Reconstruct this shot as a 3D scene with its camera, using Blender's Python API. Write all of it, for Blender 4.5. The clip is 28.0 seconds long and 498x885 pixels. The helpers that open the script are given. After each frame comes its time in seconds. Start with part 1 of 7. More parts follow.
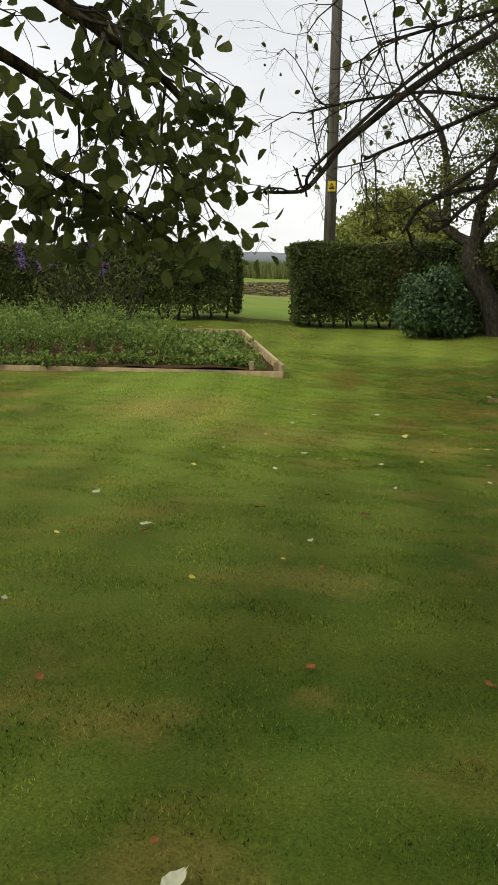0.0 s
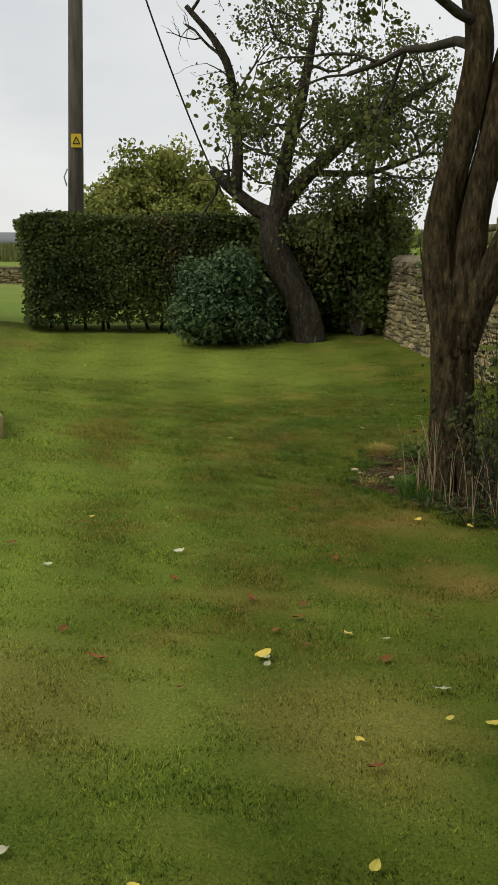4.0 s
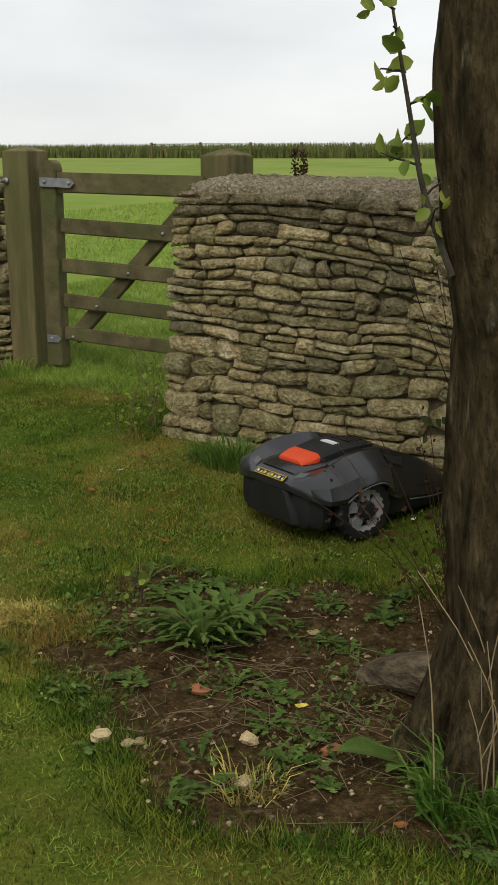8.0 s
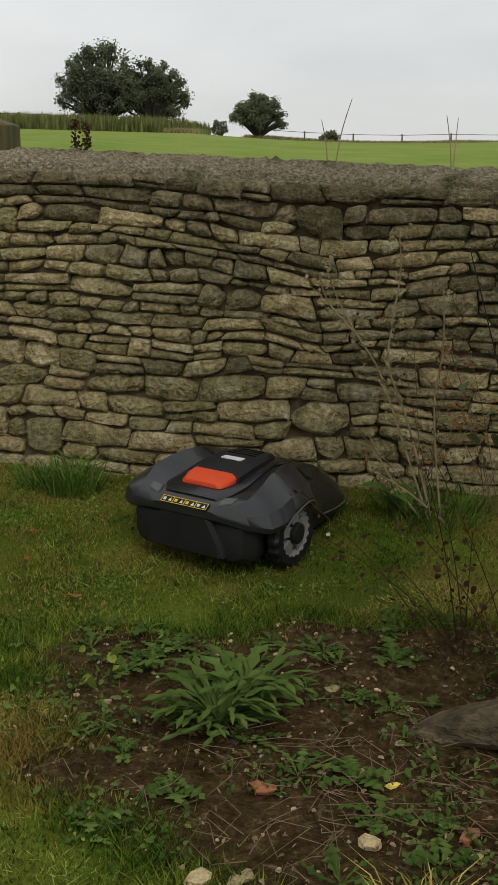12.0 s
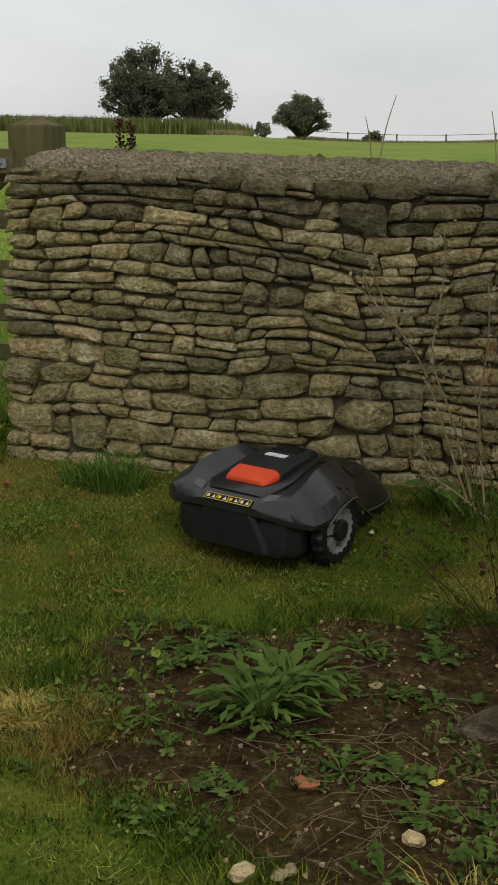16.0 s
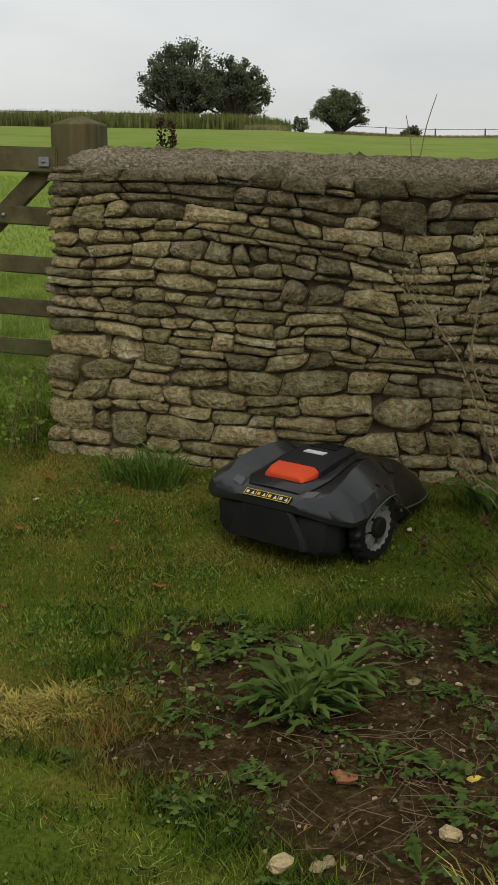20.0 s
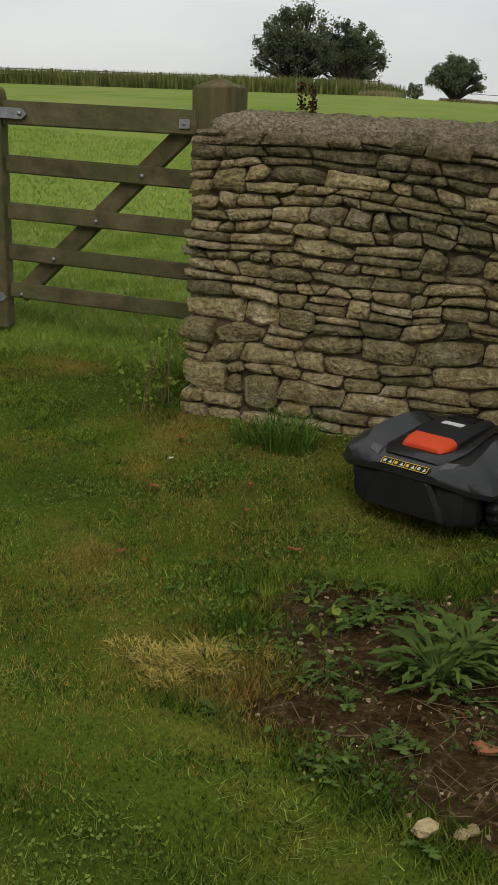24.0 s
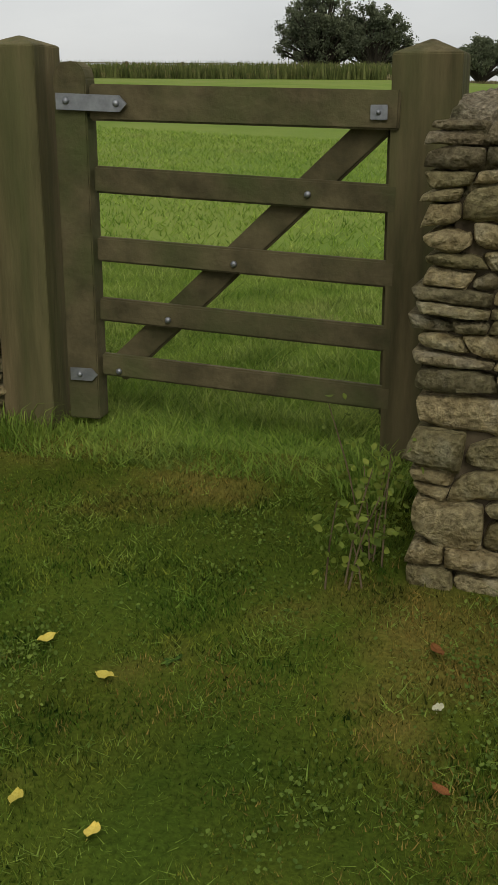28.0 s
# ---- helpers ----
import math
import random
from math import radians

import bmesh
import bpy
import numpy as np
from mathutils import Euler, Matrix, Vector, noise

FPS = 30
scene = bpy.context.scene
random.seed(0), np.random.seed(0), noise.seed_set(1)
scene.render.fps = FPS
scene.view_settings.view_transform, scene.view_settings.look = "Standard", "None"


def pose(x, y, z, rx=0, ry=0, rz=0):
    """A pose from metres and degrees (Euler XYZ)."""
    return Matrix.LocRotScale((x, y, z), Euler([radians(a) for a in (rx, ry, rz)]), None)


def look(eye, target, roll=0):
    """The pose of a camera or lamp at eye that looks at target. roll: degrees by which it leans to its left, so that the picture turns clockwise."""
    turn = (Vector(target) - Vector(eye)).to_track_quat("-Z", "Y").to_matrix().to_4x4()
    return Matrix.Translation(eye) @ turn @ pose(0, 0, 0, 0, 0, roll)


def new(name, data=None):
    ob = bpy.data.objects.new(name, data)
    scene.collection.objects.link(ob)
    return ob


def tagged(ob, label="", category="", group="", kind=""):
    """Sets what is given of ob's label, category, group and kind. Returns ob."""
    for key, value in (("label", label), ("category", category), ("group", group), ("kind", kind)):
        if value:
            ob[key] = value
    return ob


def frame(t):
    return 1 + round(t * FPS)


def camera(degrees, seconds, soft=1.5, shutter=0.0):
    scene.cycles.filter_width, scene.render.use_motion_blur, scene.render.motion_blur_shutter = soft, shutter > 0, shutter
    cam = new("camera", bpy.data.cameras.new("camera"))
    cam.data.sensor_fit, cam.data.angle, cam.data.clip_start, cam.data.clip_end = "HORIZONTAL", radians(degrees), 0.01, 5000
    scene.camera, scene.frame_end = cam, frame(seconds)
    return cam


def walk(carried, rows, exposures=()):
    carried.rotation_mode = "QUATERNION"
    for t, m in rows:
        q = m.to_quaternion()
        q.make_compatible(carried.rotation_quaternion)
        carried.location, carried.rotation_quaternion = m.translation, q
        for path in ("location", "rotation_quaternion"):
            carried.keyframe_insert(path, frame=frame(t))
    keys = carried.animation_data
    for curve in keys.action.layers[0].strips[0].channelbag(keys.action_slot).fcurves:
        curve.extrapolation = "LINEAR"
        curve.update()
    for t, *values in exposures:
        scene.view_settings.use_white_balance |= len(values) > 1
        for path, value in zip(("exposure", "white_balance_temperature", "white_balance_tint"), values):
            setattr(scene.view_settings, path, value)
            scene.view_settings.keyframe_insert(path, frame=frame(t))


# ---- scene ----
cam = camera(25.26, 28.0)
PATH = [
    (0, (14.135, -5.344, 1.421), (11.171, -5.281, 0.962), -0.28),
    (1, (12.847, -4.955, 1.370), (9.892, -4.946, 0.850), 0.72),
    (2, (11.390, -4.733, 1.345), (8.450, -4.700, 0.753), -0.57),
    (3, (9.776, -4.742, 1.372), (6.830, -4.604, 0.824), -0.76),
    (3.5, (9.041, -4.734, 1.396), (6.108, -4.383, 0.876), -1.39),
    (4, (8.368, -4.752, 1.431), (5.497, -4.047, 0.920), -0.30),
    (4.2, (8.085, -4.699, 1.427), (5.247, -3.876, 0.912), -0.48),
    (4.5, (7.669, -4.611, 1.437), (4.884, -3.632, 0.899), -1.21),
    (6.5, (4.527, -4.150, 1.197), (2.357, -2.187, 0.535), -1.07),
    (7, (3.881, -4.188, 1.225), (1.899, -2.055, 0.501), -1.84),
    (7.5, (3.257, -4.228, 1.244), (1.540, -1.880, 0.510), -0.16),
    (8, (2.701, -4.169, 1.211), (1.292, -1.614, 0.514), -0.27),
    (8.5, (2.199, -4.088, 1.184), (1.090, -1.383, 0.514), -0.02),
    (9, (1.784, -4.007, 1.183), (0.951, -1.213, 0.480), 0.34),
    (9.5, (1.581, -3.983, 1.231), (0.957, -1.148, 0.474), -0.20),
    (10, (1.480, -3.999, 1.232), (1.081, -1.125, 0.471), 1.83),
    (11, (1.501, -4.006, 1.237), (1.212, -1.119, 0.472), 1.46),
    (12, (1.506, -4.001, 1.229), (1.204, -1.115, 0.465), 0.90),
    (13.5, (1.506, -4.000, 1.223), (1.142, -1.121, 0.462), 0.55),
    (16, (1.504, -4.007, 1.216), (1.088, -1.135, 0.455), 0.41),
    (17, (1.511, -4.026, 1.228), (1.075, -1.160, 0.456), 0.29),
    (18, (1.509, -4.031, 1.225), (1.053, -1.168, 0.454), 0.31),
    (20, (1.497, -4.037, 1.229), (0.987, -1.184, 0.455), 0.29),
    (20.5, (1.489, -4.038, 1.225), (0.967, -1.186, 0.454), 0.41),
    (22.5, (1.464, -4.063, 1.251), (0.849, -1.240, 0.441), 0.36),
    (23, (1.447, -4.056, 1.229), (0.783, -1.247, 0.413), 0.48),
    (23.5, (1.417, -4.067, 1.224), (0.703, -1.276, 0.388), 0.77),
    (24, (1.378, -4.084, 1.227), (0.621, -1.312, 0.365), 1.42),
    (24.5, (1.306, -4.001, 1.178), (0.476, -1.247, 0.324), 1.75),
    (25, (1.217, -3.851, 1.202), (0.323, -1.125, 0.325), 0.85),
    (25.5, (1.104, -3.650, 1.181), (0.241, -0.912, 0.310), -0.92),
    (26, (0.861, -3.489, 1.190), (0.102, -0.726, 0.302), 1.20),
    (26.5, (0.654, -3.314, 1.207), (-0.162, -0.574, 0.301), 2.16),
    (27, (0.498, -3.068, 1.178), (-0.418, -0.355, 0.283), 0.95),
    (27.5, (0.417, -2.847, 1.181), (-0.472, -0.120, 0.301), 0.09),
    (28, (0.341, -2.557, 1.199), (-0.472, 0.191, 0.310), -0.19),
]
EXPOSURES = ((0, 0.5), (1, 0.32), (2, 0.0), (3, -0.14), (3.6, 0.08), (4.5, 0.3), (6.5, 0.45), (7, 0.45), (8, 0.4), (9, 0.2), (13, 0.15), (17, 0.1), (23, 0.1), (25, 0.12), (25.5, 0.3), (26, 0.36), (26.5, 0.32), (27, 0.16), (28, 0.0))
walk(cam, [(t, look(eye, target, roll)) for t, eye, target, roll in PATH], EXPOSURES)


# ---------------------------------------------------------------- light
world = bpy.data.worlds.new("overcast_sky")
scene.world = world
world.use_nodes = True
wn, wl = world.node_tree.nodes, world.node_tree.links
bg = wn["Background"]
sky = wn.new("ShaderNodeTexSky")
sky.sky_type, sky.sun_disc = "NISHITA", False
sky.sun_elevation, sky.sun_rotation = radians(38), radians(200)
tcw = wn.new("ShaderNodeTexCoord")
mpw = wn.new("ShaderNodeMapping")
mpw.inputs["Scale"].default_value = (1.0, 1.0, 3.2)
cloud = wn.new("ShaderNodeTexNoise")
cloud.inputs["Scale"].default_value, cloud.inputs["Detail"].default_value = 2.2, 7
cloud.inputs["Roughness"].default_value = 0.5
crp = wn.new("ShaderNodeValToRGB")
crp.color_ramp.elements[0].position, crp.color_ramp.elements[0].color = 0.36, (6.7, 6.8, 6.85, 1)
crp.color_ramp.elements[1].position, crp.color_ramp.elements[1].color = 0.62, (8.3, 8.35, 8.25, 1)
mixw = wn.new("ShaderNodeMix")
mixw.data_type = "RGBA"
mixw.inputs["Factor"].default_value = 0.9
wl.new(tcw.outputs["Generated"], mpw.inputs["Vector"])
wl.new(mpw.outputs["Vector"], cloud.inputs["Vector"])
wl.new(cloud.outputs["Fac"], crp.inputs["Fac"])
wl.new(sky.outputs["Color"], mixw.inputs["A"])
wl.new(crp.outputs["Color"], mixw.inputs["B"])
wl.new(mixw.outputs["Result"], bg.inputs["Color"])
bg.inputs["Strength"].default_value = 0.090
sun = new("sun", bpy.data.lights.new("sun", "SUN"))
sun.data.energy, sun.data.angle, sun.data.color = 1.4, radians(28), (1.0, 0.96, 0.9)
sun.matrix_world = look((6, -14, 16), (0, 0, 0))

# ---------------------------------------------------------------- helpers
class Acc:
    """Vertices and faces gathered for one mesh."""
    def __init__(self):
        self.v, self.f = [], []

    def add(self, verts, faces):
        n = len(self.v)
        self.v.extend(verts)
        self.f.extend([tuple(i + n for i in f) for f in faces])

    def box(self, lo, hi, m=None):
        x0, y0, z0 = lo
        x1, y1, z1 = hi
        vs = [Vector(p) for p in ((x0, y0, z0), (x1, y0, z0), (x1, y1, z0), (x0, y1, z0), (x0, y0, z1), (x1, y0, z1), (x1, y1, z1), (x0, y1, z1))]
        if m is not None:
            vs = [m @ p for p in vs]
        self.add(vs, [(0, 3, 2, 1), (4, 5, 6, 7), (0, 1, 5, 4), (1, 2, 6, 5), (2, 3, 7, 6), (3, 0, 4, 7)])

    def tube(self, pts, radii, sides=8, rough=0.0, seed=0, squash=1.0):
        pts = [Vector(p) for p in pts]
        rings, n = [], len(pts)
        ref = Vector((0.31, 0.95, 0.05))
        for i, p in enumerate(pts):
            d = (pts[min(i + 1, n - 1)] - pts[max(i - 1, 0)]).normalized()
            a = d.cross(ref)
            if a.length < 0.05:
                a = d.cross(Vector((1, 0, 0)))
            a.normalize()
            b = d.cross(a)
            ring = []
            for k in range(sides):
                th = 2 * math.pi * k / sides
                r = radii[i]
                if rough:
                    w = noise.noise(Vector((math.cos(th) * 3 + seed, math.sin(th) * 3, p.z * 1.6)))
                    w += 0.6 * noise.noise(Vector((math.cos(th) * 9 + seed, math.sin(th) * 9, p.z * 3.0)))
                    w += 0.3 * noise.noise(Vector((math.cos(th) * 22, math.sin(th) * 22 + seed, p.z * 14.0)))
                    r *= 1 + rough * w
                ring.append(p + a * (math.cos(th) * r) + b * (math.sin(th) * r * squash))
            rings.append(ring)
        vs = [q for ring in rings for q in ring]
        fs = []
        for i in range(n - 1):
            for k in range(sides):
                k2 = (k + 1) % sides
                fs.append((i * sides + k, i * sides + k2, (i + 1) * sides + k2, (i + 1) * sides + k))
        fs.append(tuple(range(sides))[::-1])
        fs.append(tuple((n - 1) * sides + k for k in range(sides)))
        self.add(vs, fs)

    def mesh(self, name, smooth=False):
        me = bpy.data.meshes.new(name)
        me.from_pydata([tuple(p) for p in self.v], [], self.f)
        if smooth:
            me.shade_smooth()
        me.validate()
        return me


def link(name, me, material=None, parent=None, label=""):
    ob = new(name, me)
    if material is not None and not me.materials:
        me.materials.append(material)
    if parent is not None:
        ob.parent = parent
    if label:
        ob["label"] = label
    if name in ("twig_work", "stem_work", "dry_stem_work", "foliage", "crown", "shoot_foliage", "blossom"):
        ob["kind"] = "stuff"
    return ob


def part(name, acc, material, parent=None, label="", smooth=False, bevel=0.0):
    me = acc.mesh(name, smooth)
    if bevel:
        bm = bmesh.new()
        bm.from_mesh(me)
        bmesh.ops.bevel(bm, geom=list(bm.edges), offset=bevel, segments=2, affect="EDGES", clamp_overlap=True)
        bm.to_mesh(me)
        bm.free()
    return link(name, me, material, parent, label)


def thing(name, label, category, group="", m=None, kind=""):
    ob = new(name)
    ob.empty_display_size = 0.05
    if m is not None:
        ob.matrix_world = m
    return tagged(ob, label, category, group, kind)


def np_mesh(name, verts, tris_per, nvert):
    """A mesh of many small alike pieces: verts (n * nvert, 3), faces as a list of index tuples within a piece."""
    n = len(verts) // nvert
    me = bpy.data.meshes.new(name)
    me.vertices.add(len(verts))
    me.vertices.foreach_set("co", verts.astype(np.float32).ravel())
    loops, starts, totals, at = [], [], [], 0
    per = sum(len(f) for f in tris_per)
    base = np.arange(n)[:, None] * nvert
    idx = np.concatenate([np.array(f) for f in tris_per])
    all_loops = (base + idx[None, :]).ravel()
    off = np.cumsum([0] + [len(f) for f in tris_per])[:-1]
    ls = (np.arange(n)[:, None] * per + off[None, :]).ravel()
    lt = np.tile([len(f) for f in tris_per], n)
    me.loops.add(len(all_loops))
    me.loops.foreach_set("vertex_index", all_loops.astype(np.int32))
    me.polygons.add(len(ls))
    me.polygons.foreach_set("loop_start", ls.astype(np.int32))
    me.polygons.foreach_set("loop_total", lt.astype(np.int32))
    me.update(calc_edges=True)
    me.validate()
    return me


def blades(name, xy, z, height, width, rng, lean=0.5):
    """Grass: one narrow triangle a blade."""
    n = len(xy)
    th = rng.uniform(0, 2 * np.pi, n)
    h = height * rng.uniform(0.5, 1.3, n)
    w = width * rng.uniform(0.6, 1.3, n)
    l = lean * rng.uniform(0.1, 1.0, n) * h
    la = rng.uniform(0, 2 * np.pi, n)
    side = np.stack([np.cos(th), np.sin(th), 0 * th], 1) * (w / 2)[:, None]
    base = np.column_stack([xy, z])
    tip = base + np.stack([np.cos(la) * l, np.sin(la) * l, h], 1)
    v = np.stack([base - side, base + side, tip], 1).reshape(-1, 3)
    return np_mesh(name, v, [(0, 1, 2)], 3)


def leaf_mesh(name, pos, size, rng, droop=0.3, normal=None, spread=1.0, slim=0.55):
    """Leaves: each two folded halves, pointed."""
    n = len(pos)
    a = rng.normal(size=(n, 3))
    a[:, 2] -= droop
    a /= np.linalg.norm(a, axis=1)[:, None]
    b = rng.normal(size=(n, 3)) * spread
    if normal is not None:
        b += normal * 1.4
    c = np.cross(a, b)
    c /= np.linalg.norm(c, axis=1)[:, None] + 1e-9
    nn = np.cross(c, a)
    s = (size * rng.uniform(0.6, 1.25, n))[:, None]
    w = s * slim * 0.5
    p0 = pos
    p3 = pos + a * s
    fold = nn * w * 0.45
    rim = [(0.16, 0.62, 0.7), (0.48, 1.0, 1.0), (0.80, 0.66, 0.5)]
    left = [pos + a * s * f + c * w * k + fold * q for f, k, q in rim]
    right = [pos + a * s * f - c * w * k + fold * q for f, k, q in rim]
    v = np.stack([p0, *left, p3, *right[::-1]], 1).reshape(-1, 3)
    return np_mesh(name, v, [(0, 1, 2, 3, 4), (0, 4, 5, 6, 7)], 8)


# ---------------------------------------------------------------- materials
def mat(name, c1, c2, scale=8.0, rough=0.85, bump=0.3, bscale=40.0, c3=None, s3=1.2, lo3=0.52, hi3=0.68, metal=0.0, rand=0.0, island=0.0,
        stretch=(1, 1, 1), coords="Object", coat=0.0, translucent=0.0, contrast=(0.35, 0.65), spec=0.14, deep=0.02, crack=0.0, grain=0.0, dry=(), mown=0.0):
    m = bpy.data.materials.new(name)
    m.use_nodes = True
    nt = m.node_tree
    N, L = nt.nodes, nt.links
    bsdf = N["Principled BSDF"]
    tc = N.new("ShaderNodeTexCoord")
    mp = N.new("ShaderNodeMapping")
    mp.inputs["Scale"].default_value = stretch
    L.new(tc.outputs[coords], mp.inputs["Vector"])
    vec = mp.outputs["Vector"]
    if rand:
        oi = N.new("ShaderNodeObjectInfo")
        add = N.new("ShaderNodeVectorMath")
        add.operation = "MULTIPLY_ADD"
        L.new(oi.outputs["Random"], add.inputs[0])
        add.inputs[1].default_value = (37, 91, 53)
        L.new(vec, add.inputs[2])
        vec = add.outputs[0]

    def tex(sc, det=6):
        t = N.new("ShaderNodeTexNoise")
        t.inputs["Scale"].default_value, t.inputs["Detail"].default_value = sc, det
        t.inputs["Roughness"].default_value = 0.6
        L.new(vec, t.inputs["Vector"])
        return t.outputs["Fac"]

    def ramp(fac, lo, hi):
        r = N.new("ShaderNodeMapRange")
        r.inputs["From Min"].default_value, r.inputs["From Max"].default_value = lo, hi
        L.new(fac, r.inputs["Value"])
        return r.outputs["Result"]

    def mix(fac, a, b):
        x = N.new("ShaderNodeMix")
        x.data_type = "RGBA"
        if isinstance(fac, float):
            x.inputs["Factor"].default_value = fac
        else:
            L.new(fac, x.inputs["Factor"])
        for sock, val in ((x.inputs["A"], a), (x.inputs["B"], b)):
            if isinstance(val, tuple):
                sock.default_value = (*val, 1)
            else:
                L.new(val, sock)
        return x.outputs["Result"]

    col = mix(ramp(tex(scale), *contrast), c1, c2)
    if c3:
        col = mix(ramp(tex(s3, 4), lo3, hi3), col, c3)
    # paler stretches, painted-in brightness of open lawn plus dry patches: centre, radii, colour
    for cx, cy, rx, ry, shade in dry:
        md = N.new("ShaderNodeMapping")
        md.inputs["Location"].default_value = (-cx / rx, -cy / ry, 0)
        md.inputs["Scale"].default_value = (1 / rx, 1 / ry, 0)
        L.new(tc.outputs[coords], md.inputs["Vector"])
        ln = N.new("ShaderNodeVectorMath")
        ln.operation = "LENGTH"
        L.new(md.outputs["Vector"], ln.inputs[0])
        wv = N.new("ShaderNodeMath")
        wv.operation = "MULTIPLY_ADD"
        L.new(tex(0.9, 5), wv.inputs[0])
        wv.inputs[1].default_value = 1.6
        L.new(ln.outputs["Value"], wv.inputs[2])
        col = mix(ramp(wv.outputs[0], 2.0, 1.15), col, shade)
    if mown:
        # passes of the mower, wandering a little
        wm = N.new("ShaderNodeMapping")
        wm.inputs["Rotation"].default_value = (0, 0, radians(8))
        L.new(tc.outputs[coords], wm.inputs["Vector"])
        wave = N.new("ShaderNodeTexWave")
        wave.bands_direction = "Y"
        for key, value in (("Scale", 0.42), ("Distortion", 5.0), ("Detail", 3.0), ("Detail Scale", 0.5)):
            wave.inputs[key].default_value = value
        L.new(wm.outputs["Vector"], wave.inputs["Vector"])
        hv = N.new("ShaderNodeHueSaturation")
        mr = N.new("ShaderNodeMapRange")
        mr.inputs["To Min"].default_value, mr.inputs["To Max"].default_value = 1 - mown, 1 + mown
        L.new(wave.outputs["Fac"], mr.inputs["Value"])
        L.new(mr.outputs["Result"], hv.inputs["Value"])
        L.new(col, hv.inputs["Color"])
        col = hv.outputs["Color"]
    if grain:
        g = N.new("ShaderNodeHueSaturation")
        gr = N.new("ShaderNodeMapRange")
        gr.inputs["From Min"].default_value, gr.inputs["From Max"].default_value = 0.3, 0.7
        gr.inputs["To Min"].default_value, gr.inputs["To Max"].default_value = 1 - grain, 1 + grain
        L.new(tex(bscale, 5), gr.inputs["Value"])
        L.new(gr.outputs["Result"], g.inputs["Value"])
        L.new(col, g.inputs["Color"])
        col = g.outputs["Color"]
    if rand or island:
        h = N.new("ShaderNodeHueSaturation")
        src = N.new("ShaderNodeObjectInfo").outputs["Random"] if rand else N.new("ShaderNodeNewGeometry").outputs["Random Per Island"]
        amt = rand or island
        r = N.new("ShaderNodeMapRange")
        r.inputs["To Min"].default_value, r.inputs["To Max"].default_value = 1 - amt, 1 + amt
        L.new(src, r.inputs["Value"])
        L.new(r.outputs["Result"], h.inputs["Value"])
        r2 = N.new("ShaderNodeMapRange")
        r2.inputs["To Min"].default_value, r2.inputs["To Max"].default_value = 0.5 + 0.03 * amt, 0.5 - 0.03 * amt
        L.new(src, r2.inputs["Value"])
        L.new(r2.outputs["Result"], h.inputs["Hue"])
        L.new(col, h.inputs["Color"])
        col = h.outputs["Color"]
    L.new(col, bsdf.inputs["Base Color"])
    bsdf.inputs["Roughness"].default_value = rough
    bsdf.inputs["Metallic"].default_value = metal
    bsdf.inputs["Specular IOR Level"].default_value = spec
    if coat:
        bsdf.inputs["Coat Weight"].default_value = coat
        bsdf.inputs["Coat Roughness"].default_value = 0.08
    if bump:
        b = N.new("ShaderNodeBump")
        b.inputs["Strength"].default_value = bump
        b.inputs["Distance"].default_value = deep
        height = tex(bscale, 8)
        if crack:
            vo = N.new("ShaderNodeTexVoronoi")
            vo.feature = "DISTANCE_TO_EDGE"
            vo.inputs["Scale"].default_value = crack
            wob = N.new("ShaderNodeVectorMath")
            wob.operation = "MULTIPLY_ADD"
            nz = N.new("ShaderNodeTexNoise")
            nz.inputs["Scale"].default_value = crack * 0.8
            L.new(vec, nz.inputs["Vector"])
            L.new(nz.outputs["Color"], wob.inputs[0])
            wob.inputs[1].default_value = (3.0 / crack,) * 3
            L.new(vec, wob.inputs[2])
            L.new(wob.outputs[0], vo.inputs["Vector"])
            edge = ramp(vo.outputs["Distance"], 0.0, 0.12)
            mul = N.new("ShaderNodeMath")
            mul.operation = "MULTIPLY_ADD"
            L.new(edge, mul.inputs[0])
            mul.inputs[1].default_value = 0.14
            L.new(height, mul.inputs[2])
            height = mul.outputs[0]
            col = mix(edge, tuple(v * 0.95 for v in c1), col)
            L.new(col, bsdf.inputs["Base Color"])
        L.new(height, b.inputs["Height"])
        L.new(b.outputs["Normal"], bsdf.inputs["Normal"])
    if translucent:
        tr = N.new("ShaderNodeBsdfTranslucent")
        L.new(col, tr.inputs["Color"])
        ms = N.new("ShaderNodeMixShader")
        ms.inputs[0].default_value = translucent
        L.new(bsdf.outputs[0], ms.inputs[1])
        L.new(tr.outputs[0], ms.inputs[2])
        L.new(ms.outputs[0], N["Material Output"].inputs["Surface"])
    return m


LAWN_A, LAWN_B, STRAW = (0.068, 0.132, 0.015), (0.16, 0.205, 0.028), (0.32, 0.225, 0.06)
# First two dry stretches paint in open-lawn brightness; the other three are tan patches.
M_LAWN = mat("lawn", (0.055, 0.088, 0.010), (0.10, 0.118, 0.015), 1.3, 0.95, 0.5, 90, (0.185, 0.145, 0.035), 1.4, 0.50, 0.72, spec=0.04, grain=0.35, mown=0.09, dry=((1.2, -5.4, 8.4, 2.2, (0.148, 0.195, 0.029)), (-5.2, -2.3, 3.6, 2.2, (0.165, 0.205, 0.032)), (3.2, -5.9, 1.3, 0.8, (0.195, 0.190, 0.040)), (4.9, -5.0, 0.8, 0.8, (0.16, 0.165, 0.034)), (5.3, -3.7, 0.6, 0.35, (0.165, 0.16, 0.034))))
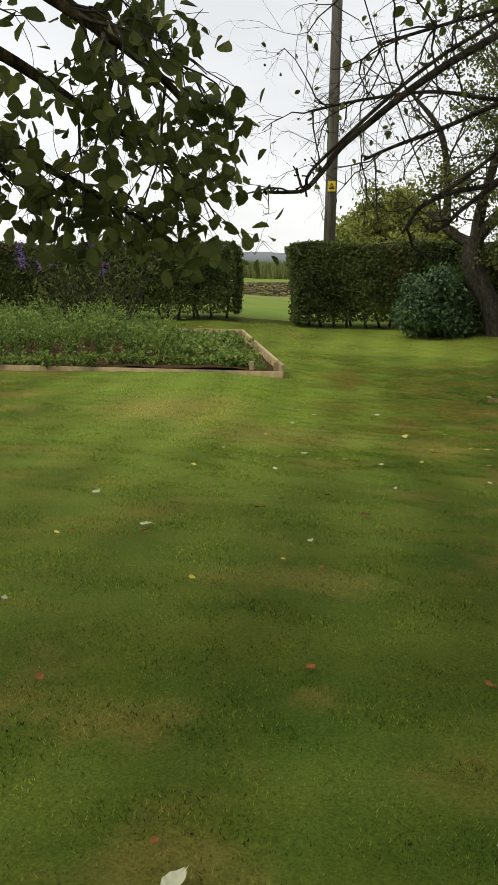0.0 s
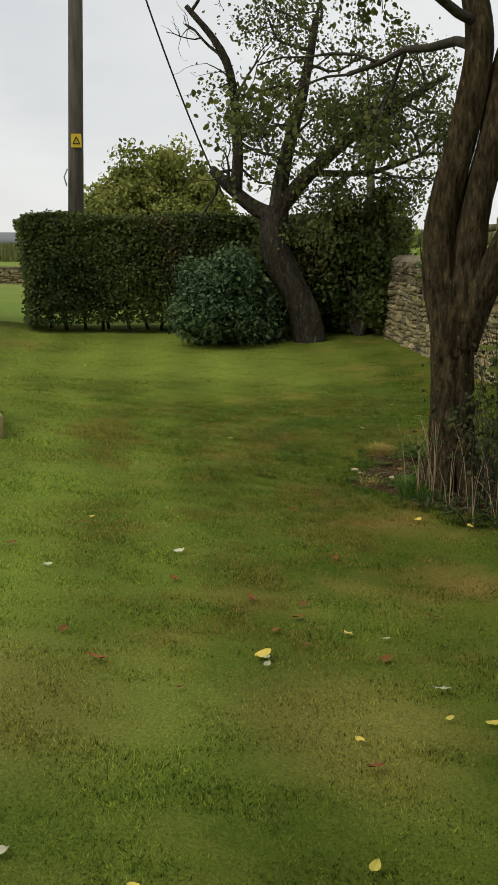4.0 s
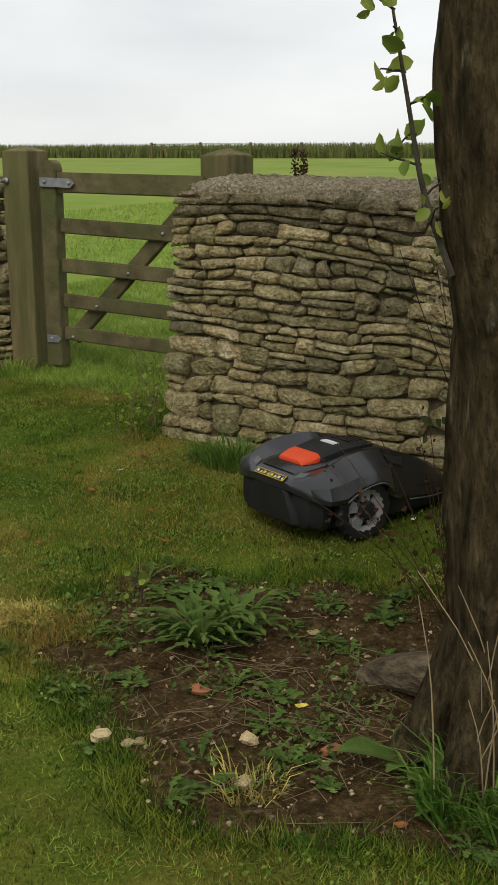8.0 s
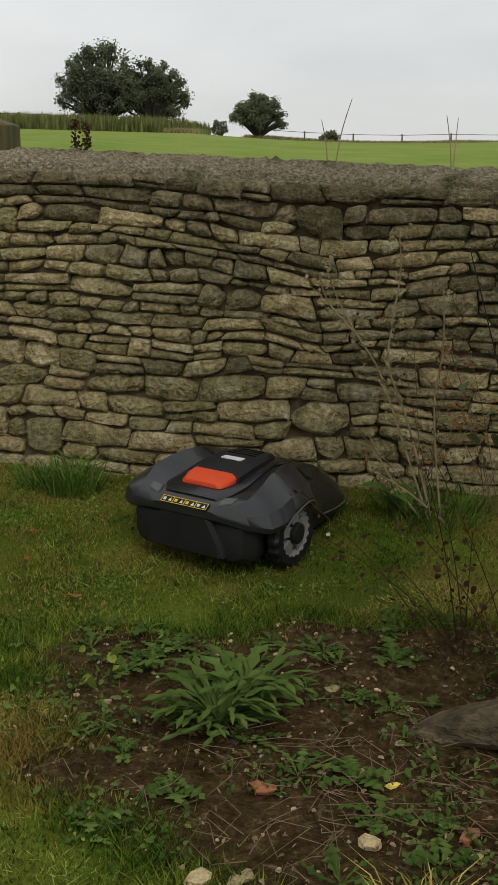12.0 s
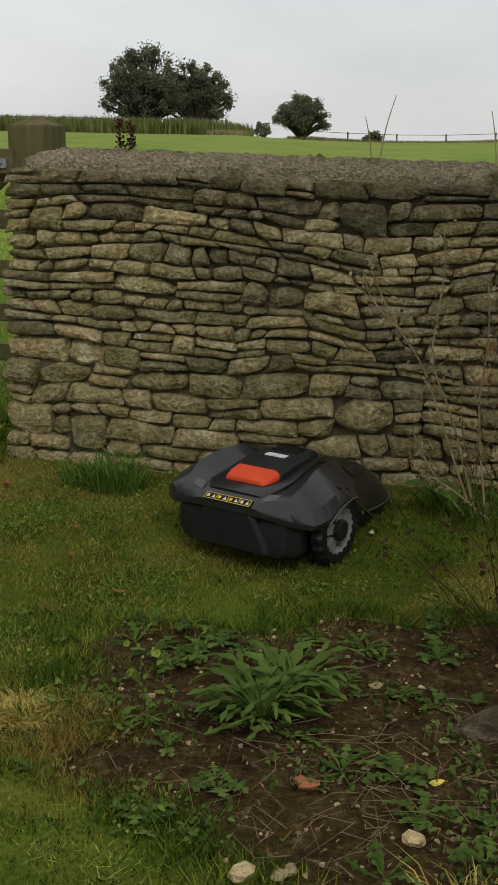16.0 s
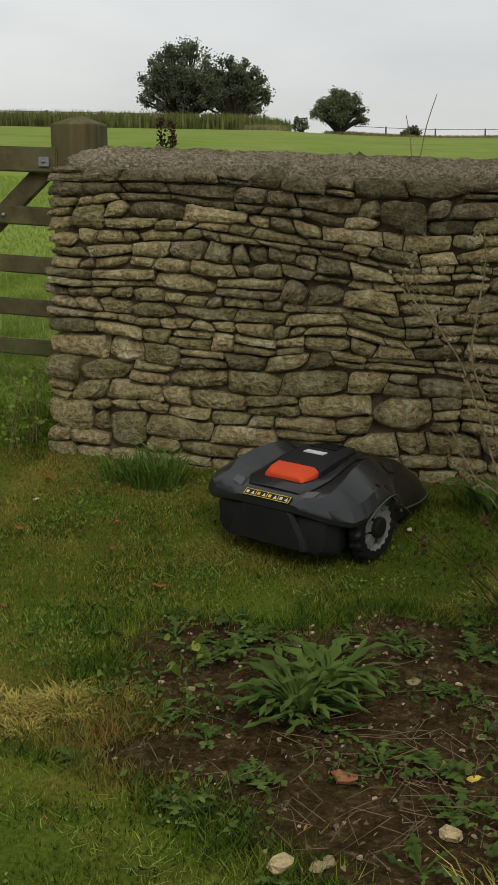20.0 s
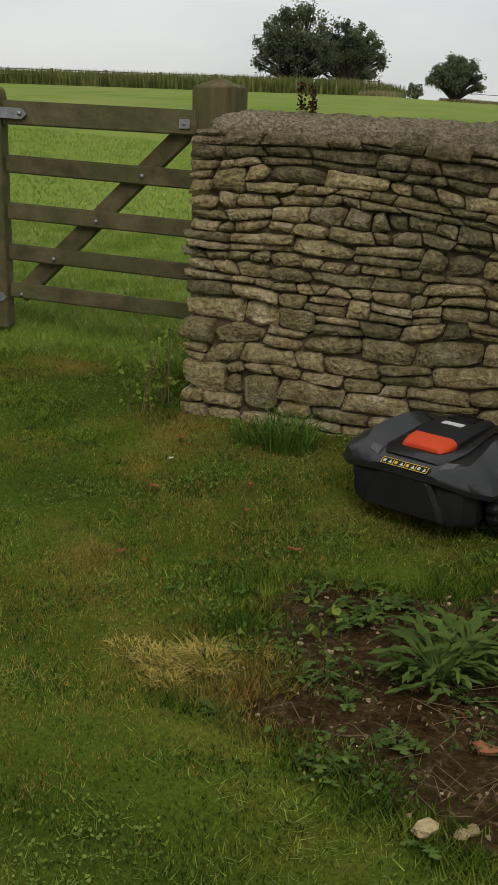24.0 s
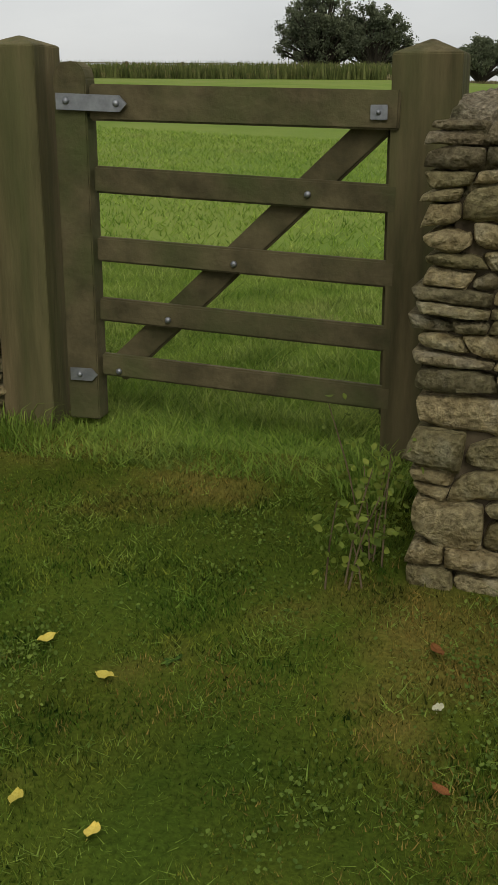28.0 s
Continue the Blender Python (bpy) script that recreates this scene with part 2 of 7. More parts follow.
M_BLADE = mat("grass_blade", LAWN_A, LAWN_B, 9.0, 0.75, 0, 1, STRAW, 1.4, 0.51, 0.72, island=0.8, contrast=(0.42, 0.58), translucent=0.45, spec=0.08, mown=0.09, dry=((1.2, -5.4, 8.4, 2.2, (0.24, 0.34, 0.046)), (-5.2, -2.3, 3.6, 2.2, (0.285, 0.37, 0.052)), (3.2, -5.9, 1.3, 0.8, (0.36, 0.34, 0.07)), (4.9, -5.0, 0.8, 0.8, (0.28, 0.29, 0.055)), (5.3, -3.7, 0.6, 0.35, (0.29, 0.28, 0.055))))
M_FIELD = mat("meadow", (0.13, 0.20, 0.03), (0.20, 0.25, 0.05), 0.5, 0.9, 0.4, 30, (0.22, 0.24, 0.07), 0.12, 0.5, 0.75, spec=0.05)
M_TUFT = mat("meadow_grass", (0.16, 0.265, 0.035), (0.30, 0.40, 0.075), 3, 0.6, 0, 1, (0.36, 0.36, 0.13), 1.1, 0.6, 0.8, island=0.35, translucent=0.4, spec=0.12)
M_TUSSOCK = mat("tussock_grass", (0.18, 0.27, 0.045), (0.36, 0.43, 0.11), 3, 0.6, 0, 1, (0.42, 0.40, 0.17), 1.3, 0.6, 0.8, island=0.45, translucent=0.4, spec=0.1)
# Green set darker, with the shade at the wall's foot in the colour.
M_SHADEGREEN = mat("shade_toned_green", (0.06, 0.135, 0.02), (0.13, 0.21, 0.036), 5, 0.65, 0, 1, island=0.4, translucent=0.35, spec=0.1)
M_ROUGH = mat("rough_dry_grass", (0.20, 0.17, 0.085), (0.32, 0.28, 0.14), 0.6, 0.8, 0, 1, (0.14, 0.17, 0.06), 0.25, 0.5, 0.7, island=0.35, translucent=0.3)
M_SOIL = mat("garden_soil", (0.040, 0.025, 0.009), (0.10, 0.066, 0.027), 14, 0.95, 1.0, 60, (0.125, 0.10, 0.06), 30, 0.58, 0.72, spec=0.06, deep=0.03, grain=0.5)
HONEY, GREYED, LICHEN = ((0.285, 0.226, 0.105), (0.475, 0.402, 0.212), (0.62, 0.55, 0.345)), ((0.195, 0.163, 0.085), (0.335, 0.288, 0.16), (0.45, 0.405, 0.27)), ((0.15, 0.124, 0.068), (0.27, 0.227, 0.13), (0.38, 0.335, 0.215))


def stone_mat(name, tones, **kind):
    return mat(name, tones[0], tones[1], 17, 0.95, 1.0, 60, tones[2], 9, 0.54, 0.74, spec=0.06, grain=0.45, deep=0.045, **kind)


M_STONE, M_STONEJ = stone_mat("limestone", HONEY, rand=0.30), stone_mat("limestone_far", HONEY, island=0.30)
M_STONEG, M_STONEGJ = stone_mat("greyed_limestone", GREYED, rand=0.28), stone_mat("greyed_limestone_far", GREYED, island=0.28)
M_STONET, M_STONETJ = stone_mat("lichened_limestone", LICHEN, rand=0.3), stone_mat("lichened_limestone_far", LICHEN, island=0.3)
M_CORE = mat("wall_core", (0.085, 0.067, 0.04), (0.15, 0.12, 0.072), 20, 1.0, 0.3)
M_CAP = mat("wall_mortar", (0.24, 0.20, 0.125), (0.46, 0.395, 0.27), 60, 0.95, 1.0, 90, (0.10, 0.10, 0.045), 5, 0.52, 0.7, spec=0.05, deep=0.04, grain=0.5)
M_WOOD = mat("weathered_gate_wood", (0.068, 0.058, 0.028), (0.138, 0.115, 0.058), 9, 0.85, 0.35, 30, (0.075, 0.085, 0.03), 3, 0.45, 0.7, stretch=(1, 1, 1), rand=0.12)
M_POST = mat("weathered_post_wood", (0.070, 0.057, 0.027), (0.185, 0.145, 0.072), 14, 0.85, 0.4, 40, (0.08, 0.095, 0.032), 2.5, 0.42, 0.66, stretch=(1, 1, 0.12), rand=0.1)
M_STEEL = mat("galvanised_steel", (0.25, 0.26, 0.27), (0.36, 0.37, 0.38), 30, 0.5, 0.1, 60, metal=0.75)
M_BARK = mat("apple_bark", (0.036, 0.028, 0.014), (0.092, 0.068, 0.034), 20, 0.95, 1.0, 42, (0.135, 0.125, 0.075), 30, 0.62, 0.74, stretch=(1, 1, 0.30), spec=0.06, deep=0.06, grain=0.65)
M_OLDBARK = mat("old_dark_bark", (0.03, 0.025, 0.018), (0.07, 0.06, 0.042), 16, 0.95, 1.0, 50, (0.12, 0.12, 0.085), 12, 0.6, 0.7, stretch=(1, 1, 0.4), spec=0.06, deep=0.05, grain=0.5)
M_TWIG = mat("twig_bark", (0.035, 0.03, 0.022), (0.07, 0.06, 0.042), 30, 0.9, 0.4, 60)
M_STRAWSTEM = mat("dry_stem", (0.30, 0.22, 0.12), (0.42, 0.32, 0.18), 12, 0.8, 0)
M_LEAF = mat("apple_leaf", (0.065, 0.085, 0.022), (0.15, 0.165, 0.045), 3, 0.5, 0, 1, (0.20, 0.195, 0.05), 1.3, 0.6, 0.8, island=0.4, translucent=0.45)
M_LEAFY = mat("yellowing_leaf", (0.15, 0.22, 0.035), (0.28, 0.32, 0.06), 3, 0.5, 0, 1, island=0.35, translucent=0.4)
M_SUCKER = mat("sucker_leaf", (0.10, 0.135, 0.028), (0.20, 0.225, 0.05), 3, 0.5, 0, 1, (0.26, 0.20, 0.05), 1.7, 0.58, 0.78, island=0.35, translucent=0.45)
# Darker leaf tone that carries the deep shade of the thicket.
M_SHADELEAF = mat("leaf_with_shade", (0.035, 0.05, 0.016), (0.085, 0.10, 0.03), 3, 0.6, 0, 1, island=0.4, translucent=0.3)
M_HEDGE = mat("hedge_leaf", (0.045, 0.068, 0.017), (0.105, 0.135, 0.034), 1.6, 0.45, 0, 1, (0.11, 0.08, 0.03), 0.9, 0.58, 0.78, island=0.42, translucent=0.32)
M_HCORE = mat("hedge_inner_shade", (0.010, 0.011, 0.006), (0.024, 0.024, 0.014), 12, 1.0, 0.3)
M_SHRUB = mat("shrub_leaf", (0.045, 0.085, 0.036), (0.11, 0.165, 0.068), 3, 0.5, 0, 1, island=0.45, translucent=0.2)
M_BUSH = mat("tree_leaf", (0.16, 0.19, 0.035), (0.31, 0.32, 0.085), 1.2, 0.6, 0, 1, island=0.35, translucent=0.35)
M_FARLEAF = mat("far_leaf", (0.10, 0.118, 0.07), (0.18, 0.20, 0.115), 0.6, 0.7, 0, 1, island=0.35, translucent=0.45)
M_CORN = mat("maize", (0.10, 0.125, 0.035), (0.18, 0.20, 0.065), 1.5, 0.7, 0, 1, (0.32, 0.27, 0.12), 2.0, 0.55, 0.75, island=0.35, translucent=0.45)
M_VEG = mat("vegetable_leaf", (0.11, 0.18, 0.035), (0.24, 0.31, 0.07), 4, 0.6, 0, 1, island=0.35, translucent=0.3)
M_WEED = mat("weed_leaf", (0.060, 0.105, 0.022), (0.135, 0.20, 0.048), 6, 0.7, 0, 1, island=0.3, translucent=0.35, spec=0.05)
M_BOARD = mat("new_board", (0.36, 0.27, 0.135), (0.50, 0.39, 0.21), 10, 0.8, 0.3, 30, (0.16, 0.13, 0.085), 2, 0.5, 0.7, rand=0.1)
M_POLE = mat("creosoted_pole", (0.055, 0.048, 0.038), (0.11, 0.095, 0.075), 12, 0.85, 0.3, 30, stretch=(1, 1, 0.15))
M_SIGN = mat("yellow_sign", (0.65, 0.45, 0.03), (0.72, 0.52, 0.05), 5, 0.5, 0)
M_BLACKP = mat("black_paint", (0.012, 0.012, 0.012), (0.02, 0.02, 0.02), 10, 0.5, 0)
M_WIRE = mat("black_cable", (0.02, 0.02, 0.02), (0.03, 0.03, 0.03), 10, 0.6, 0)
M_PURPLE = mat("buddleia_flower", (0.16, 0.07, 0.26), (0.26, 0.13, 0.38), 10, 0.7, 0, 1, island=0.3)
# Hill colour has the distance haze mixed in, pale and blue-grey.
M_HILL = mat("hazed_hills", (0.15, 0.165, 0.17), (0.20, 0.21, 0.21), 0.02, 1.0, 0, 1, (0.20, 0.21, 0.19), 0.03, 0.62, 0.68)
M_PEBBLE = mat("pale_stone", (0.40, 0.31, 0.15), (0.56, 0.46, 0.26), 6.0, 0.9, 0.7, 4, rand=0.22)
M_GRAVEL = mat("small_stones", (0.20, 0.15, 0.08), (0.42, 0.34, 0.20), 40, 0.9, 0.5, 60, island=0.6)
M_ROOT = mat("weathered_root", (0.07, 0.053, 0.032), (0.15, 0.12, 0.075), 18, 0.95, 0.8, 50, stretch=(0.4, 1, 1), grain=0.5, deep=0.03)
M_DEADLEAF = mat("dead_leaf", (0.15, 0.055, 0.018), (0.30, 0.125, 0.04), 30, 0.8, 0.2, 40, rand=0.3)
M_YLEAF = mat("yellow_leaf", (0.55, 0.42, 0.05), (0.68, 0.58, 0.14), 30, 0.7, 0.1, 40, rand=0.2)
M_PLEAF = mat("pale_leaf", (0.42, 0.42, 0.26), (0.55, 0.53, 0.36), 30, 0.7, 0.1, 40, rand=0.25)
M_BRICK = mat("broken_brick", (0.34, 0.13, 0.06), (0.42, 0.18, 0.09), 20, 0.9, 0.5, 60)

# ---------------------------------------------------------------- ground
def plan_h(x, y):
    """Height of the garden and the land round it."""
    xs, ys = np.clip(x, -9.0, 9.0), np.clip(y, -5.4, 0.9)
    z = 0.0956 - 0.01313 * xs + 0.09315 * ys + 0.00336 * xs * xs + 0.00215 * xs * ys + 0.01824 * ys * ys
    z = z - 0.05 * np.exp(-(((xs - 1.4) / 1.2) ** 2 + ((ys + 2.2) / 0.7) ** 2))
    z = z - 0.036 * np.exp(-((y + 0.02) / 0.32) ** 2) * np.clip((x + 0.05) / 0.7, 0, 1) * np.clip((13 - x) / 2, 0, 1)
    z = z + 0.0255 * np.clip(y - 0.9, 0, 60) + 0.004 * np.clip(y - 60.9, 0, 200)
    z = z + 0.013 * np.clip(-9 - x, 0, 60) + 0.006 * np.clip(-69 - x, 0, 300)
    return z


def gh(x, y):
    return float(plan_h(np.float64(x), np.float64(y)))


def soil_r(x, y):
    """Below 1 inside the bare soil round the tree."""
    u, v = (x - 1.95) / 1.32, (y + 1.76) / 0.61
    th = np.arctan2(v, u)
    return np.sqrt(u * u + v * v) / (1 + 0.10 * np.sin(3 * th + 0.6) + 0.07 * np.sin(7 * th + 2) + 0.05 * np.sin(13 * th))


def axis(lo, hi, near_lo, near_hi, fine):
    core = np.arange(near_lo, near_hi + 1e-6, fine)
    up = near_hi + np.cumsum(fine * 1.18 ** np.arange(1, 70))
    dn = near_lo - np.cumsum(fine * 1.18 ** np.arange(1, 70))
    return np.concatenate([dn[dn > lo][::-1], core, up[up < hi]])


def ground_sheet():
    xs, ys = axis(-900, 900, -9, 15, 0.15), axis(-900, 900, -8, 2, 0.15)
    X, Y = np.meshgrid(xs, ys)
    Z = plan_h(X, Y)
    near = (np.abs(X - 3) < 13) & (np.abs(Y + 3) < 6)
    rng = np.random.default_rng(3)
    Z = Z + np.where(near, rng.normal(0, 0.004, Z.shape), 0)
    Z = Z - 0.05 * (soil_r(X, Y) < 0.85)
    nx, ny = len(xs), len(ys)
    me = bpy.data.meshes.new("ground")
    i = np.arange((ny - 1) * (nx - 1))
    r, c = i // (nx - 1), i % (nx - 1)
    a = r * nx + c
    quads = np.stack([a, a + 1, a + nx + 1, a + nx], 1)
    me.from_pydata(np.column_stack([X.ravel(), Y.ravel(), Z.ravel()]).tolist(), [], quads.tolist())
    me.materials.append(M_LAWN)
    me.materials.append(M_FIELD)
    cy = ys[r]
    cx = xs[c]
    me.polygons.foreach_set("material_index", ((cy > 0.45) | (cx < -8.2)).astype(np.int32))
    me.shade_smooth()
    ob = link("ground", me)
    return tagged(ob, "mown lawn with straw-coloured dry patches, meadow beyond the wall", "ground", kind="structure")


ground_sheet()

# soil round the tree, a little lumpy
def soil():
    acc, n, rings = Acc(), 90, 26
    vs, fs = [], []
    for j in range(rings + 1):
        f = j / rings
        for k in range(n):
            th = 2 * math.pi * k / n
            s = 1 + 0.10 * math.sin(3 * th + 0.6) + 0.07 * math.sin(7 * th + 2) + 0.05 * math.sin(13 * th)
            x, y = 1.95 + 1.32 * s * f * math.cos(th) * 1.03, -1.76 + 0.61 * s * f * math.sin(th) * 1.03
            z = gh(x, y) + 0.012 * min(1, (1 - f) * 8) + 0.016 * noise.noise((x * 9, y * 9, 1)) + 0.012 * noise.noise((x * 31, y * 31, 4)) - 0.02 * max(0, f - 0.9) * 10
            vs.append((x, y, z))
    for j in range(rings):
        for k in range(n):
            k2 = (k + 1) % n
            fs.append((j * n + k, j * n + k2, (j + 1) * n + k2, (j + 1) * n + k))
    acc.add([Vector(v) for v in vs], fs)
    ob = part("soil_patch", acc, M_SOIL, smooth=True)
    return tagged(ob, "bare dark stony soil under the old apple tree", "soil", kind="structure")


soil()

RNG = np.random.default_rng(11)


def lawn_blades(name, n, x0, x1, y0, y1, h, w):
    xy = np.column_stack([RNG.uniform(x0, x1, n), RNG.uniform(y0, y1, n)])
    keep = soil_r(xy[:, 0], xy[:, 1]) > 0.93 + 0.12 * RNG.random(n)
    keep &= ~((xy[:, 1] > -0.10) & ((xy[:, 0] > -0.02) | (xy[:, 0] < -1.55)))
    keep &= ~((xy[:, 0] < -0.1) & (xy[:, 1] < -4.5 - 0.1 * (-0.1 - xy[:, 0])))
    edge = np.minimum(np.minimum(xy[:, 0] - x0, x1 - xy[:, 0]), np.minimum(xy[:, 1] - y0, y1 - xy[:, 1]))
    keep &= RNG.random(n) < edge / 0.9 + 0.04
    xy = xy[keep]
    me = blades(name, xy, plan_h(xy[:, 0], xy[:, 1]) - 0.004, h, w, RNG, 1.1)
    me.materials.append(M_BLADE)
    return tagged(link(name, me), "short mown lawn grass, green with straw tips", "grass", kind="stuff")


lawn_blades("lawn_grass", 470000, -2.4, 2.8, -3.7, 1.1, 0.015, 0.0034)
lawn_blades("lawn_grass", 210000, 1.0, 7.0, -5.8, -1.8, 0.013, 0.0042)
lawn_blades("lawn_grass", 210000, 5.0, 13.0, -7.0, -2.8, 0.012, 0.0046)
lawn_blades("lawn_grass", 150000, -4.0, 6.5, -9.0, -2.4, 0.015, 0.007)
lawn_blades("lawn_grass", 130000, -8.0, 2.4, -5.6, 0.9, 0.015, 0.008)


def meadow(name, n, x0, x1, y0, y1, h, w):
    xy = np.column_stack([RNG.uniform(x0, x1, n), RNG.uniform(y0, y1, n)])
    clump = np.array([noise.noise((x * 2.3, y * 2.3, 7.0)) for x, y in xy])
    xy = xy[clump > -0.75 + 0.4 * RNG.random(n)]
    me = blades(name, xy, plan_h(xy[:, 0], xy[:, 1]) - 0.005, h, w, RNG, 1.8)
    me.materials.append(M_TUFT)
    return tagged(link(name, me), "lush uncut meadow grass beyond the gate", "grass", kind="stuff")


meadow("meadow_grass", 120000, -3.2, 0.3, 0.36, 4.0, 0.042, 0.0065)
meadow("meadow_grass", 50000, -8, 1.5, 4.0, 14.0, 0.05, 0.013)

def meadow_tussocks():
    n, k = 34000, 520
    c = np.column_stack([RNG.uniform(-3.0, 0.25, k), 0.72 + 3.4 * RNG.random(k) ** 1.4])
    xy = c[RNG.integers(0, k, n)] + RNG.normal(0, 0.035, (n, 2))
    me = blades("meadow_tussocks", xy, plan_h(xy[:, 0], xy[:, 1]) - 0.005, 0.065, 0.0065, RNG, 1.6)
    me.materials.append(M_TUSSOCK)
    return tagged(link("meadow_tussocks", me), "pale tussocks of rough meadow grass behind the gate", "grass", kind="stuff")


meadow_tussocks()

# ---------------------------------------------------------------- dry stone walls
US, VS = (0.0, 0.07, 0.28, 0.52, 0.76, 0.93, 1.0), (0.0, 0.13, 0.5, 0.87, 1.0)


def stone_shape(corners, y0, deep, rnd, seed):
    """A rough block that fills a cell of the wall's face. corners: (s, z) at its foot's two ends and its head's two ends."""
    (a0, z0), (a1, z1), (b0, y2), (b1, y3) = corners
    w, h = max(0.02, (a1 + b1 - a0 - b0) / 2), max(0.015, (y2 + y3 - z0 - z1) / 2)
    nx, nz = len(US) - 1, len(VS) - 1
    vs, fs, ids = [], [], {}
    gap = min(0.0010 + 0.0018 * rnd.random(), h * 0.05)
    trim = [rnd.uniform(0.02, 0.22) if rnd.random() < 0.6 else rnd.uniform(0.3, 0.9) for _ in range(4)]
    turn, lean, belly = rnd.uniform(-0.05, 0.05), rnd.uniform(-0.10, 0.16), rnd.uniform(0.004, 0.014)
    for i, u in enumerate(US):
        for j, v in enumerate(VS):
            a, b = 2 * u - 1, 2 * v - 1
            k = trim[(1 if a > 0 else 0) + (2 if b > 0 else 0)]
            pinch = min(0.5, 0.55 * h / w)
            aa = (a * (1 - pinch * k * b ** 4) * (1 - 2 * gap / w) + 1) / 2
            bb = (b * (1 - 0.62 * k * abs(a) ** (2.2 if k > 0.3 else 5)) * (1 - 2 * gap / h) + 1) / 2
            s = (a0 * (1 - aa) + a1 * aa) * (1 - bb) + (b0 * (1 - aa) + b1 * aa) * bb
            z = (z0 * (1 - aa) + z1 * aa) * (1 - bb) + (y2 * (1 - aa) + y3 * aa) * bb
            n1 = noise.noise((s * 14 + seed, z * 22, seed * 0.37))
            n2 = noise.noise((s * 45, z * 55 + seed, seed * 0.71))
            z += 0.16 * h * noise.noise((s * 22 + seed, 3.0 * v, 1.7)) * abs(b) ** 2
            rim = max(abs(a) ** 6, abs(b) ** 4)
            y = y0 + turn * a * w / 2 + lean * b * h / 2 - belly * (1 - rim) + 0.009 * rim + 0.013 * n1 + 0.006 * n2
            ids["f", i, j] = len(vs)
            vs.append((s, y, z))
    cs, cz = (a0 + a1 + b0 + b1) / 4, (z0 + z1 + y2 + y3) / 4
    for i in range(nx + 1):
        for j in range(nz + 1):
            if i in (0, nx) or j in (0, nz):
                s, y, z = vs[ids["f", i, j]]
                ids["b", i, j] = len(vs)
                vs.append((cs + (s - cs) * 0.94, y0 + deep, cz + (z - cz) * 0.9))
    for i in range(nx):
        for j in range(nz):
            fs.append((ids["f", i, j], ids["f", i + 1, j], ids["f", i + 1, j + 1], ids["f", i, j + 1]))
    for i in range(nx):
        fs.append((ids["b", i, 0], ids["b", i + 1, 0], ids["f", i + 1, 0], ids["f", i, 0]))
        fs.append((ids["f", i, nz], ids["f", i + 1, nz], ids["b", i + 1, nz], ids["b", i, nz]))
    for j in range(nz):
        fs.append((ids["f", 0, j], ids["f", 0, j + 1], ids["b", 0, j + 1], ids["b", 0, j]))
        fs.append((ids["f", nx, j + 1], ids["f", nx, j], ids["b", nx, j], ids["b", nx, j + 1]))
    return vs, fs, (cs, y0, cz)


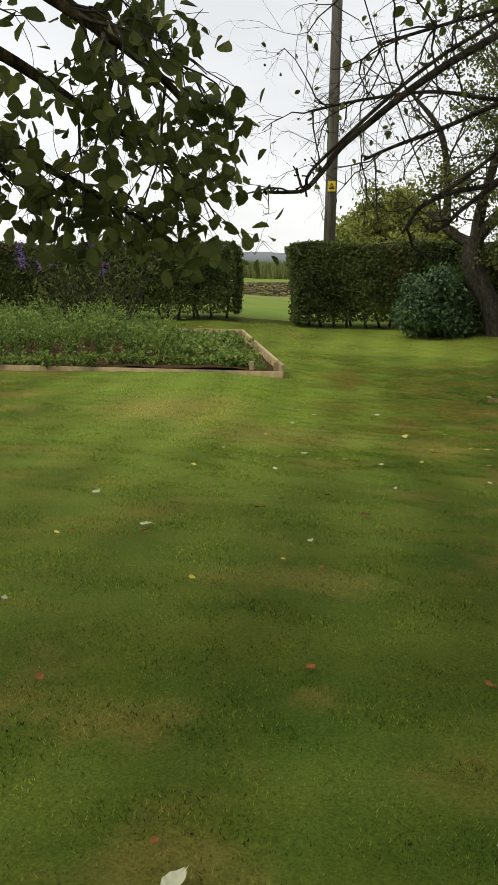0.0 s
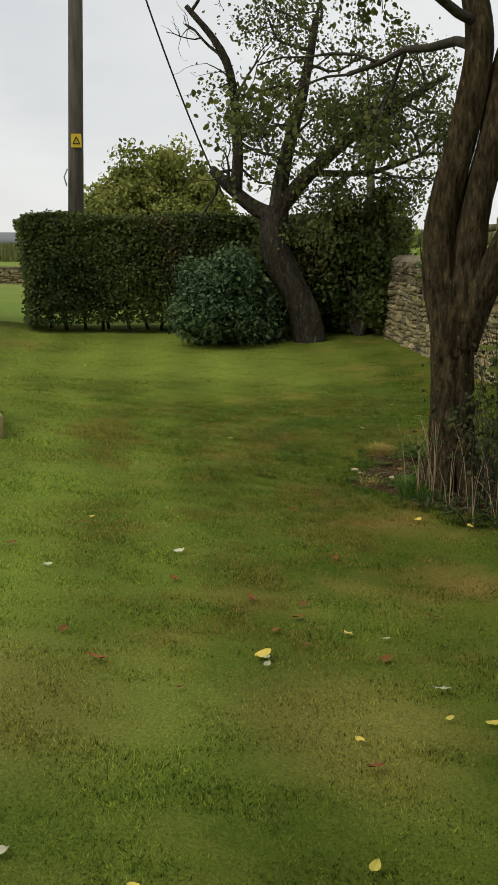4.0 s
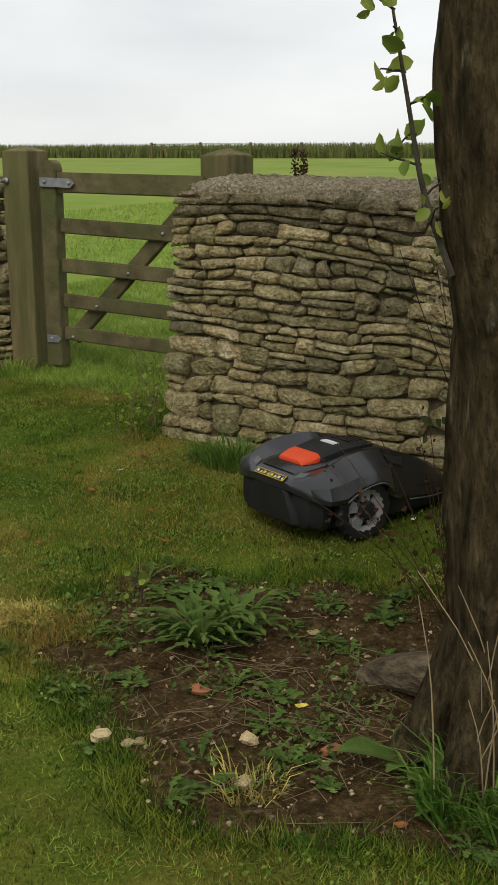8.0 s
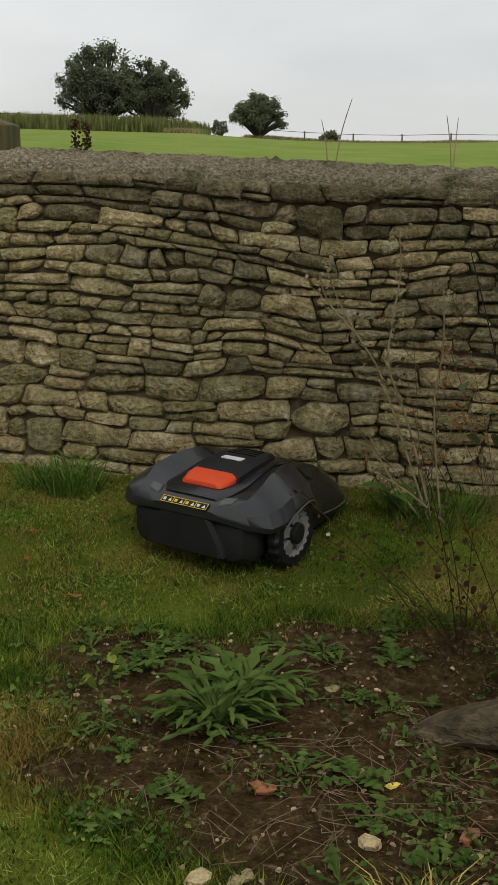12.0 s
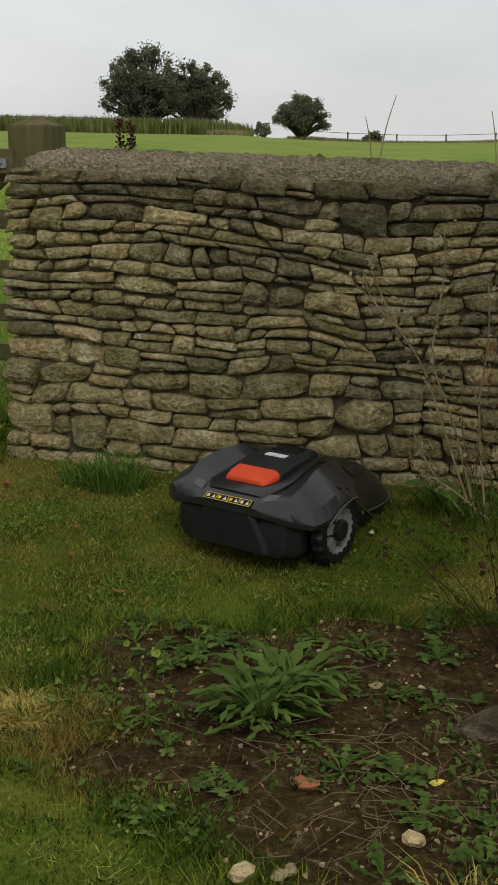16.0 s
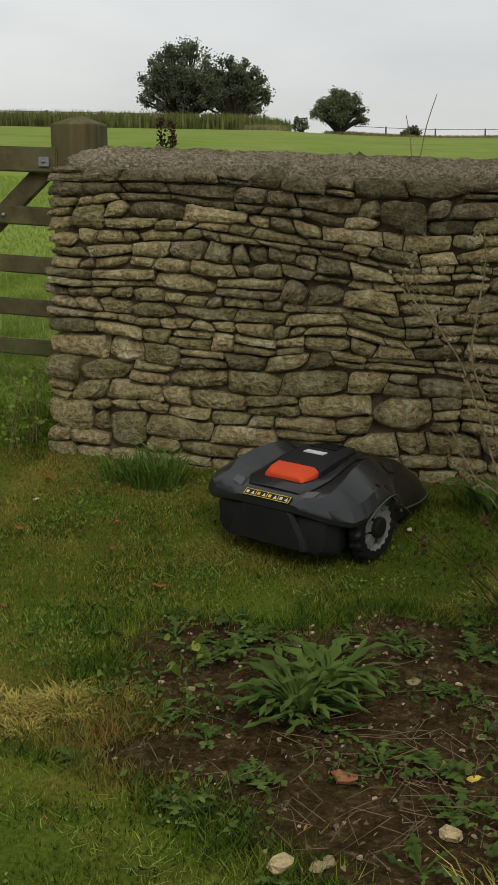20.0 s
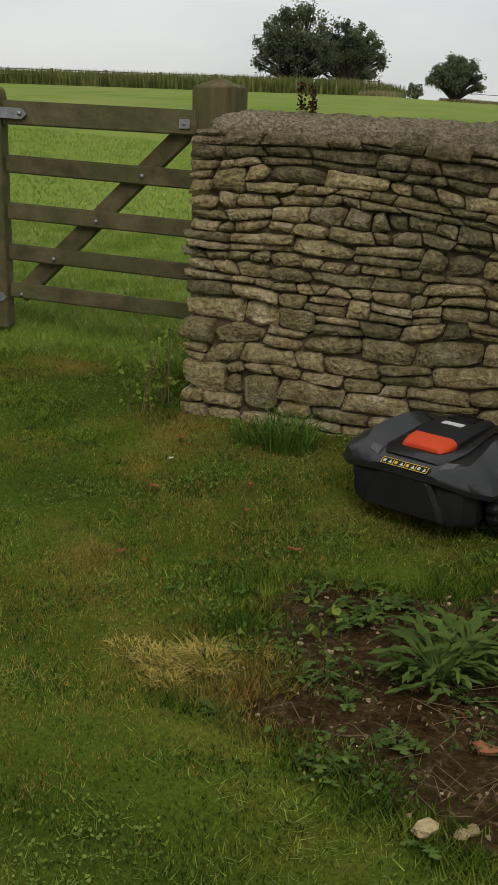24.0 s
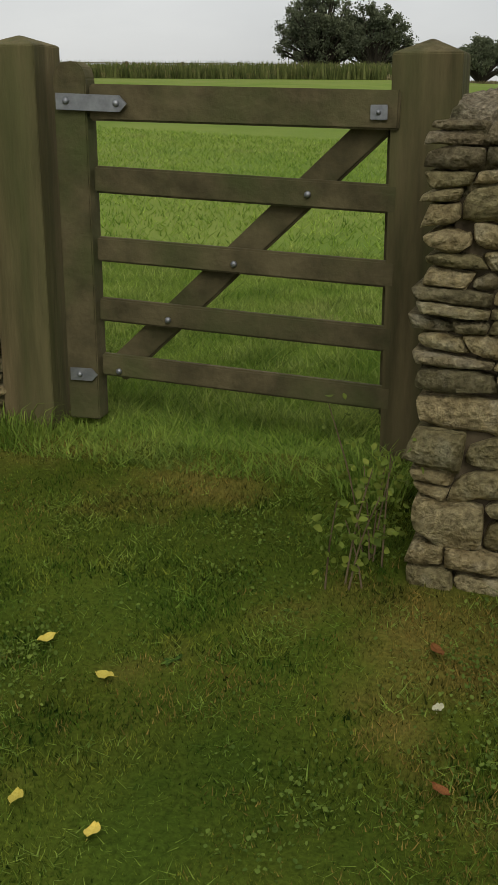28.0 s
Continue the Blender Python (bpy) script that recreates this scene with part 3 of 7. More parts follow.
def lay_wall(owner, origin, yaw, length, foot, top, face, near, seed, joined_name="wall_stones", first_long=False):
    """Wandering courses of thin stones, some two courses high, some split. origin: the foot's start; yaw: degrees of its run;
    face(z): how far the face lies back at a height; near(s): whether stones at that stretch are single ones."""
    rnd = random.Random(seed)
    base = Matrix.Translation(origin) @ pose(0, 0, 0, 0, 0, yaw)
    far = {"stone": Acc(), "grey": Acc(), "top": Acc()}
    total, levels = top(0) - foot(0) - 0.01, [0.0]
    while levels[-1] < total - 0.03:
        levels.append(levels[-1] + rnd.choice((0.036, 0.042, 0.048, 0.055, 0.062, 0.072)) * (1.15 if levels[-1] < 0.16 else 1.0))
    levels = [q * total / levels[-1] for q in levels]
    courses = len(levels) - 1

    def line(k, s):
        """Height of the joint above course k - 1 at s."""
        q = levels[k] / total
        free = min(1.0, 4 * q, 6 * (1 - q))
        z = levels[k] + free * (0.070 * noise.noise((s * 1.1, k * 0.17, seed)) + 0.034 * noise.noise((s * 4.1, k * 0.6, seed + 9)) + 0.012 * noise.noise((s * 11, k * 1.3, seed + 4)))
        low = foot(max(0.0, min(s, length)))
        return low + z * (top(max(0.0, min(s, length))) - low) / (total + 0.01)

    taken, count = {k: [] for k in range(courses + 2)}, 0
    for k in range(courses):
        h = levels[k + 1] - levels[k]
        s, cells = max(0.0, 0.03 - 0.06 * levels[k]) + rnd.uniform(-0.014, 0.014) if first_long else 0.0, []
        blocks = sorted(taken[k]) + [(length, length + 1)]
        for lo, hi in blocks:
            while s < lo - 0.015:
                w = min(max(h * rnd.choice((1.5, 1.9, 2.3, 2.7, 3.2, 3.8, 4.6)) * rnd.uniform(0.85, 1.15), 0.06), 0.25)
                if s + w > lo - 0.05:
                    w = lo - s
                cells.append((s, s + w))
                s += w
            s = max(s, hi)
        slant = {}
        for lo, hi in cells:
            tall = k + 2 <= courses and hi - lo > 0.5 * (levels[k + 2] - levels[k]) + 0.075 and rnd.random() < 0.07 and not any(p < hi and q > lo for p, q in taken[k + 1])
            for e in (lo, hi):
                if e not in slant:
                    slant[e] = 0.0 if e in (0.0, length) else rnd.uniform(-0.017, 0.017)
            up = k + 2 if tall else k + 1
            if tall:
                taken[k + 1].append((lo, hi))
            d0, d1 = (0.0, 0.0) if tall else (slant[lo], slant[hi])
            quad = [(lo - d0, line(k, lo)), (hi - d1, line(k, hi)), (lo + d0, line(up, lo)), (hi + d1, line(up, hi))]
            pieces = [quad]
            if not tall and h > 0.055 and hi - lo > 0.09 and rnd.random() < 0.22:
                p, q = rnd.uniform(0.3, 0.7), rnd.uniform(0.3, 0.7)
                ml = (lo, quad[0][1] * (1 - p) + quad[2][1] * p)
                mr = (hi, quad[1][1] * (1 - q) + quad[3][1] * q)
                pieces = [[quad[0], quad[1], ml, mr], [ml, mr, quad[2], quad[3]]]
            for piece in pieces:
                c, zz = (lo + hi) / 2, sum(p[1] for p in piece) / 4
                deep = rnd.uniform(0.26, 0.34) if first_long and lo < 0.05 else rnd.uniform(0.13, 0.2)
                vs, fs, mid = stone_shape(piece, face(zz) + rnd.uniform(-0.016, 0.014), deep, rnd, rnd.uniform(0, 90))
                rise = (zz - foot(c)) / total
                mottle = noise.noise((c * 1.5, zz * 2.2, seed + 30.0)) + 0.4 * noise.noise((c * 6, zz * 9, seed + 5.0))
                kind = "top" if rise > 0.93 - 0.12 * rnd.random() ** 2 else "grey" if mottle + 0.5 * (rise - 0.5) + 0.08 * min(1.5, c - 1) + rnd.gauss(0, 0.22) > 0.22 else "stone"
                if near(c) and count < 330:
                    me = bpy.data.meshes.new("stone")
                    me.from_pydata([tuple(Vector(v) - Vector(mid)) for v in vs], [], fs)
                    me.polygons.foreach_set("use_smooth", [rnd.random() < 0.55 for _ in fs])
                    me.materials.append({"stone": M_STONE, "grey": M_STONEG, "top": M_STONET}[kind])
                    ob = new("stone", me)
                    ob.parent = owner
                    ob.matrix_local = base @ Matrix.Translation(mid)
                    count += 1
                else:
                    far[kind].add([base @ Vector(v) for v in vs], fs)
    for kind, material in (("stone", M_STONEJ), ("grey", M_STONEGJ), ("top", M_STONETJ)):
        if far[kind].v:
            ob = part(joined_name, far[kind], material, owner)
            ob["kind"] = "stuff"


def cap(owner, x0, x1, y0, y1, ztop, rise, seed, yaw=0, origin=(0, 0, 0)):
    acc = Acc()
    nx, ny = int((x1 - x0) / 0.022), 26
    m = Matrix.Translation(origin) @ pose(0, 0, 0, 0, 0, yaw)
    vs, fs = [], []
    for i in range(nx + 1):
        x = x0 + (x1 - x0) * i / nx
        for j in range(ny + 1):
            v = j / ny
            y = y0 + (y1 - y0) * v
            e = min(1.0, (x - x0) / 0.16 + 0.05, (x1 - x) / 0.16 + 0.05)
            z = ztop(x) + rise * (1 - abs(2 * v - 1) ** 2.2) * math.sqrt(max(e, 0)) + 0.012 * noise.noise((x * 7, y * 7, seed)) + 0.016 * noise.noise((x * 24, y * 24, seed)) + 0.015 * noise.noise((x * 48, y * 48, seed))
            if j in (0, ny) or i in (0, nx):
                z -= 0.06
            vs.append(m @ Vector((x + 0.02 * noise.noise((x * 9, y * 9, 2)), y + 0.02 * noise.noise((x * 5, 3, seed)), z)))
    for i in range(nx):
        for j in range(ny):
            a = i * (ny + 1) + j
            fs.append((a, a + ny + 1, a + ny + 2, a + 1))
    acc.add(vs, fs)
    return part("cap", acc, M_CAP, owner, "rough crumbling mortar capping")


def core_mesh(name, pts_bottom, pts_top, label):
    acc = Acc()
    vs = [Vector(p) for p in pts_bottom] + [Vector(p) for p in pts_top]
    acc.add(vs, [(3, 2, 1, 0), (4, 5, 6, 7), (0, 1, 5, 4), (1, 2, 6, 5), (2, 3, 7, 6), (3, 0, 4, 7)])
    ob = part(name, acc, M_CORE)
    return tagged(ob, label, "wall", kind="structure")


WALL_LABEL = "dry-stone garden wall of thin honey-grey limestone with mortar capping"
XE = 13.0


def top_r(x):
    return 1.165 - 0.028 * x


wall_r = core_mesh("wall_right", [(0.06, -0.09, -0.2), (XE, -0.09, -0.2), (XE, 0.52, -0.2), (0.05, 0.52, -0.2)],
                   [(0.06, 0.11, 1.12), (XE, 0.11, 0.76), (XE, 0.46, 0.76), (0.06, 0.46, 1.12)], WALL_LABEL)


def foot_r(c):
    return gh(c, -0.11) - 0.03


lay_wall(wall_r, (-0.015, 0, 0), 0, XE, foot_r, top_r, lambda z: -0.10 + 0.155 * min(z, 1.2), lambda c: c < 1.9, 5, first_long=True)
lay_wall(wall_r, (0.02, 0.54, 0), -90, 0.46, lambda c: gh(0, 0) - 0.03, lambda c: 1.16, lambda z: 0.03 + 0.02 * z, lambda c: False, 6)
cap(wall_r, 0.02, XE, 0.10, 0.50, lambda x: top_r(x) + 0.002, 0.058, 3)

wall_l = core_mesh("wall_left", [(-9.0, 0.72, -0.2), (-1.66, 0.16, -0.2), (-1.60, 0.62, -0.2), (-9.0, 1.2, -0.2)],
                   [(-9.0, 0.85, 1.3), (-1.68, 0.32, 1.18), (-1.62, 0.56, 1.18), (-9.0, 1.2, 1.3)], WALL_LABEL)
YL = math.degrees(math.atan2(0.12 - 0.72, -1.57 + 9.0))
LL = math.hypot(7.43, 0.6)
lay_wall(wall_l, (-9.0, 0.70, 0), YL, LL, lambda c: gh(-9 + c, 0.2) - 0.03, lambda c: 1.36 - 0.016 * c, lambda z: 0.13 * z, lambda c: c > LL - 1.7, 8)
lay_wall(wall_l, (-1.525, 0.10, 0), 76, 0.66, lambda c: gh(-1.6, 0.2) - 0.03, lambda c: 1.235, lambda z: 0.06 * z, lambda c: True, 9)
cap(wall_l, 0.0, LL + 0.0, 0.16, 0.52, lambda x: 1.35 - 0.016 * x, 0.06, 5, YL, (-9.0, 0.70, 0))


# ---------------------------------------------------------------- gate and posts
def board(name, a, b, wide, thick, material, parent, label="", up=(0, 0, 1), bevel=0.006):
    """A squared timber from a to b: wide along up, thick across."""
    a, b, up = Vector(a), Vector(b), Vector(up)
    d = (b - a)
    n = d.normalized()
    side = n.cross(up).normalized()
    u = side.cross(n)
    acc = Acc()
    m = Matrix((
        (n.x, side.x, u.x, a.x), (n.y, side.y, u.y, a.y), (n.z, side.z, u.z, a.z), (0, 0, 0, 1)))
    acc.box((0, -thick / 2, -wide / 2), (d.length, thick / 2, wide / 2), m)
    return part(name, acc, material, parent, label, bevel=bevel)


def gate_post(x, y, w, top, point, label, lean=(0, 0)):
    post = thing("gate_post", label, "post", m=Matrix.Translation((x, y, gh(x, y))))
    acc, z0 = Acc(), gh(x, y)
    h = top - z0
    r = w / 2
    rings = [(-0.3, r), (h * 0.4, r * 0.99), (h - 0.004, r), (h, r * 0.97), (h + point, r * 0.06)]
    vs = []
    for z, q in rings:
        for sx, sy in ((-1, -1), (1, -1), (1, 1), (-1, 1)):
            vs.append(Vector((sx * q + lean[0] * z, sy * q + lean[1] * z, z)))
    fs = [(0, 3, 2, 1)]
    for i in range(len(rings) - 1):
        for k in range(4):
            fs.append((i * 4 + k, i * 4 + (k + 1) % 4, i * 4 + 4 + (k + 1) % 4, i * 4 + 4 + k))
    fs.append((16, 17, 18, 19))
    acc.add(vs, fs)
    part("shaft", acc, M_POST, post, bevel=0.008)
    return post


hinge_post = gate_post(-1.325, 0.655, 0.176, 1.352, 0.028, "thick square weathered hanging post of the garden gate")
gate_post(-0.088, 0.68, 0.19, 1.315, 0.036, "square weathered slamming post with pyramid top beside the wall")


def bolt(p, parent, r=0.011, d=(0, -1, 0), label="rusty domed bolt head"):
    acc = Acc()
    p, d = Vector(p), Vector(d)
    acc.tube([p, p + d * 0.004, p + d * 0.008, p + d * 0.0095], [r, r, r * 0.7, r * 0.15], 10)
    return part("bolt", acc, M_STEEL, parent, label, smooth=True)


bolt((-0.06, -0.095, 1.012), hinge_post, 0.018)
acc = Acc()
acc.tube([(-0.06, -0.090, 1.012), (-0.066, -0.135, 1.012)], [0.010, 0.010], 10)
part("hinge_bolt", acc, M_STEEL, hinge_post, "steel hinge bolt end")


def garden_gate():
    gate = thing("gate", "closed five-bar wooden hand gate, weathered and green", "gate")
    gy = lambda x: 0.645 - 0.05 * (x + 1.15)
    L, R = -1.185, -0.185
    # hanging stile with a rounded head
    acc = Acc()
    m = []
    prof = [(-0.052, 0.21), (0.052, 0.21), (0.052, 1.255), (0.044, 1.285), (0.022, 1.303), (-0.022, 1.303), (-0.044, 1.285), (-0.052, 1.255)]
    n = len(prof)
    cx, y0 = -1.148, gy(-1.148)
    vs = [Vector((cx + a, y0 - 0.036, b)) for a, b in prof] + [Vector((cx + a, y0 + 0.036, b)) for a, b in prof]
    fs = [tuple(range(n)), tuple(range(2 * n - 1, n - 1, -1))] + [(i, i + n, (i + 1) % n + n, (i + 1) % n) for i in range(n)]
    acc.add(vs, fs)
    part("hanging_stile", acc, M_WOOD, gate, bevel=0.004)
    for z, w in ((0.385, 0.072), (0.562, 0.074), (0.75, 0.076), (0.96, 0.08)):
        board("bar", (-1.09, gy(-1.09), z + 0.004), (R + 0.03, gy(R), z - 0.034), w, 0.026, M_WOOD, gate)
    board("top_bar", (-1.09, gy(-1.09), 1.188), (R + 0.03, gy(R), 1.165), 0.105, 0.05, M_WOOD, gate)
    board("brace", (-1.055, gy(-1.055) + 0.034, 0.36), (-0.215, gy(-0.215) + 0.034, 1.135), 0.085, 0.03, M_WOOD, gate)
    board("slamming_stile", (-0.165, gy(-0.165) + 0.07, 0.28), (-0.165, gy(-0.165) + 0.07, 1.2), 0.07, 0.04, M_WOOD, gate, up=(1, 0, 0))
    for x, z in ((-0.415, 0.935), (-0.64, 0.727), (-0.857, 0.545), (-1.03, 0.37)):
        bolt((x, gy(x) - 0.013, z), gate, 0.010)
    acc = Acc()
    y = gy(-1.1) - 0.041
    vs = [Vector((a, y + d, b)) for d in (0, -0.006) for a, b in ((-1.188, 1.168), (-0.985, 1.160), (-0.962, 1.183), (-0.985, 1.207), (-1.188, 1.215))]
    acc.add(vs, [(0, 1, 2, 3, 4), (9, 8, 7, 6, 5)] + [(i, i + 5, (i + 1) % 5 + 5, (i + 1) % 5) for i in range(5)])
    strap = part("hinge_strap", acc, M_STEEL, gate, "galvanised strap hinge")
    for x, z in ((-1.155, 1.192), (-0.995, 1.184)):
        bolt((x, y - 0.006, z), strap, 0.010, label="")
    acc = Acc()
    y = gy(-1.14) - 0.037
    vs = [Vector((a, y + d, b)) for d in (0, -0.006) for a, b in ((-1.188, 0.338), (-1.115, 0.338), (-1.096, 0.358), (-1.115, 0.378), (-1.188, 0.378))]
    acc.add(vs, [(0, 1, 2, 3, 4), (9, 8, 7, 6, 5)] + [(i, i + 5, (i + 1) % 5 + 5, (i + 1) % 5) for i in range(5)])
    low = part("hinge_strap", acc, M_STEEL, gate, "small galvanised lower hinge")
    bolt((-1.155, y - 0.006, 0.358), low, 0.009, label="")
    acc = Acc()
    acc.box((-0.235, gy(-0.2) - 0.033, 1.140), (-0.188, gy(-0.2) - 0.026, 1.180))
    la = part("latch_plate", acc, M_STEEL, gate, "small galvanised latch plate", bevel=0.002)
    bolt((-0.212, gy(-0.2) - 0.033, 1.160), la, 0.007, label="")
    return gate


garden_gate()


# small timber rail frame standing on the left wall's top
def wall_frame():
    f = thing("wall_rail", "small weathered timber rail frame standing on the wall", "fence")
    for x, y, t in ((-2.73, 0.30, 1.755), (-2.74, 0.56, 1.745), (-1.80, 0.30, 1.745), (-1.825, 0.56, 1.715)):
        acc = Acc()
        acc.box((x - 0.038, y - 0.038, 1.22), (x + 0.038, y + 0.038, t))
        part("post", acc, M_POST, f, bevel=0.01)
    def pole(a, b, r):
        acc = Acc()
        acc.tube([a, [(p + q) / 2 for p, q in zip(a, b)], b], [r, r * 1.05, r * 0.95], 10)
        part("rail", acc, M_POST, f, smooth=True)
    pole((-2.74, 0.345, 1.635), (-1.79, 0.345, 1.645), 0.036)
    pole((-1.80, 0.28, 1.662), (-1.825, 0.60, 1.655), 0.034)
    pole((-2.73, 0.28, 1.662), (-2.74, 0.60, 1.655), 0.034)
    pole((-3.2, 0.24, 1.315), (-1.80, 0.20, 1.292), 0.034)
    pole((-3.2, 0.60, 1.320), (-1.80, 0.56, 1.290), 0.03)


wall_frame()

# ---------------------------------------------------------------- trees
def smooth_path(pts, n=6):
    pts = [Vector(p) for p in pts]
    out = []
    for i in range(len(pts) - 1):
        p0, p1, p2, p3 = pts[max(i - 1, 0)], pts[i], pts[i + 1], pts[min(i + 2, len(pts) - 1)]
        for k in range(n):
            t = k / n
            out.append(0.5 * ((2 * p1) + (p2 - p0) * t + (2 * p0 - 5 * p1 + 4 * p2 - p3) * t * t + (3 * p1 - p0 - 3 * p2 + p3) * t ** 3))
    out.append(pts[-1])
    return out


def limb(acc, pts, r0, r1, sides=12, rough=0.12, seed=0, n=6, power=1.0):
    path = smooth_path(pts, n)
    k = len(path) - 1
    acc.tube(path, [r0 + (r1 - r0) * (i / k) ** power for i in range(k + 1)], sides, rough, seed)
    return path


def twigs(acc, start, direction, length, radius, level, rnd, tips, droop=0.0, fork=3, wander=0.35, leaf_from=1, floor=-9.0):
    """Branches that split; the places along the thin ones are gathered for leaves."""
    p, d = Vector(start), Vector(direction).normalized()
    n = 5
    pts = [p.copy()]
    for i in range(n):
        d = (d + Vector((rnd.gauss(0, wander), rnd.gauss(0, wander), rnd.gauss(0, wander) - droop)) * 0.5).normalized()
        p = p + d * length / n
        if p.z < floor:
            p.z = floor + 0.2 * (floor - p.z)
            d.z = abs(d.z)
        pts.append(p.copy())
    rad = [radius * (1 - 0.55 * i / n) for i in range(n + 1)]
    acc.tube(pts, rad, 7 if radius > 0.02 else (5 if radius > 0.008 else 4), 0.0)
    if level <= leaf_from:
        for i in range(1, n + 1):
            tips.append(pts[i])
            if i < n:
                tips.append((pts[i] + pts[i + 1]) / 2)
    if level > 0:
        for k in range(fork):
            i = rnd.randrange(2, n + 1)
            a = Vector((rnd.gauss(0, 1), rnd.gauss(0, 1), rnd.gauss(0, 0.8))).normalized()
            nd = (d * 0.75 + a * 0.8).normalized()
            twigs(acc, pts[i], nd, length * rnd.uniform(0.5, 0.78), rad[i] * 0.68, level - 1, rnd, tips, droop, fork, wander, leaf_from, floor)


def crown(parent, name, tips, per, size, material, seed, jitter=0.06, droop=0.5, label=""):
    rng = np.random.default_rng(seed)
    t = np.array([tuple(p) for p in tips])
    pos = np.repeat(t, per, 0) + rng.normal(0, jitter, (len(t) * per, 3))
    me = leaf_mesh("leaves", pos, size, rng, droop, None, 1.0, 0.72)
    return link(name, me, material, parent, label)


def near_tree():
    z0 = gh(2.12, -1.93)
    tree = thing("apple_tree", "old apple tree with thick forked bark-scaled trunk", "tree", "apple trees in the garden", Matrix.Translation((0, 0, 0)))
    acc = Acc()
    limb(acc, [(2.11, -1.90, z0 - 0.12), (2.12, -1.92, z0 + 0.02), (2.12, -1.93, z0 + 0.18), (2.10, -1.93, 0.55), (2.10, -1.94, 0.92), (2.11, -1.93, 1.10)], 0.140, 0.118, 44, 0.17, 1, 18)
    # root flare
    for k in range(6):
        a = k * 1.05 + 0.3
        limb(acc, [(2.12 + 0.07 * math.cos(a), -1.93 + 0.07 * math.sin(a), z0 + 0.32), (2.12 + 0.16 * math.cos(a), -1.93 + 0.16 * math.sin(a), z0 + 0.08), (2.12 + 0.27 * math.cos(a), -1.93 + 0.27 * math.sin(a), z0 - 0.06)], 0.075, 0.045, 12, 0.15, k, 5)
    part("trunk", acc, M_BARK, tree, "scaly brown-grey trunk with a pale scar", smooth=True)
    acc = Acc()
    limb(acc, [(2.10, -1.94, 0.78), (2.06, -1.99, 1.15), (2.04, -2.01, 1.45), (2.07, -1.98, 1.75), (2.12, -1.90, 2.15), (2.13, -1.83, 2.66), (2.0, -1.9, 3.2)], 0.112, 0.075, 32, 0.15, 4, 12)
    part("limb", acc, M_BARK, tree, smooth=True)
    acc = Acc()
    limb(acc, [(2.13, -1.90, 0.85), (2.20, -1.82, 1.15), (2.29, -1.71, 1.42), (2.365, -1.60, 1.72), (2.445, -1.43, 2.1), (2.64, -1.17, 2.6), (2.92, -0.98, 3.0)], 0.100, 0.070, 30, 0.15, 7, 12)
    part("limb", acc, M_BARK, tree, smooth=True)
    acc = Acc()
    limb(acc, [(2.15, -1.875, 1.0), (2.152, -1.862, 1.36), (2.160, -1.835, 1.66), (2.185, -1.76, 2.05), (2.17, -1.68, 2.5), (2.22, -1.5, 3.0)], 0.106, 0.060, 22, 0.14, 9, 10)
    part("limb", acc, M_BARK, tree, smooth=True)
    acc, tips, rnd = Acc(), [], random.Random(4)
    for p, d, l in (((2.0, -1.9, 3.1), (-0.6, -0.3, 0.5), 1.2), ((2.1, -1.85, 2.6), (-0.9, 0.3, 0.3), 1.3), ((2.2, -1.5, 2.9), (-0.4, 0.8, 0.6), 1.2), ((2.8, -1.05, 2.9), (0.8, 0.4, 0.5), 1.2),
                    ((2.5, -1.3, 2.4), (0.7, 0.9, 0.1), 1.1), ((2.13, -1.8, 2.7), (0.1, -0.9, 0.5), 1.0), ((2.4, -1.5, 2.0), (0.9, 0.1, 0.2), 0.9), ((2.2, -1.7, 2.4), (-0.7, 0.7, 0.1), 1.1)):
        twigs(acc, p, d, l, 0.035, 3, rnd, tips, 0.10, 3)
    part("twig_work", acc, M_TWIG, tree, smooth=True)
    crown(tree, "crown", tips, 2, 0.05, M_LEAF, 5, 0.05, 0.6, "sparse dull green leaves")
    # young shoot with fresh leaves on the trunk's flank
    acc, tips, rnd = Acc(), [], random.Random(8)
    limb(acc, [(1.99, -2.05, 1.02), (1.93, -2.06, 1.18), (1.89, -2.06, 1.36), (1.86, -2.07, 1.52)], 0.008, 0.003, 6, 0, 0, 5)
    for k in range(9):
        q = k / 8
        p = Vector((1.96 - 0.10 * q, -2.06, 1.06 + 0.46 * q))
        twigs(acc, p, (rnd.gauss(0, 1), rnd.gauss(0, 0.7), 0.4), 0.09, 0.003, 0, rnd, tips, 0.2)
    part("shoot", acc, M_TWIG, tree)
    crown(tree, "shoot_foliage", tips[::2], 1, 0.042, M_LEAFY, 6, 0.012, 0.6, "fresh light green leaves")
    return tree


near_tree()


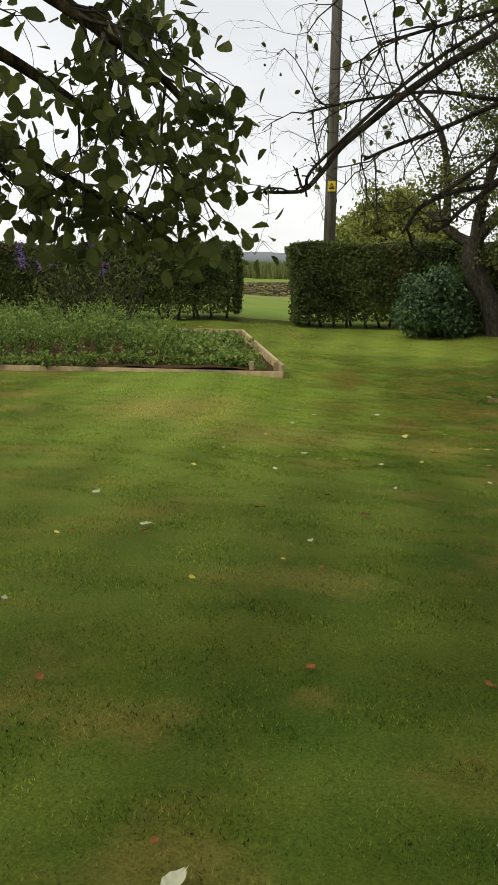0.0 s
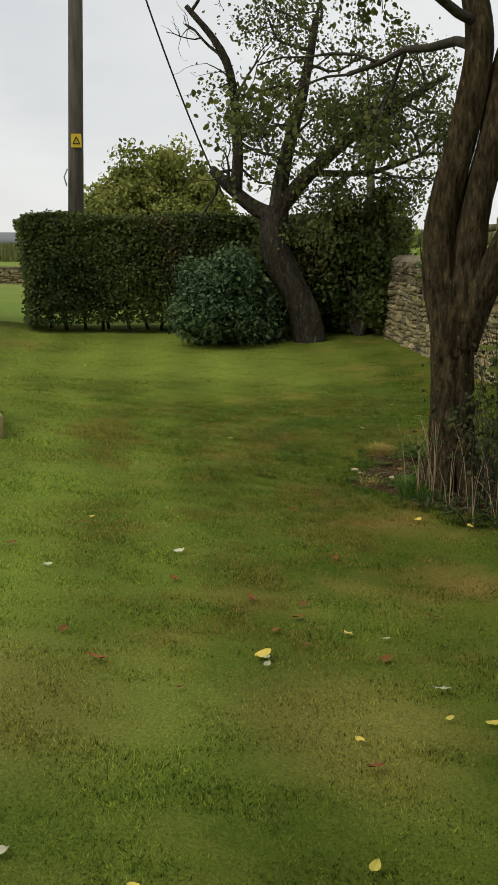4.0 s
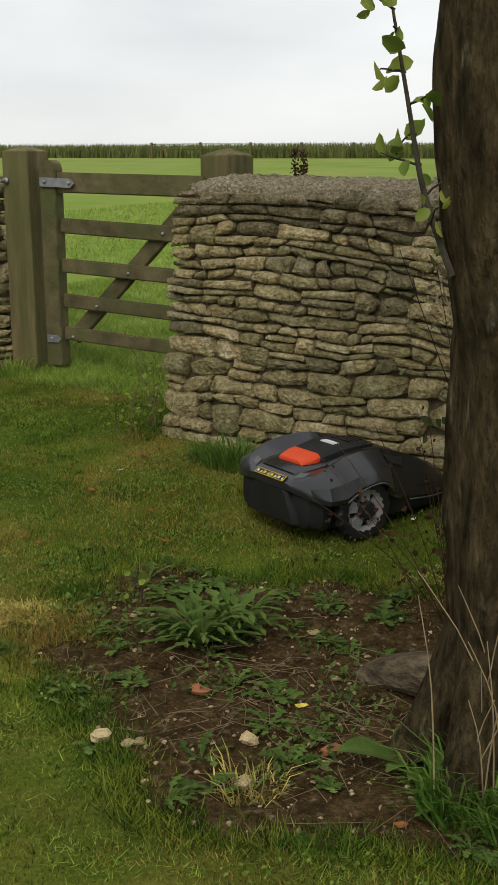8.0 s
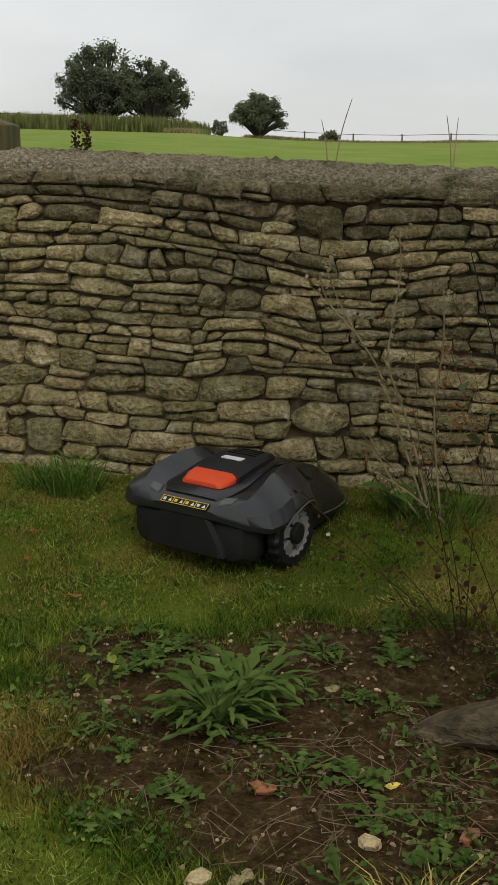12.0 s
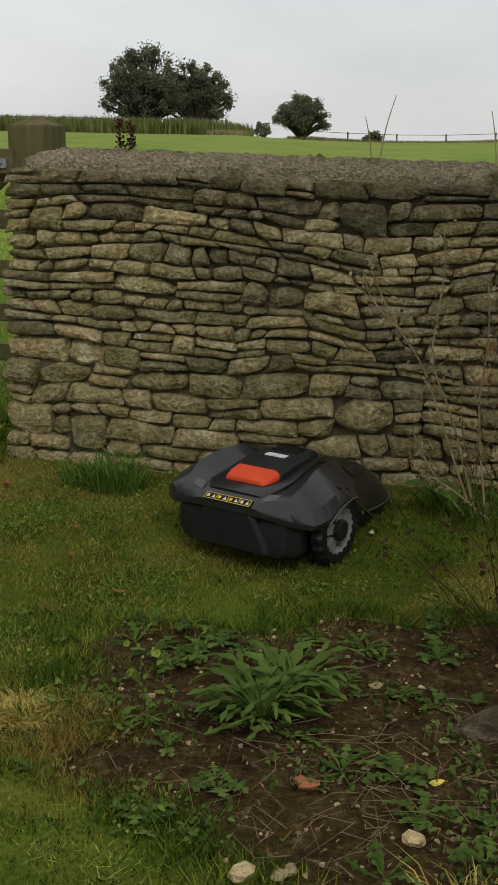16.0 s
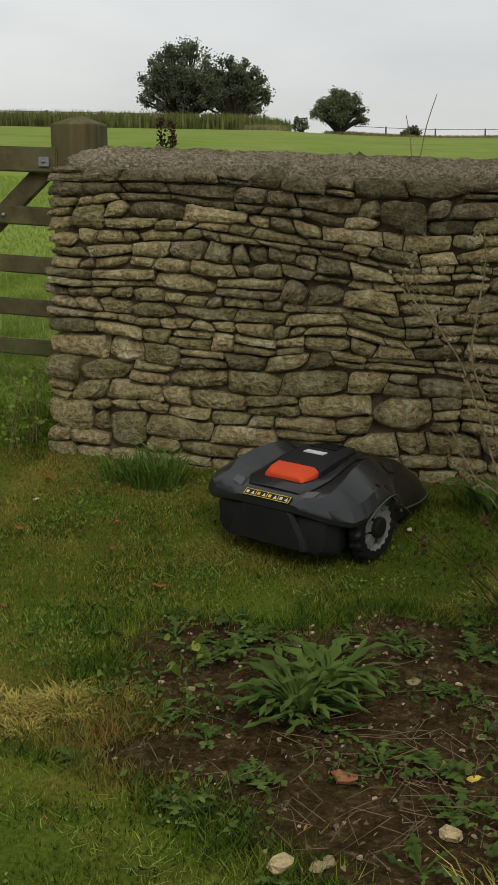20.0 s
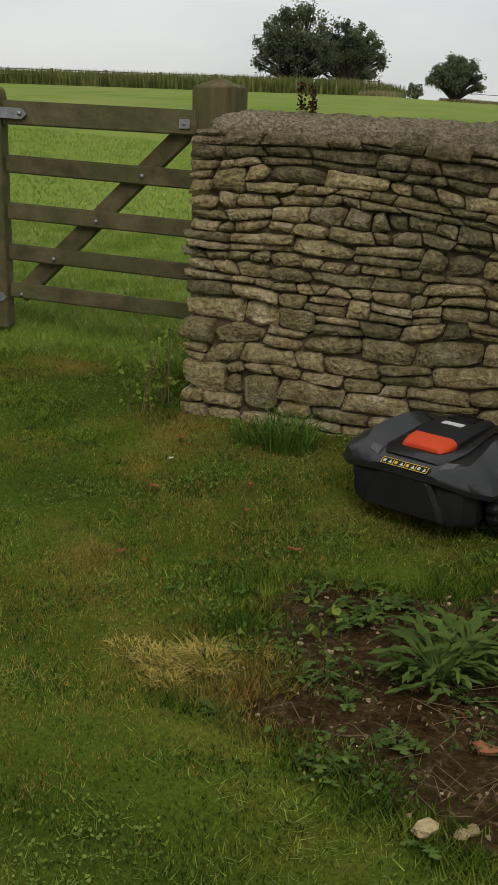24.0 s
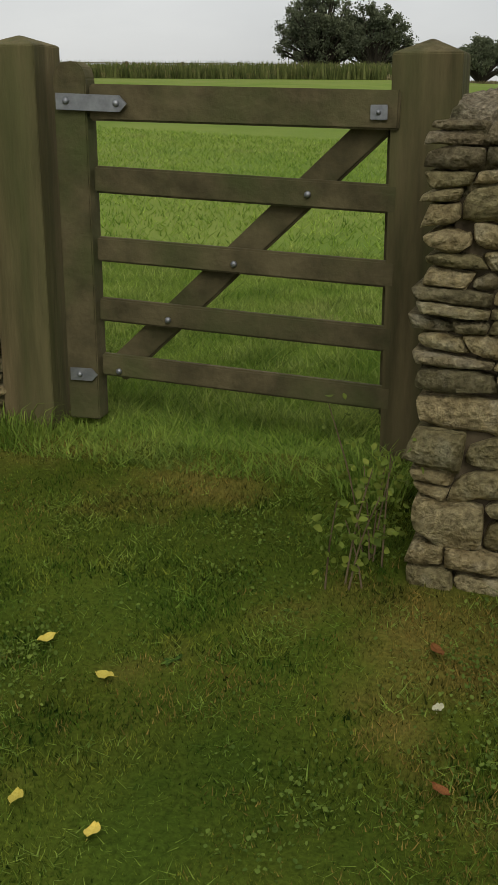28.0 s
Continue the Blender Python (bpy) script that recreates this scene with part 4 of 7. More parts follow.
def bramble_thicket():
    """Leafy suckers and dry stems to the side of the trunk."""
    b = thing("sucker_bush", "tangle of leafy suckers, dry grass and stems against the trunk", "bush", m=Matrix.Translation((0, 0, 0)))
    acc, tips, rnd = Acc(), [], random.Random(21)
    for k in range(80):
        x, y = 2.62 + rnd.gauss(0, 0.27), -1.76 + rnd.gauss(0, 0.19)
        z = gh(x, y)
        h = rnd.uniform(0.35, 1.1)
        dx, dy = rnd.gauss(0.05, 0.16), rnd.gauss(0, 0.16)
        limb(acc, [(x, y, z - 0.02), (x + dx * 0.3, y + dy * 0.3, z + h * 0.5), (x + dx, y + dy, z + h)], 0.003, 0.0012, 4, 0, 0, 3)
        for i in range(3):
            q = rnd.uniform(0.35, 1)
            tips.append(Vector((x + dx * q, y + dy * q, z + h * q)))
    part("stem_work", acc, M_TWIG, b)
    for k in range(24):
        p = Vector((2.66 + rnd.gauss(0, 0.20), -1.74 + rnd.gauss(0, 0.15), 0.32 + rnd.uniform(-0.26, 0.34)))
        tips += [p + Vector((rnd.gauss(0, 0.09), rnd.gauss(0, 0.09), rnd.gauss(0, 0.09))) for _ in range(12)]
    crown(b, "foliage", tips, 3, 0.034, M_SHADELEAF, 31, 0.04, 0.4, "small dull green leaves, coloured darker for the thicket's shade")
    acc, big = Acc(), []
    for k in range(26):
        x, y = 2.80 + rnd.gauss(0, 0.10), -1.70 + rnd.gauss(0, 0.08)
        z, a, h = gh(x, y), rnd.uniform(0, 6.28), rnd.uniform(0.75, 1.08)
        dx, dy = 0.34 * math.cos(a) * rnd.uniform(0.3, 1) + 0.10, 0.26 * math.sin(a) * rnd.uniform(0.3, 1)
        path = limb(acc, [(x, y, z - 0.02), (x + dx * 0.25, y + dy * 0.25, z + h * 0.55), (x + dx * 0.7, y + dy * 0.7, z + h * 0.95), (x + dx * 1.15, y + dy * 1.15, z + h)], 0.005, 0.0016, 5, 0, 0, 5)
        big += [p + Vector((rnd.gauss(0, 0.02), rnd.gauss(0, 0.02), rnd.gauss(0, 0.02))) for p in path[6:] for _ in range(2)]
    part("stem_work", acc, M_TWIG, b)
    ob = link("foliage", leaf_mesh("leaves", np.array([tuple(p) for p in big]), 0.078, np.random.default_rng(33), 0.5, None, 1.0, 0.42), M_SUCKER, b, "pointed yellow-green leaves on arching suckers")
    acc = Acc()
    for k in range(44):
        x, y = (2.16 + rnd.gauss(0.0, 0.07), -2.10 + rnd.gauss(0, 0.04)) if k < 26 else (2.62 + rnd.gauss(0, 0.22), -2.08 + rnd.gauss(0, 0.09))
        z = gh(x, y)
        h = rnd.uniform(0.25, 0.52)
        dx, dy = rnd.gauss(0.04, 0.09), rnd.gauss(-0.02, 0.05)
        limb(acc, [(x, y, z), (x + dx * 0.35, y + dy * 0.35, z + h * 0.6), (x + dx, y + dy, z + h)], 0.0024, 0.001, 3, 0, 0, 3)
    part("dry_stem_work", acc, M_STRAWSTEM, b, "bleached dry grass stems")


bramble_thicket()


def old_tree():
    z0 = gh(-5.7, -0.7)
    t = thing("old_tree", "gnarled old fruit tree with crooked bare branches", "tree", "apple trees in the garden", Matrix.Translation((0, 0, 0)))
    acc = Acc()
    limb(acc, [(-5.7, -0.42, z0 - 0.1), (-5.72, -0.55, z0 + 0.45), (-5.75, -0.80, 1.15), (-5.77, -0.95, 1.6), (-5.78, -0.9, 1.95)], 0.21, 0.16, 18, 0.25, 3, 6)
    part("trunk", acc, M_OLDBARK, t, smooth=True)
    paths = [([(-5.77, -0.95, 1.85), (-5.84, -1.26, 2.03), (-5.95, -1.71, 2.46)], 0.13, 0.06),
             ([(-5.86, -1.42, 2.2), (-5.87, -1.39, 2.81), (-5.9, -1.52, 3.78), (-6.02, -2.0, 4.45)], 0.09, 0.03),
             ([(-5.78, -0.9, 1.9), (-5.6, -0.5, 2.4), (-5.49, 0.15, 2.94), (-5.39, 0.56, 3.21), (-5.2, 1.2, 3.6)], 0.11, 0.04),
             ([(-5.78, -0.9, 1.9), (-5.7, -0.8, 2.6), (-5.6, -0.6, 3.4), (-5.7, -0.4, 4.3)], 0.12, 0.04),
             ([(-5.6, -0.5, 2.4), (-5.3, 0.2, 2.4), (-5.1, 0.8, 2.6)], 0.05, 0.02)]
    tips, rnd = [], random.Random(12)
    for i, (p, a, b) in enumerate(paths):
        acc = Acc()
        path = limb(acc, p, a, b, 9, 0.2, i, 6)
        part("limb", acc, M_OLDBARK, t, smooth=True)
        acc = Acc()
        for k in range(4 if i < 2 else 9):
            q = path[rnd.randrange(len(path) // 3, len(path))]
            twigs(acc, q, (rnd.gauss(0, 0.7), rnd.gauss(0, 1), rnd.gauss(0.5, 0.7)), rnd.uniform(0.5, 0.9), 0.024, 2, rnd, tips if i > 1 else [], 0.0, 3, 0.5)
        part("twig_work", acc, M_TWIG, t)
    crown(t, "crown", tips, 5, 0.05, M_LEAF, 15, 0.12, 0.3, "thin grey-green foliage")


old_tree()


def overhang(name, label, trunk, reach, seed, leafy, size, per, level=3, droop=0.15, fork=3, wander=0.35, mat_leaf=M_LEAF, floor=1.7, spurs=0):
    """A tree whose trunk stands to the side and whose boughs reach over the lawn."""
    t = thing(name, label, "tree", "apple trees in the garden", Matrix.Translation((0, 0, 0)))
    x, y = trunk
    z = gh(x, y)
    acc = Acc()
    limb(acc, [(x, y, z - 0.1), (x + 0.02, y, z + 0.7), (x, y + 0.03, z + 1.5), (x - 0.05, y, z + 2.3)], 0.17, 0.12, 16, 0.15, seed, 6)
    part("trunk", acc, M_BARK, t, smooth=True)
    rnd, tips = random.Random(seed), []
    for pts, ra, rb, n in reach:
        acc = Acc()
        path = limb(acc, [(x - 0.05, y, z + 2.1)] + pts, ra, rb, 8, 0.18, seed, 7, 0.5 if spurs else 1.0)
        for k in range(spurs):
            p = path[rnd.randrange(int(len(path) * 0.45), len(path))]
            e = Vector((rnd.gauss(0, 1), rnd.gauss(0, 1), rnd.gauss(0.1, 0.9))).normalized() * rnd.uniform(0.010, 0.034)
            acc.tube([p, p + e * 0.6, p + e + Vector((0, 0, rnd.uniform(-0.004, 0.006)))], [rb * 0.75, rb * 0.6, rb * 0.8], 6, 0.3, k)
        part("bough", acc, M_BARK if spurs == 0 else M_OLDBARK, t, smooth=True)
        acc = Acc()
        for k in range(n):
            i = rnd.randrange(int(len(path) * (0.6 if spurs else 0.35)), len(path))
            d = path[min(i + 1, len(path) - 1)] - path[i - 1]
            d.normalize()
            twigs(acc, path[i], d * 0.6 + Vector((rnd.gauss(0, 0.6), rnd.gauss(0, 0.6), rnd.gauss(-0.1, 0.5))), rnd.uniform(0.2, 0.42), rb * 0.8, level - 1, rnd, tips, droop, fork, wander, 1, floor)
        part("twig_work", acc, M_TWIG, t, smooth=True)
    rnd.shuffle(tips)
    tips = tips[:int(len(tips) * leafy)]
    rng = np.random.default_rng(seed)
    P = []
    # Upper crown added and enlarged, mostly out of view, to shade the lawn.
    for k in range(250):
        a, r = rnd.uniform(0, 6.28), 3.4 * math.sqrt(rnd.random())
        c = np.array((x + r * math.cos(a), y + r * math.sin(a), z + 3.15 + rnd.uniform(0, 1.9)))
        P.append(c + rng.normal(0, 0.24, (60, 3)))
    link("foliage", leaf_mesh("leaves", np.concatenate(P), 0.085, rng, 0.3, None, 1.0, 0.7), mat_leaf, t, "enlarged upper crown of dull green leaves, mostly unseen, shading lawn")
    if tips:
        crown(t, "crown", tips, per, size, mat_leaf, seed, 0.025, 0.8)


overhang("apple_tree", "leafy apple tree with boughs drooping low over the lawn", (11.2, -8.2),
         [([(11.1, -7.2, 2.75), (11.0, -6.5, 2.55), (10.9, -5.95, 2.25), (10.8, -5.62, 2.05)], 0.05, 0.010, 12),
          ([(11.2, -7.3, 2.7), (11.0, -6.6, 2.35), (10.8, -6.0, 2.05), (10.6, -5.72, 1.88), (10.45, -5.52, 1.78)], 0.035, 0.007, 11),
          ([(11.0, -7.2, 2.9), (10.9, -6.3, 2.55), (10.7, -5.80, 2.2), (10.55, -5.52, 2.0), (10.45, -5.42, 1.88)], 0.035, 0.007, 11),
          ([(11.2, -7.2, 2.6), (11.0, -6.6, 2.2), (10.8, -6.1, 1.86), (10.6, -5.78, 1.68), (10.45, -5.60, 1.58)], 0.03, 0.007, 11),
          ([(11.0, -7.1, 2.6), (10.8, -6.5, 2.1), (10.7, -6.1, 1.80), (10.6, -5.88, 1.62)], 0.03, 0.007, 9)],
         41, 0.27, 0.060, 1, 3, 0.22, 3, 0.45, M_LEAF, 1.47)
overhang("apple_tree", "sparse apple tree with crooked, lichened, nearly bare boughs over the lawn", (8.6, -1.6),
         [([(9.3, -2.4, 2.9), (9.9, -3.6, 2.6), (10.3, -4.5, 2.15), (10.34, -4.90, 1.87), (10.32, -5.01, 1.75), (10.32, -5.07, 1.69), (10.32, -5.13, 1.68), (10.33, -5.21, 1.68)], 0.024, 0.0050, 1),
          ([(9.9, -3.6, 2.6), (10.2, -4.5, 2.2), (10.32, -5.00, 1.80), (10.32, -5.07, 1.70), (10.325, -5.09, 1.72), (10.33, -5.10, 1.76)], 0.010, 0.0040, 0),
          ([(9.2, -2.6, 2.7), (9.6, -3.6, 2.2), (9.70, -4.10, 1.86), (9.70, -4.30, 1.75), (9.71, -4.45, 1.72), (9.74, -4.58, 1.66), (9.76, -4.63, 1.59), (9.76, -4.655, 1.56)], 0.026, 0.0055, 1),
          ([(9.6, -3.6, 2.2), (9.71, -4.45, 1.74), (9.75, -4.62, 1.61), (9.69, -4.61, 1.55), (9.55, -4.57, 1.51), (9.36, -4.50, 1.49), (9.12, -4.39, 1.47)], 0.012, 0.0036, 0),
          ([(9.2, -2.6, 2.6), (9.6, -3.5, 2.15), (9.80, -4.20, 1.80), (9.79, -4.40, 1.67), (9.77, -4.49, 1.59), (9.77, -4.53, 1.57), (9.77, -4.56, 1.58)], 0.022, 0.0055, 1),
          ([(9.0, -2.6, 2.75), (9.1, -3.6, 2.3), (9.03, -4.06, 2.17), (8.95, -4.36, 2.05), (8.91, -4.56, 1.98), (8.90, -4.70, 1.92)], 0.026, 0.006, 7),
          ([(8.6, -2.6, 2.6), (8.4, -3.4, 2.3), (8.27, -3.9, 2.28), (8.20, -4.25, 2.33), (8.15, -4.6, 2.30), (8.13, -4.90, 2.24)], 0.03, 0.006, 20),
          ([(8.9, -2.6, 2.9), (9.2, -3.5, 2.65), (9.4, -4.1, 2.5), (9.5, -4.7, 2.32)], 0.026, 0.006, 14),
          ([(9.3, -2.6, 3.0), (9.8, -3.6, 2.85), (10.0, -4.4, 2.6), (10.1, -5.0, 2.36)], 0.026, 0.006, 3)],
         43, 0.02, 0.03, 1, 3, 0.05, 4, 0.55, M_LEAF, 1.60, 14)


# ---------------------------------------------------------------- hedge
def hedge(name, x0, x1, y0, y1, zt, n, seed, label, ends=0.0):
    h = thing(name, label, "hedge", "garden hedge", Matrix.Translation((0, 0, 0)))
    zb = gh((x0 + x1) / 2, (y0 + y1) / 2)
    # Solid near-black block, painted as the shade deep among the leaves.
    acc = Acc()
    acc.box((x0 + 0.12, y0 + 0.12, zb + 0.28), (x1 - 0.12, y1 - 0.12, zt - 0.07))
    part("inside", acc, M_HCORE, h, "near-black core, the hedge's inner shade in its colour")
    acc = Acc()
    rnd = random.Random(seed)
    k = int((y1 - y0) / 0.22)
    for i in range(k):
        y = y0 + 0.1 + (y1 - y0 - 0.2) * (i + rnd.random() * 0.7) / k
        x = (x0 + x1) / 2 + rnd.gauss(0.1, 0.12)
        acc.tube([(x, y, zb - 0.1), (x + rnd.gauss(0, 0.06), y + rnd.gauss(0, 0.08), zb + 0.5)], [0.028, 0.018], 6)
    part("stem_work", acc, M_TWIG, h)
    rng = np.random.default_rng(seed)
    area = [(y1 - y0) * (zt - zb), (y1 - y0) * (x1 - x0), (x1 - x0) * (zt - zb) * 0.8, (x1 - x0) * (zt - zb) * 0.8]
    cnt = (n * np.array(area) / sum(area)).astype(int)
    P, Nn = [], []
    def rows(c):
        return rng.random(c), rng.random(c), rng.normal(0, 0.035, c)
    a, b, e = rows(cnt[0])
    zz = zb + 0.12 + (zt - zb - 0.12) * b ** 0.92
    yy = y0 + (y1 - y0) * a
    bulge = np.array([0.10 * noise.noise((p * 1.4, q * 1.4, seed)) + 0.05 * noise.noise((p * 4, q * 4, seed)) for p, q in zip(yy, zz)])
    thin = (zz < zb + 0.42) & (rng.random(cnt[0]) < 0.2)
    P.append(np.column_stack([x1 + bulge + e, yy, zz])[~thin]); Nn.append(np.tile((1, 0, 0.2), (int((~thin).sum()), 1)))
    a, b, e = rows(cnt[1])
    yy, xx = y0 + (y1 - y0) * a, x0 + (x1 - x0) * b
    P.append(np.column_stack([xx, yy, zt + e * 0.8 + 0.03 * np.sin(yy * 3.1)])); Nn.append(np.tile((0, 0, 1), (cnt[1], 1)))
    for side, c, s in ((y0, cnt[2], -1), (y1, cnt[3], 1)):
        a, b, e = rows(c)
        zz = zb + 0.1 + (zt - zb - 0.1) * b
        lean = 0.10 * np.sin(zz * 2.2 + seed)
        P.append(np.column_stack([x0 + (x1 - x0) * a, side + s * (lean * 0.6) + e, zz])); Nn.append(np.tile((0, s, 0.2), (c, 1)))
    me = leaf_mesh("leaves", np.concatenate(P), 0.047, rng, 0.1, np.concatenate(Nn), 0.7, 0.7)
    link("foliage", me, M_HEDGE, h, "small glossy dark leaves")
    return h


hedge("hedge", -8.2, -7.2, -4.02, 1.5, 1.87, 85000, 3, "clipped dark green hedge beside the garden gap")
hedge("hedge", -8.2, -7.2, -13.5, -5.12, 1.88, 95000, 5, "clipped dark green hedge behind the vegetable bed")


def shrub(name, label, c, rx, ry, h, n, size, material, seed, lumps=14, category="shrub", stem=True, rr_span=(0.22, 0.42), low=0.12):
    s = thing(name, label, category, m=Matrix.Translation((0, 0, 0)))
    z0 = gh(c[0], c[1]) if len(c) == 2 else c[2]
    rnd, rng = random.Random(seed), np.random.default_rng(seed)
    acc, tips = Acc(), []
    P, Nn = [], []
    for k in range(lumps):
        a, r = rnd.uniform(0, 6.28), math.sqrt(rnd.random()) * 0.78
        q = low + (0.88 - low) * math.sqrt(1 - (r / 0.85) ** 2) * rnd.random() ** 0.55
        p = np.array((c[0] + rx * r * math.cos(a), c[1] + ry * r * math.sin(a), z0 + h * q))
        rr = rnd.uniform(*rr_span)
        d = rng.normal(size=(n // lumps, 3))
        d /= np.linalg.norm(d, axis=1)[:, None]
        rad = rr * (rng.uniform(0.35, 1.2, len(d)) if low < 0.15 else np.minimum(np.abs(rng.normal(0, 0.85, len(d))), 1.35))[:, None]
        P.append(p + d * rad * np.array((rx, ry, h * 0.62)))
        Nn.append(d)
        if stem:
            acc.tube([(c[0], c[1], z0 - 0.05), ((c[0] + p[0]) / 2, (c[1] + p[1]) / 2, z0 + (p[2] - z0) * 0.6), tuple(p)], [0.03 * h, 0.018 * h, 0.006 * h], 5)
    P, Nn = np.concatenate(P), np.concatenate(Nn)
    ok = P[:, 2] > z0 + 0.02
    if stem:
        part("stem_work", acc, M_TWIG, s)
    link("foliage", leaf_mesh("leaves", P[ok], size, rng, 0.3, Nn[ok], 0.8, 0.6), material, s)
    return s


shrub("shrub", "rounded dark blue-green shrub in front of the hedge", (-5.95, -1.60), 0.75, 0.80, 1.27, 18000, 0.065, M_SHRUB, 4, 34, low=0.0)
shrub("shrub", "dark evergreen shrub behind the old trunk", (-6.3, 0.25), 0.55, 0.7, 1.2, 9000, 0.065, M_HEDGE, 16, 20)
shrub("shrub", "dark ivy-like growth climbing the old trunk", (-6.35, -0.15), 0.5, 0.9, 2.1, 12000, 0.06, M_HEDGE, 18, 30)
shrub("shrub", "dark evergreen shrub filling the corner behind the old tree", (-6.5, -0.3), 0.7, 1.1, 1.5, 9000, 0.08, M_HEDGE, 6)
shrub("shrub", "dark evergreen shrub in the shady corner by the wall", (-5.75, 0.25), 0.6, 0.75, 1.45, 10000, 0.08, M_HEDGE, 7)
shrub("shrub", "loose pale green shrub rising over the wall corner", (-6.2, 0.6), 0.5, 0.8, 2.35, 5000, 0.07, M_LEAF, 9)
shrub("round_tree", "round-headed garden tree rising behind the hedge", (-15.0, -0.95, gh(-15, -1)), 1.8, 2.0, 3.3, 46000, 0.10, M_BUSH, 10, 130, "tree", True, (0.09, 0.22))

# ---------------------------------------------------------------- beyond the hedge
def pole_line():
    p = thing("utility_pole", "tall dark wooden utility pole behind the hedge", "utility pole", m=Matrix.Translation((0, 0, 0)))
    acc = Acc()
    acc.tube([(-10.8, -3.07, gh(-10.8, -3) - 0.3), (-10.8, -2.98, 3.2), (-10.8, -2.82, 9.0)], [0.14, 0.125, 0.105], 14)
    part("shaft", acc, M_POLE, p, smooth=True)
    acc = Acc()
    acc.box((-10.665, -3.07, 3.12), (-10.655, -2.90, 3.34))
    s = part("warning_sign", acc, M_SIGN, p, "yellow danger sign")
    acc = Acc()
    for a, b in (((-0.055, 3.18), (0.055, 3.18)), ((0.055, 3.18), (0.0, 3.29)), ((0.0, 3.29), (-0.055, 3.18))):
        acc.tube([(-10.650, -2.985 + a[0], a[1]), (-10.650, -2.985 + b[0], b[1])], [0.008, 0.008], 5)
    part("triangle", acc, M_BLACKP, s)
    acc = Acc()
    acc.tube([(-10.70, -3.16, 2.5), (-10.70, -3.20, 2.65), (-10.70, -3.14, 2.78)], [0.012, 0.012, 0.012], 6)
    part("bracket", acc, M_STEEL, p)
    w = thing("overhead_cable", "thin black cable sagging down from the pole line", "cable", m=Matrix.Translation((0, 0, 0)))
    acc = Acc()
    pts = [(-11.0 - 1.0 * t, -2.3 + 2.1 * t, 7.3 - 6.0 * t + 1.1 * t * t) for t in [i / 12 for i in range(13)]]
    acc.tube(pts, [0.016] * 13, 5)
    part("wire", acc, M_WIRE, w)
    q = thing("transformer_pole", "distant utility pole with a transformer box", "utility pole", m=Matrix.Translation((0, 0, 0)))
    z = gh(-23.3, 6.7)
    acc = Acc()
    acc.tube([(-23.3, 6.75, z - 0.2), (-23.3, 6.75, 5.6)], [0.14, 0.11], 10)
    part("shaft", acc, M_POLE, q, smooth=True)
    acc = Acc()
    acc.box((-23.6, 6.35, 4.2), (-23.1, 6.62, 4.85))
    part("transformer", acc, M_STEEL, q, "grey transformer box", bevel=0.03)
    acc = Acc()
    acc.box((-23.4, 5.9, 5.3), (-23.25, 7.6, 5.42))
    part("crossarm", acc, M_POLE, q)


pole_line()

far_wall = core_mesh("wall_far", [(-21.0, -30, 0), (-20.6, -30, 0), (-20.6, 25, 0), (-21.0, 25, 0)],
                     [(-20.95, -30, 1.06), (-20.68, -30, 1.06), (-20.68, 25, 1.06), (-20.95, 25, 1.06)], "distant grey field wall beyond the second lawn")
lay_wall(far_wall, (-20.6, -9.0, 0), 90, 14.0, lambda c: 0.5, lambda c: 1.08, lambda z: 0.0, lambda c: False, 17)


def maize(name, n, x0, x1, y0, y1, h, w, label):
    rng = np.random.default_rng(n)
    xy = np.column_stack([rng.uniform(x0, x1, n), rng.uniform(y0, y1, n)])
    z = plan_h(xy[:, 0], xy[:, 1])
    me1 = blades(name, xy, z, h, w, rng, 0.25)
    me1.materials.append(M_CORN)
    return tagged(link(name, me1), label, "crop", kind="stuff")


maize("maize_field", 40000, -75, -48, -30, 25, 0.8, 0.12, "field of tall ripening maize beyond the far wall")
maize("maize_field", 110000, -75, -11.0, 62, 84, 0.85, 0.14, "strip of tall maize along the meadow's far side")


def rough_strip(n, x0, x1, y0, y1, h, w):
    rng = np.random.default_rng(n)
    xy = np.column_stack([rng.uniform(x0, x1, n), rng.uniform(y0, y1, n)])
    me = blades("rough_grass", xy, plan_h(xy[:, 0], xy[:, 1]), h, w, rng, 0.8)
    me.materials.append(M_ROUGH)
    return tagged(link("rough_grass", me), "strip of tall bleached rough grass along the field edge", "grass", kind="stuff")


rough_strip(26000, -45, -9, 63, 70, 0.30, 0.10)
rough_strip(22000, -11, 45, 104, 113, 0.34, 0.14)


def hills():
    acc = Acc()
    vs, fs, n = [], [], 80
    for i in range(n + 1):
        y = -260 + 520 * i / n
        t = 9.4 + 3.2 * noise.noise((y * 0.013, 1.0, 2.0)) + 0.8 * noise.noise((y * 0.2, 1.0, 2.0))
        vs += [Vector((-430, y, 0)), Vector((-430, y, t * 0.6)), Vector((-470, y, t))]
    for i in range(n):
        for k in range(2):
            a = i * 3 + k
            fs.append((a, a + 3, a + 4, a + 1))
    acc.add(vs, fs)
    return tagged(part("backdrop_hills", acc, M_HILL, smooth=True), "low wooded hills on the horizon, haze in their blue-grey colour", "hills", kind="structure")


hills()


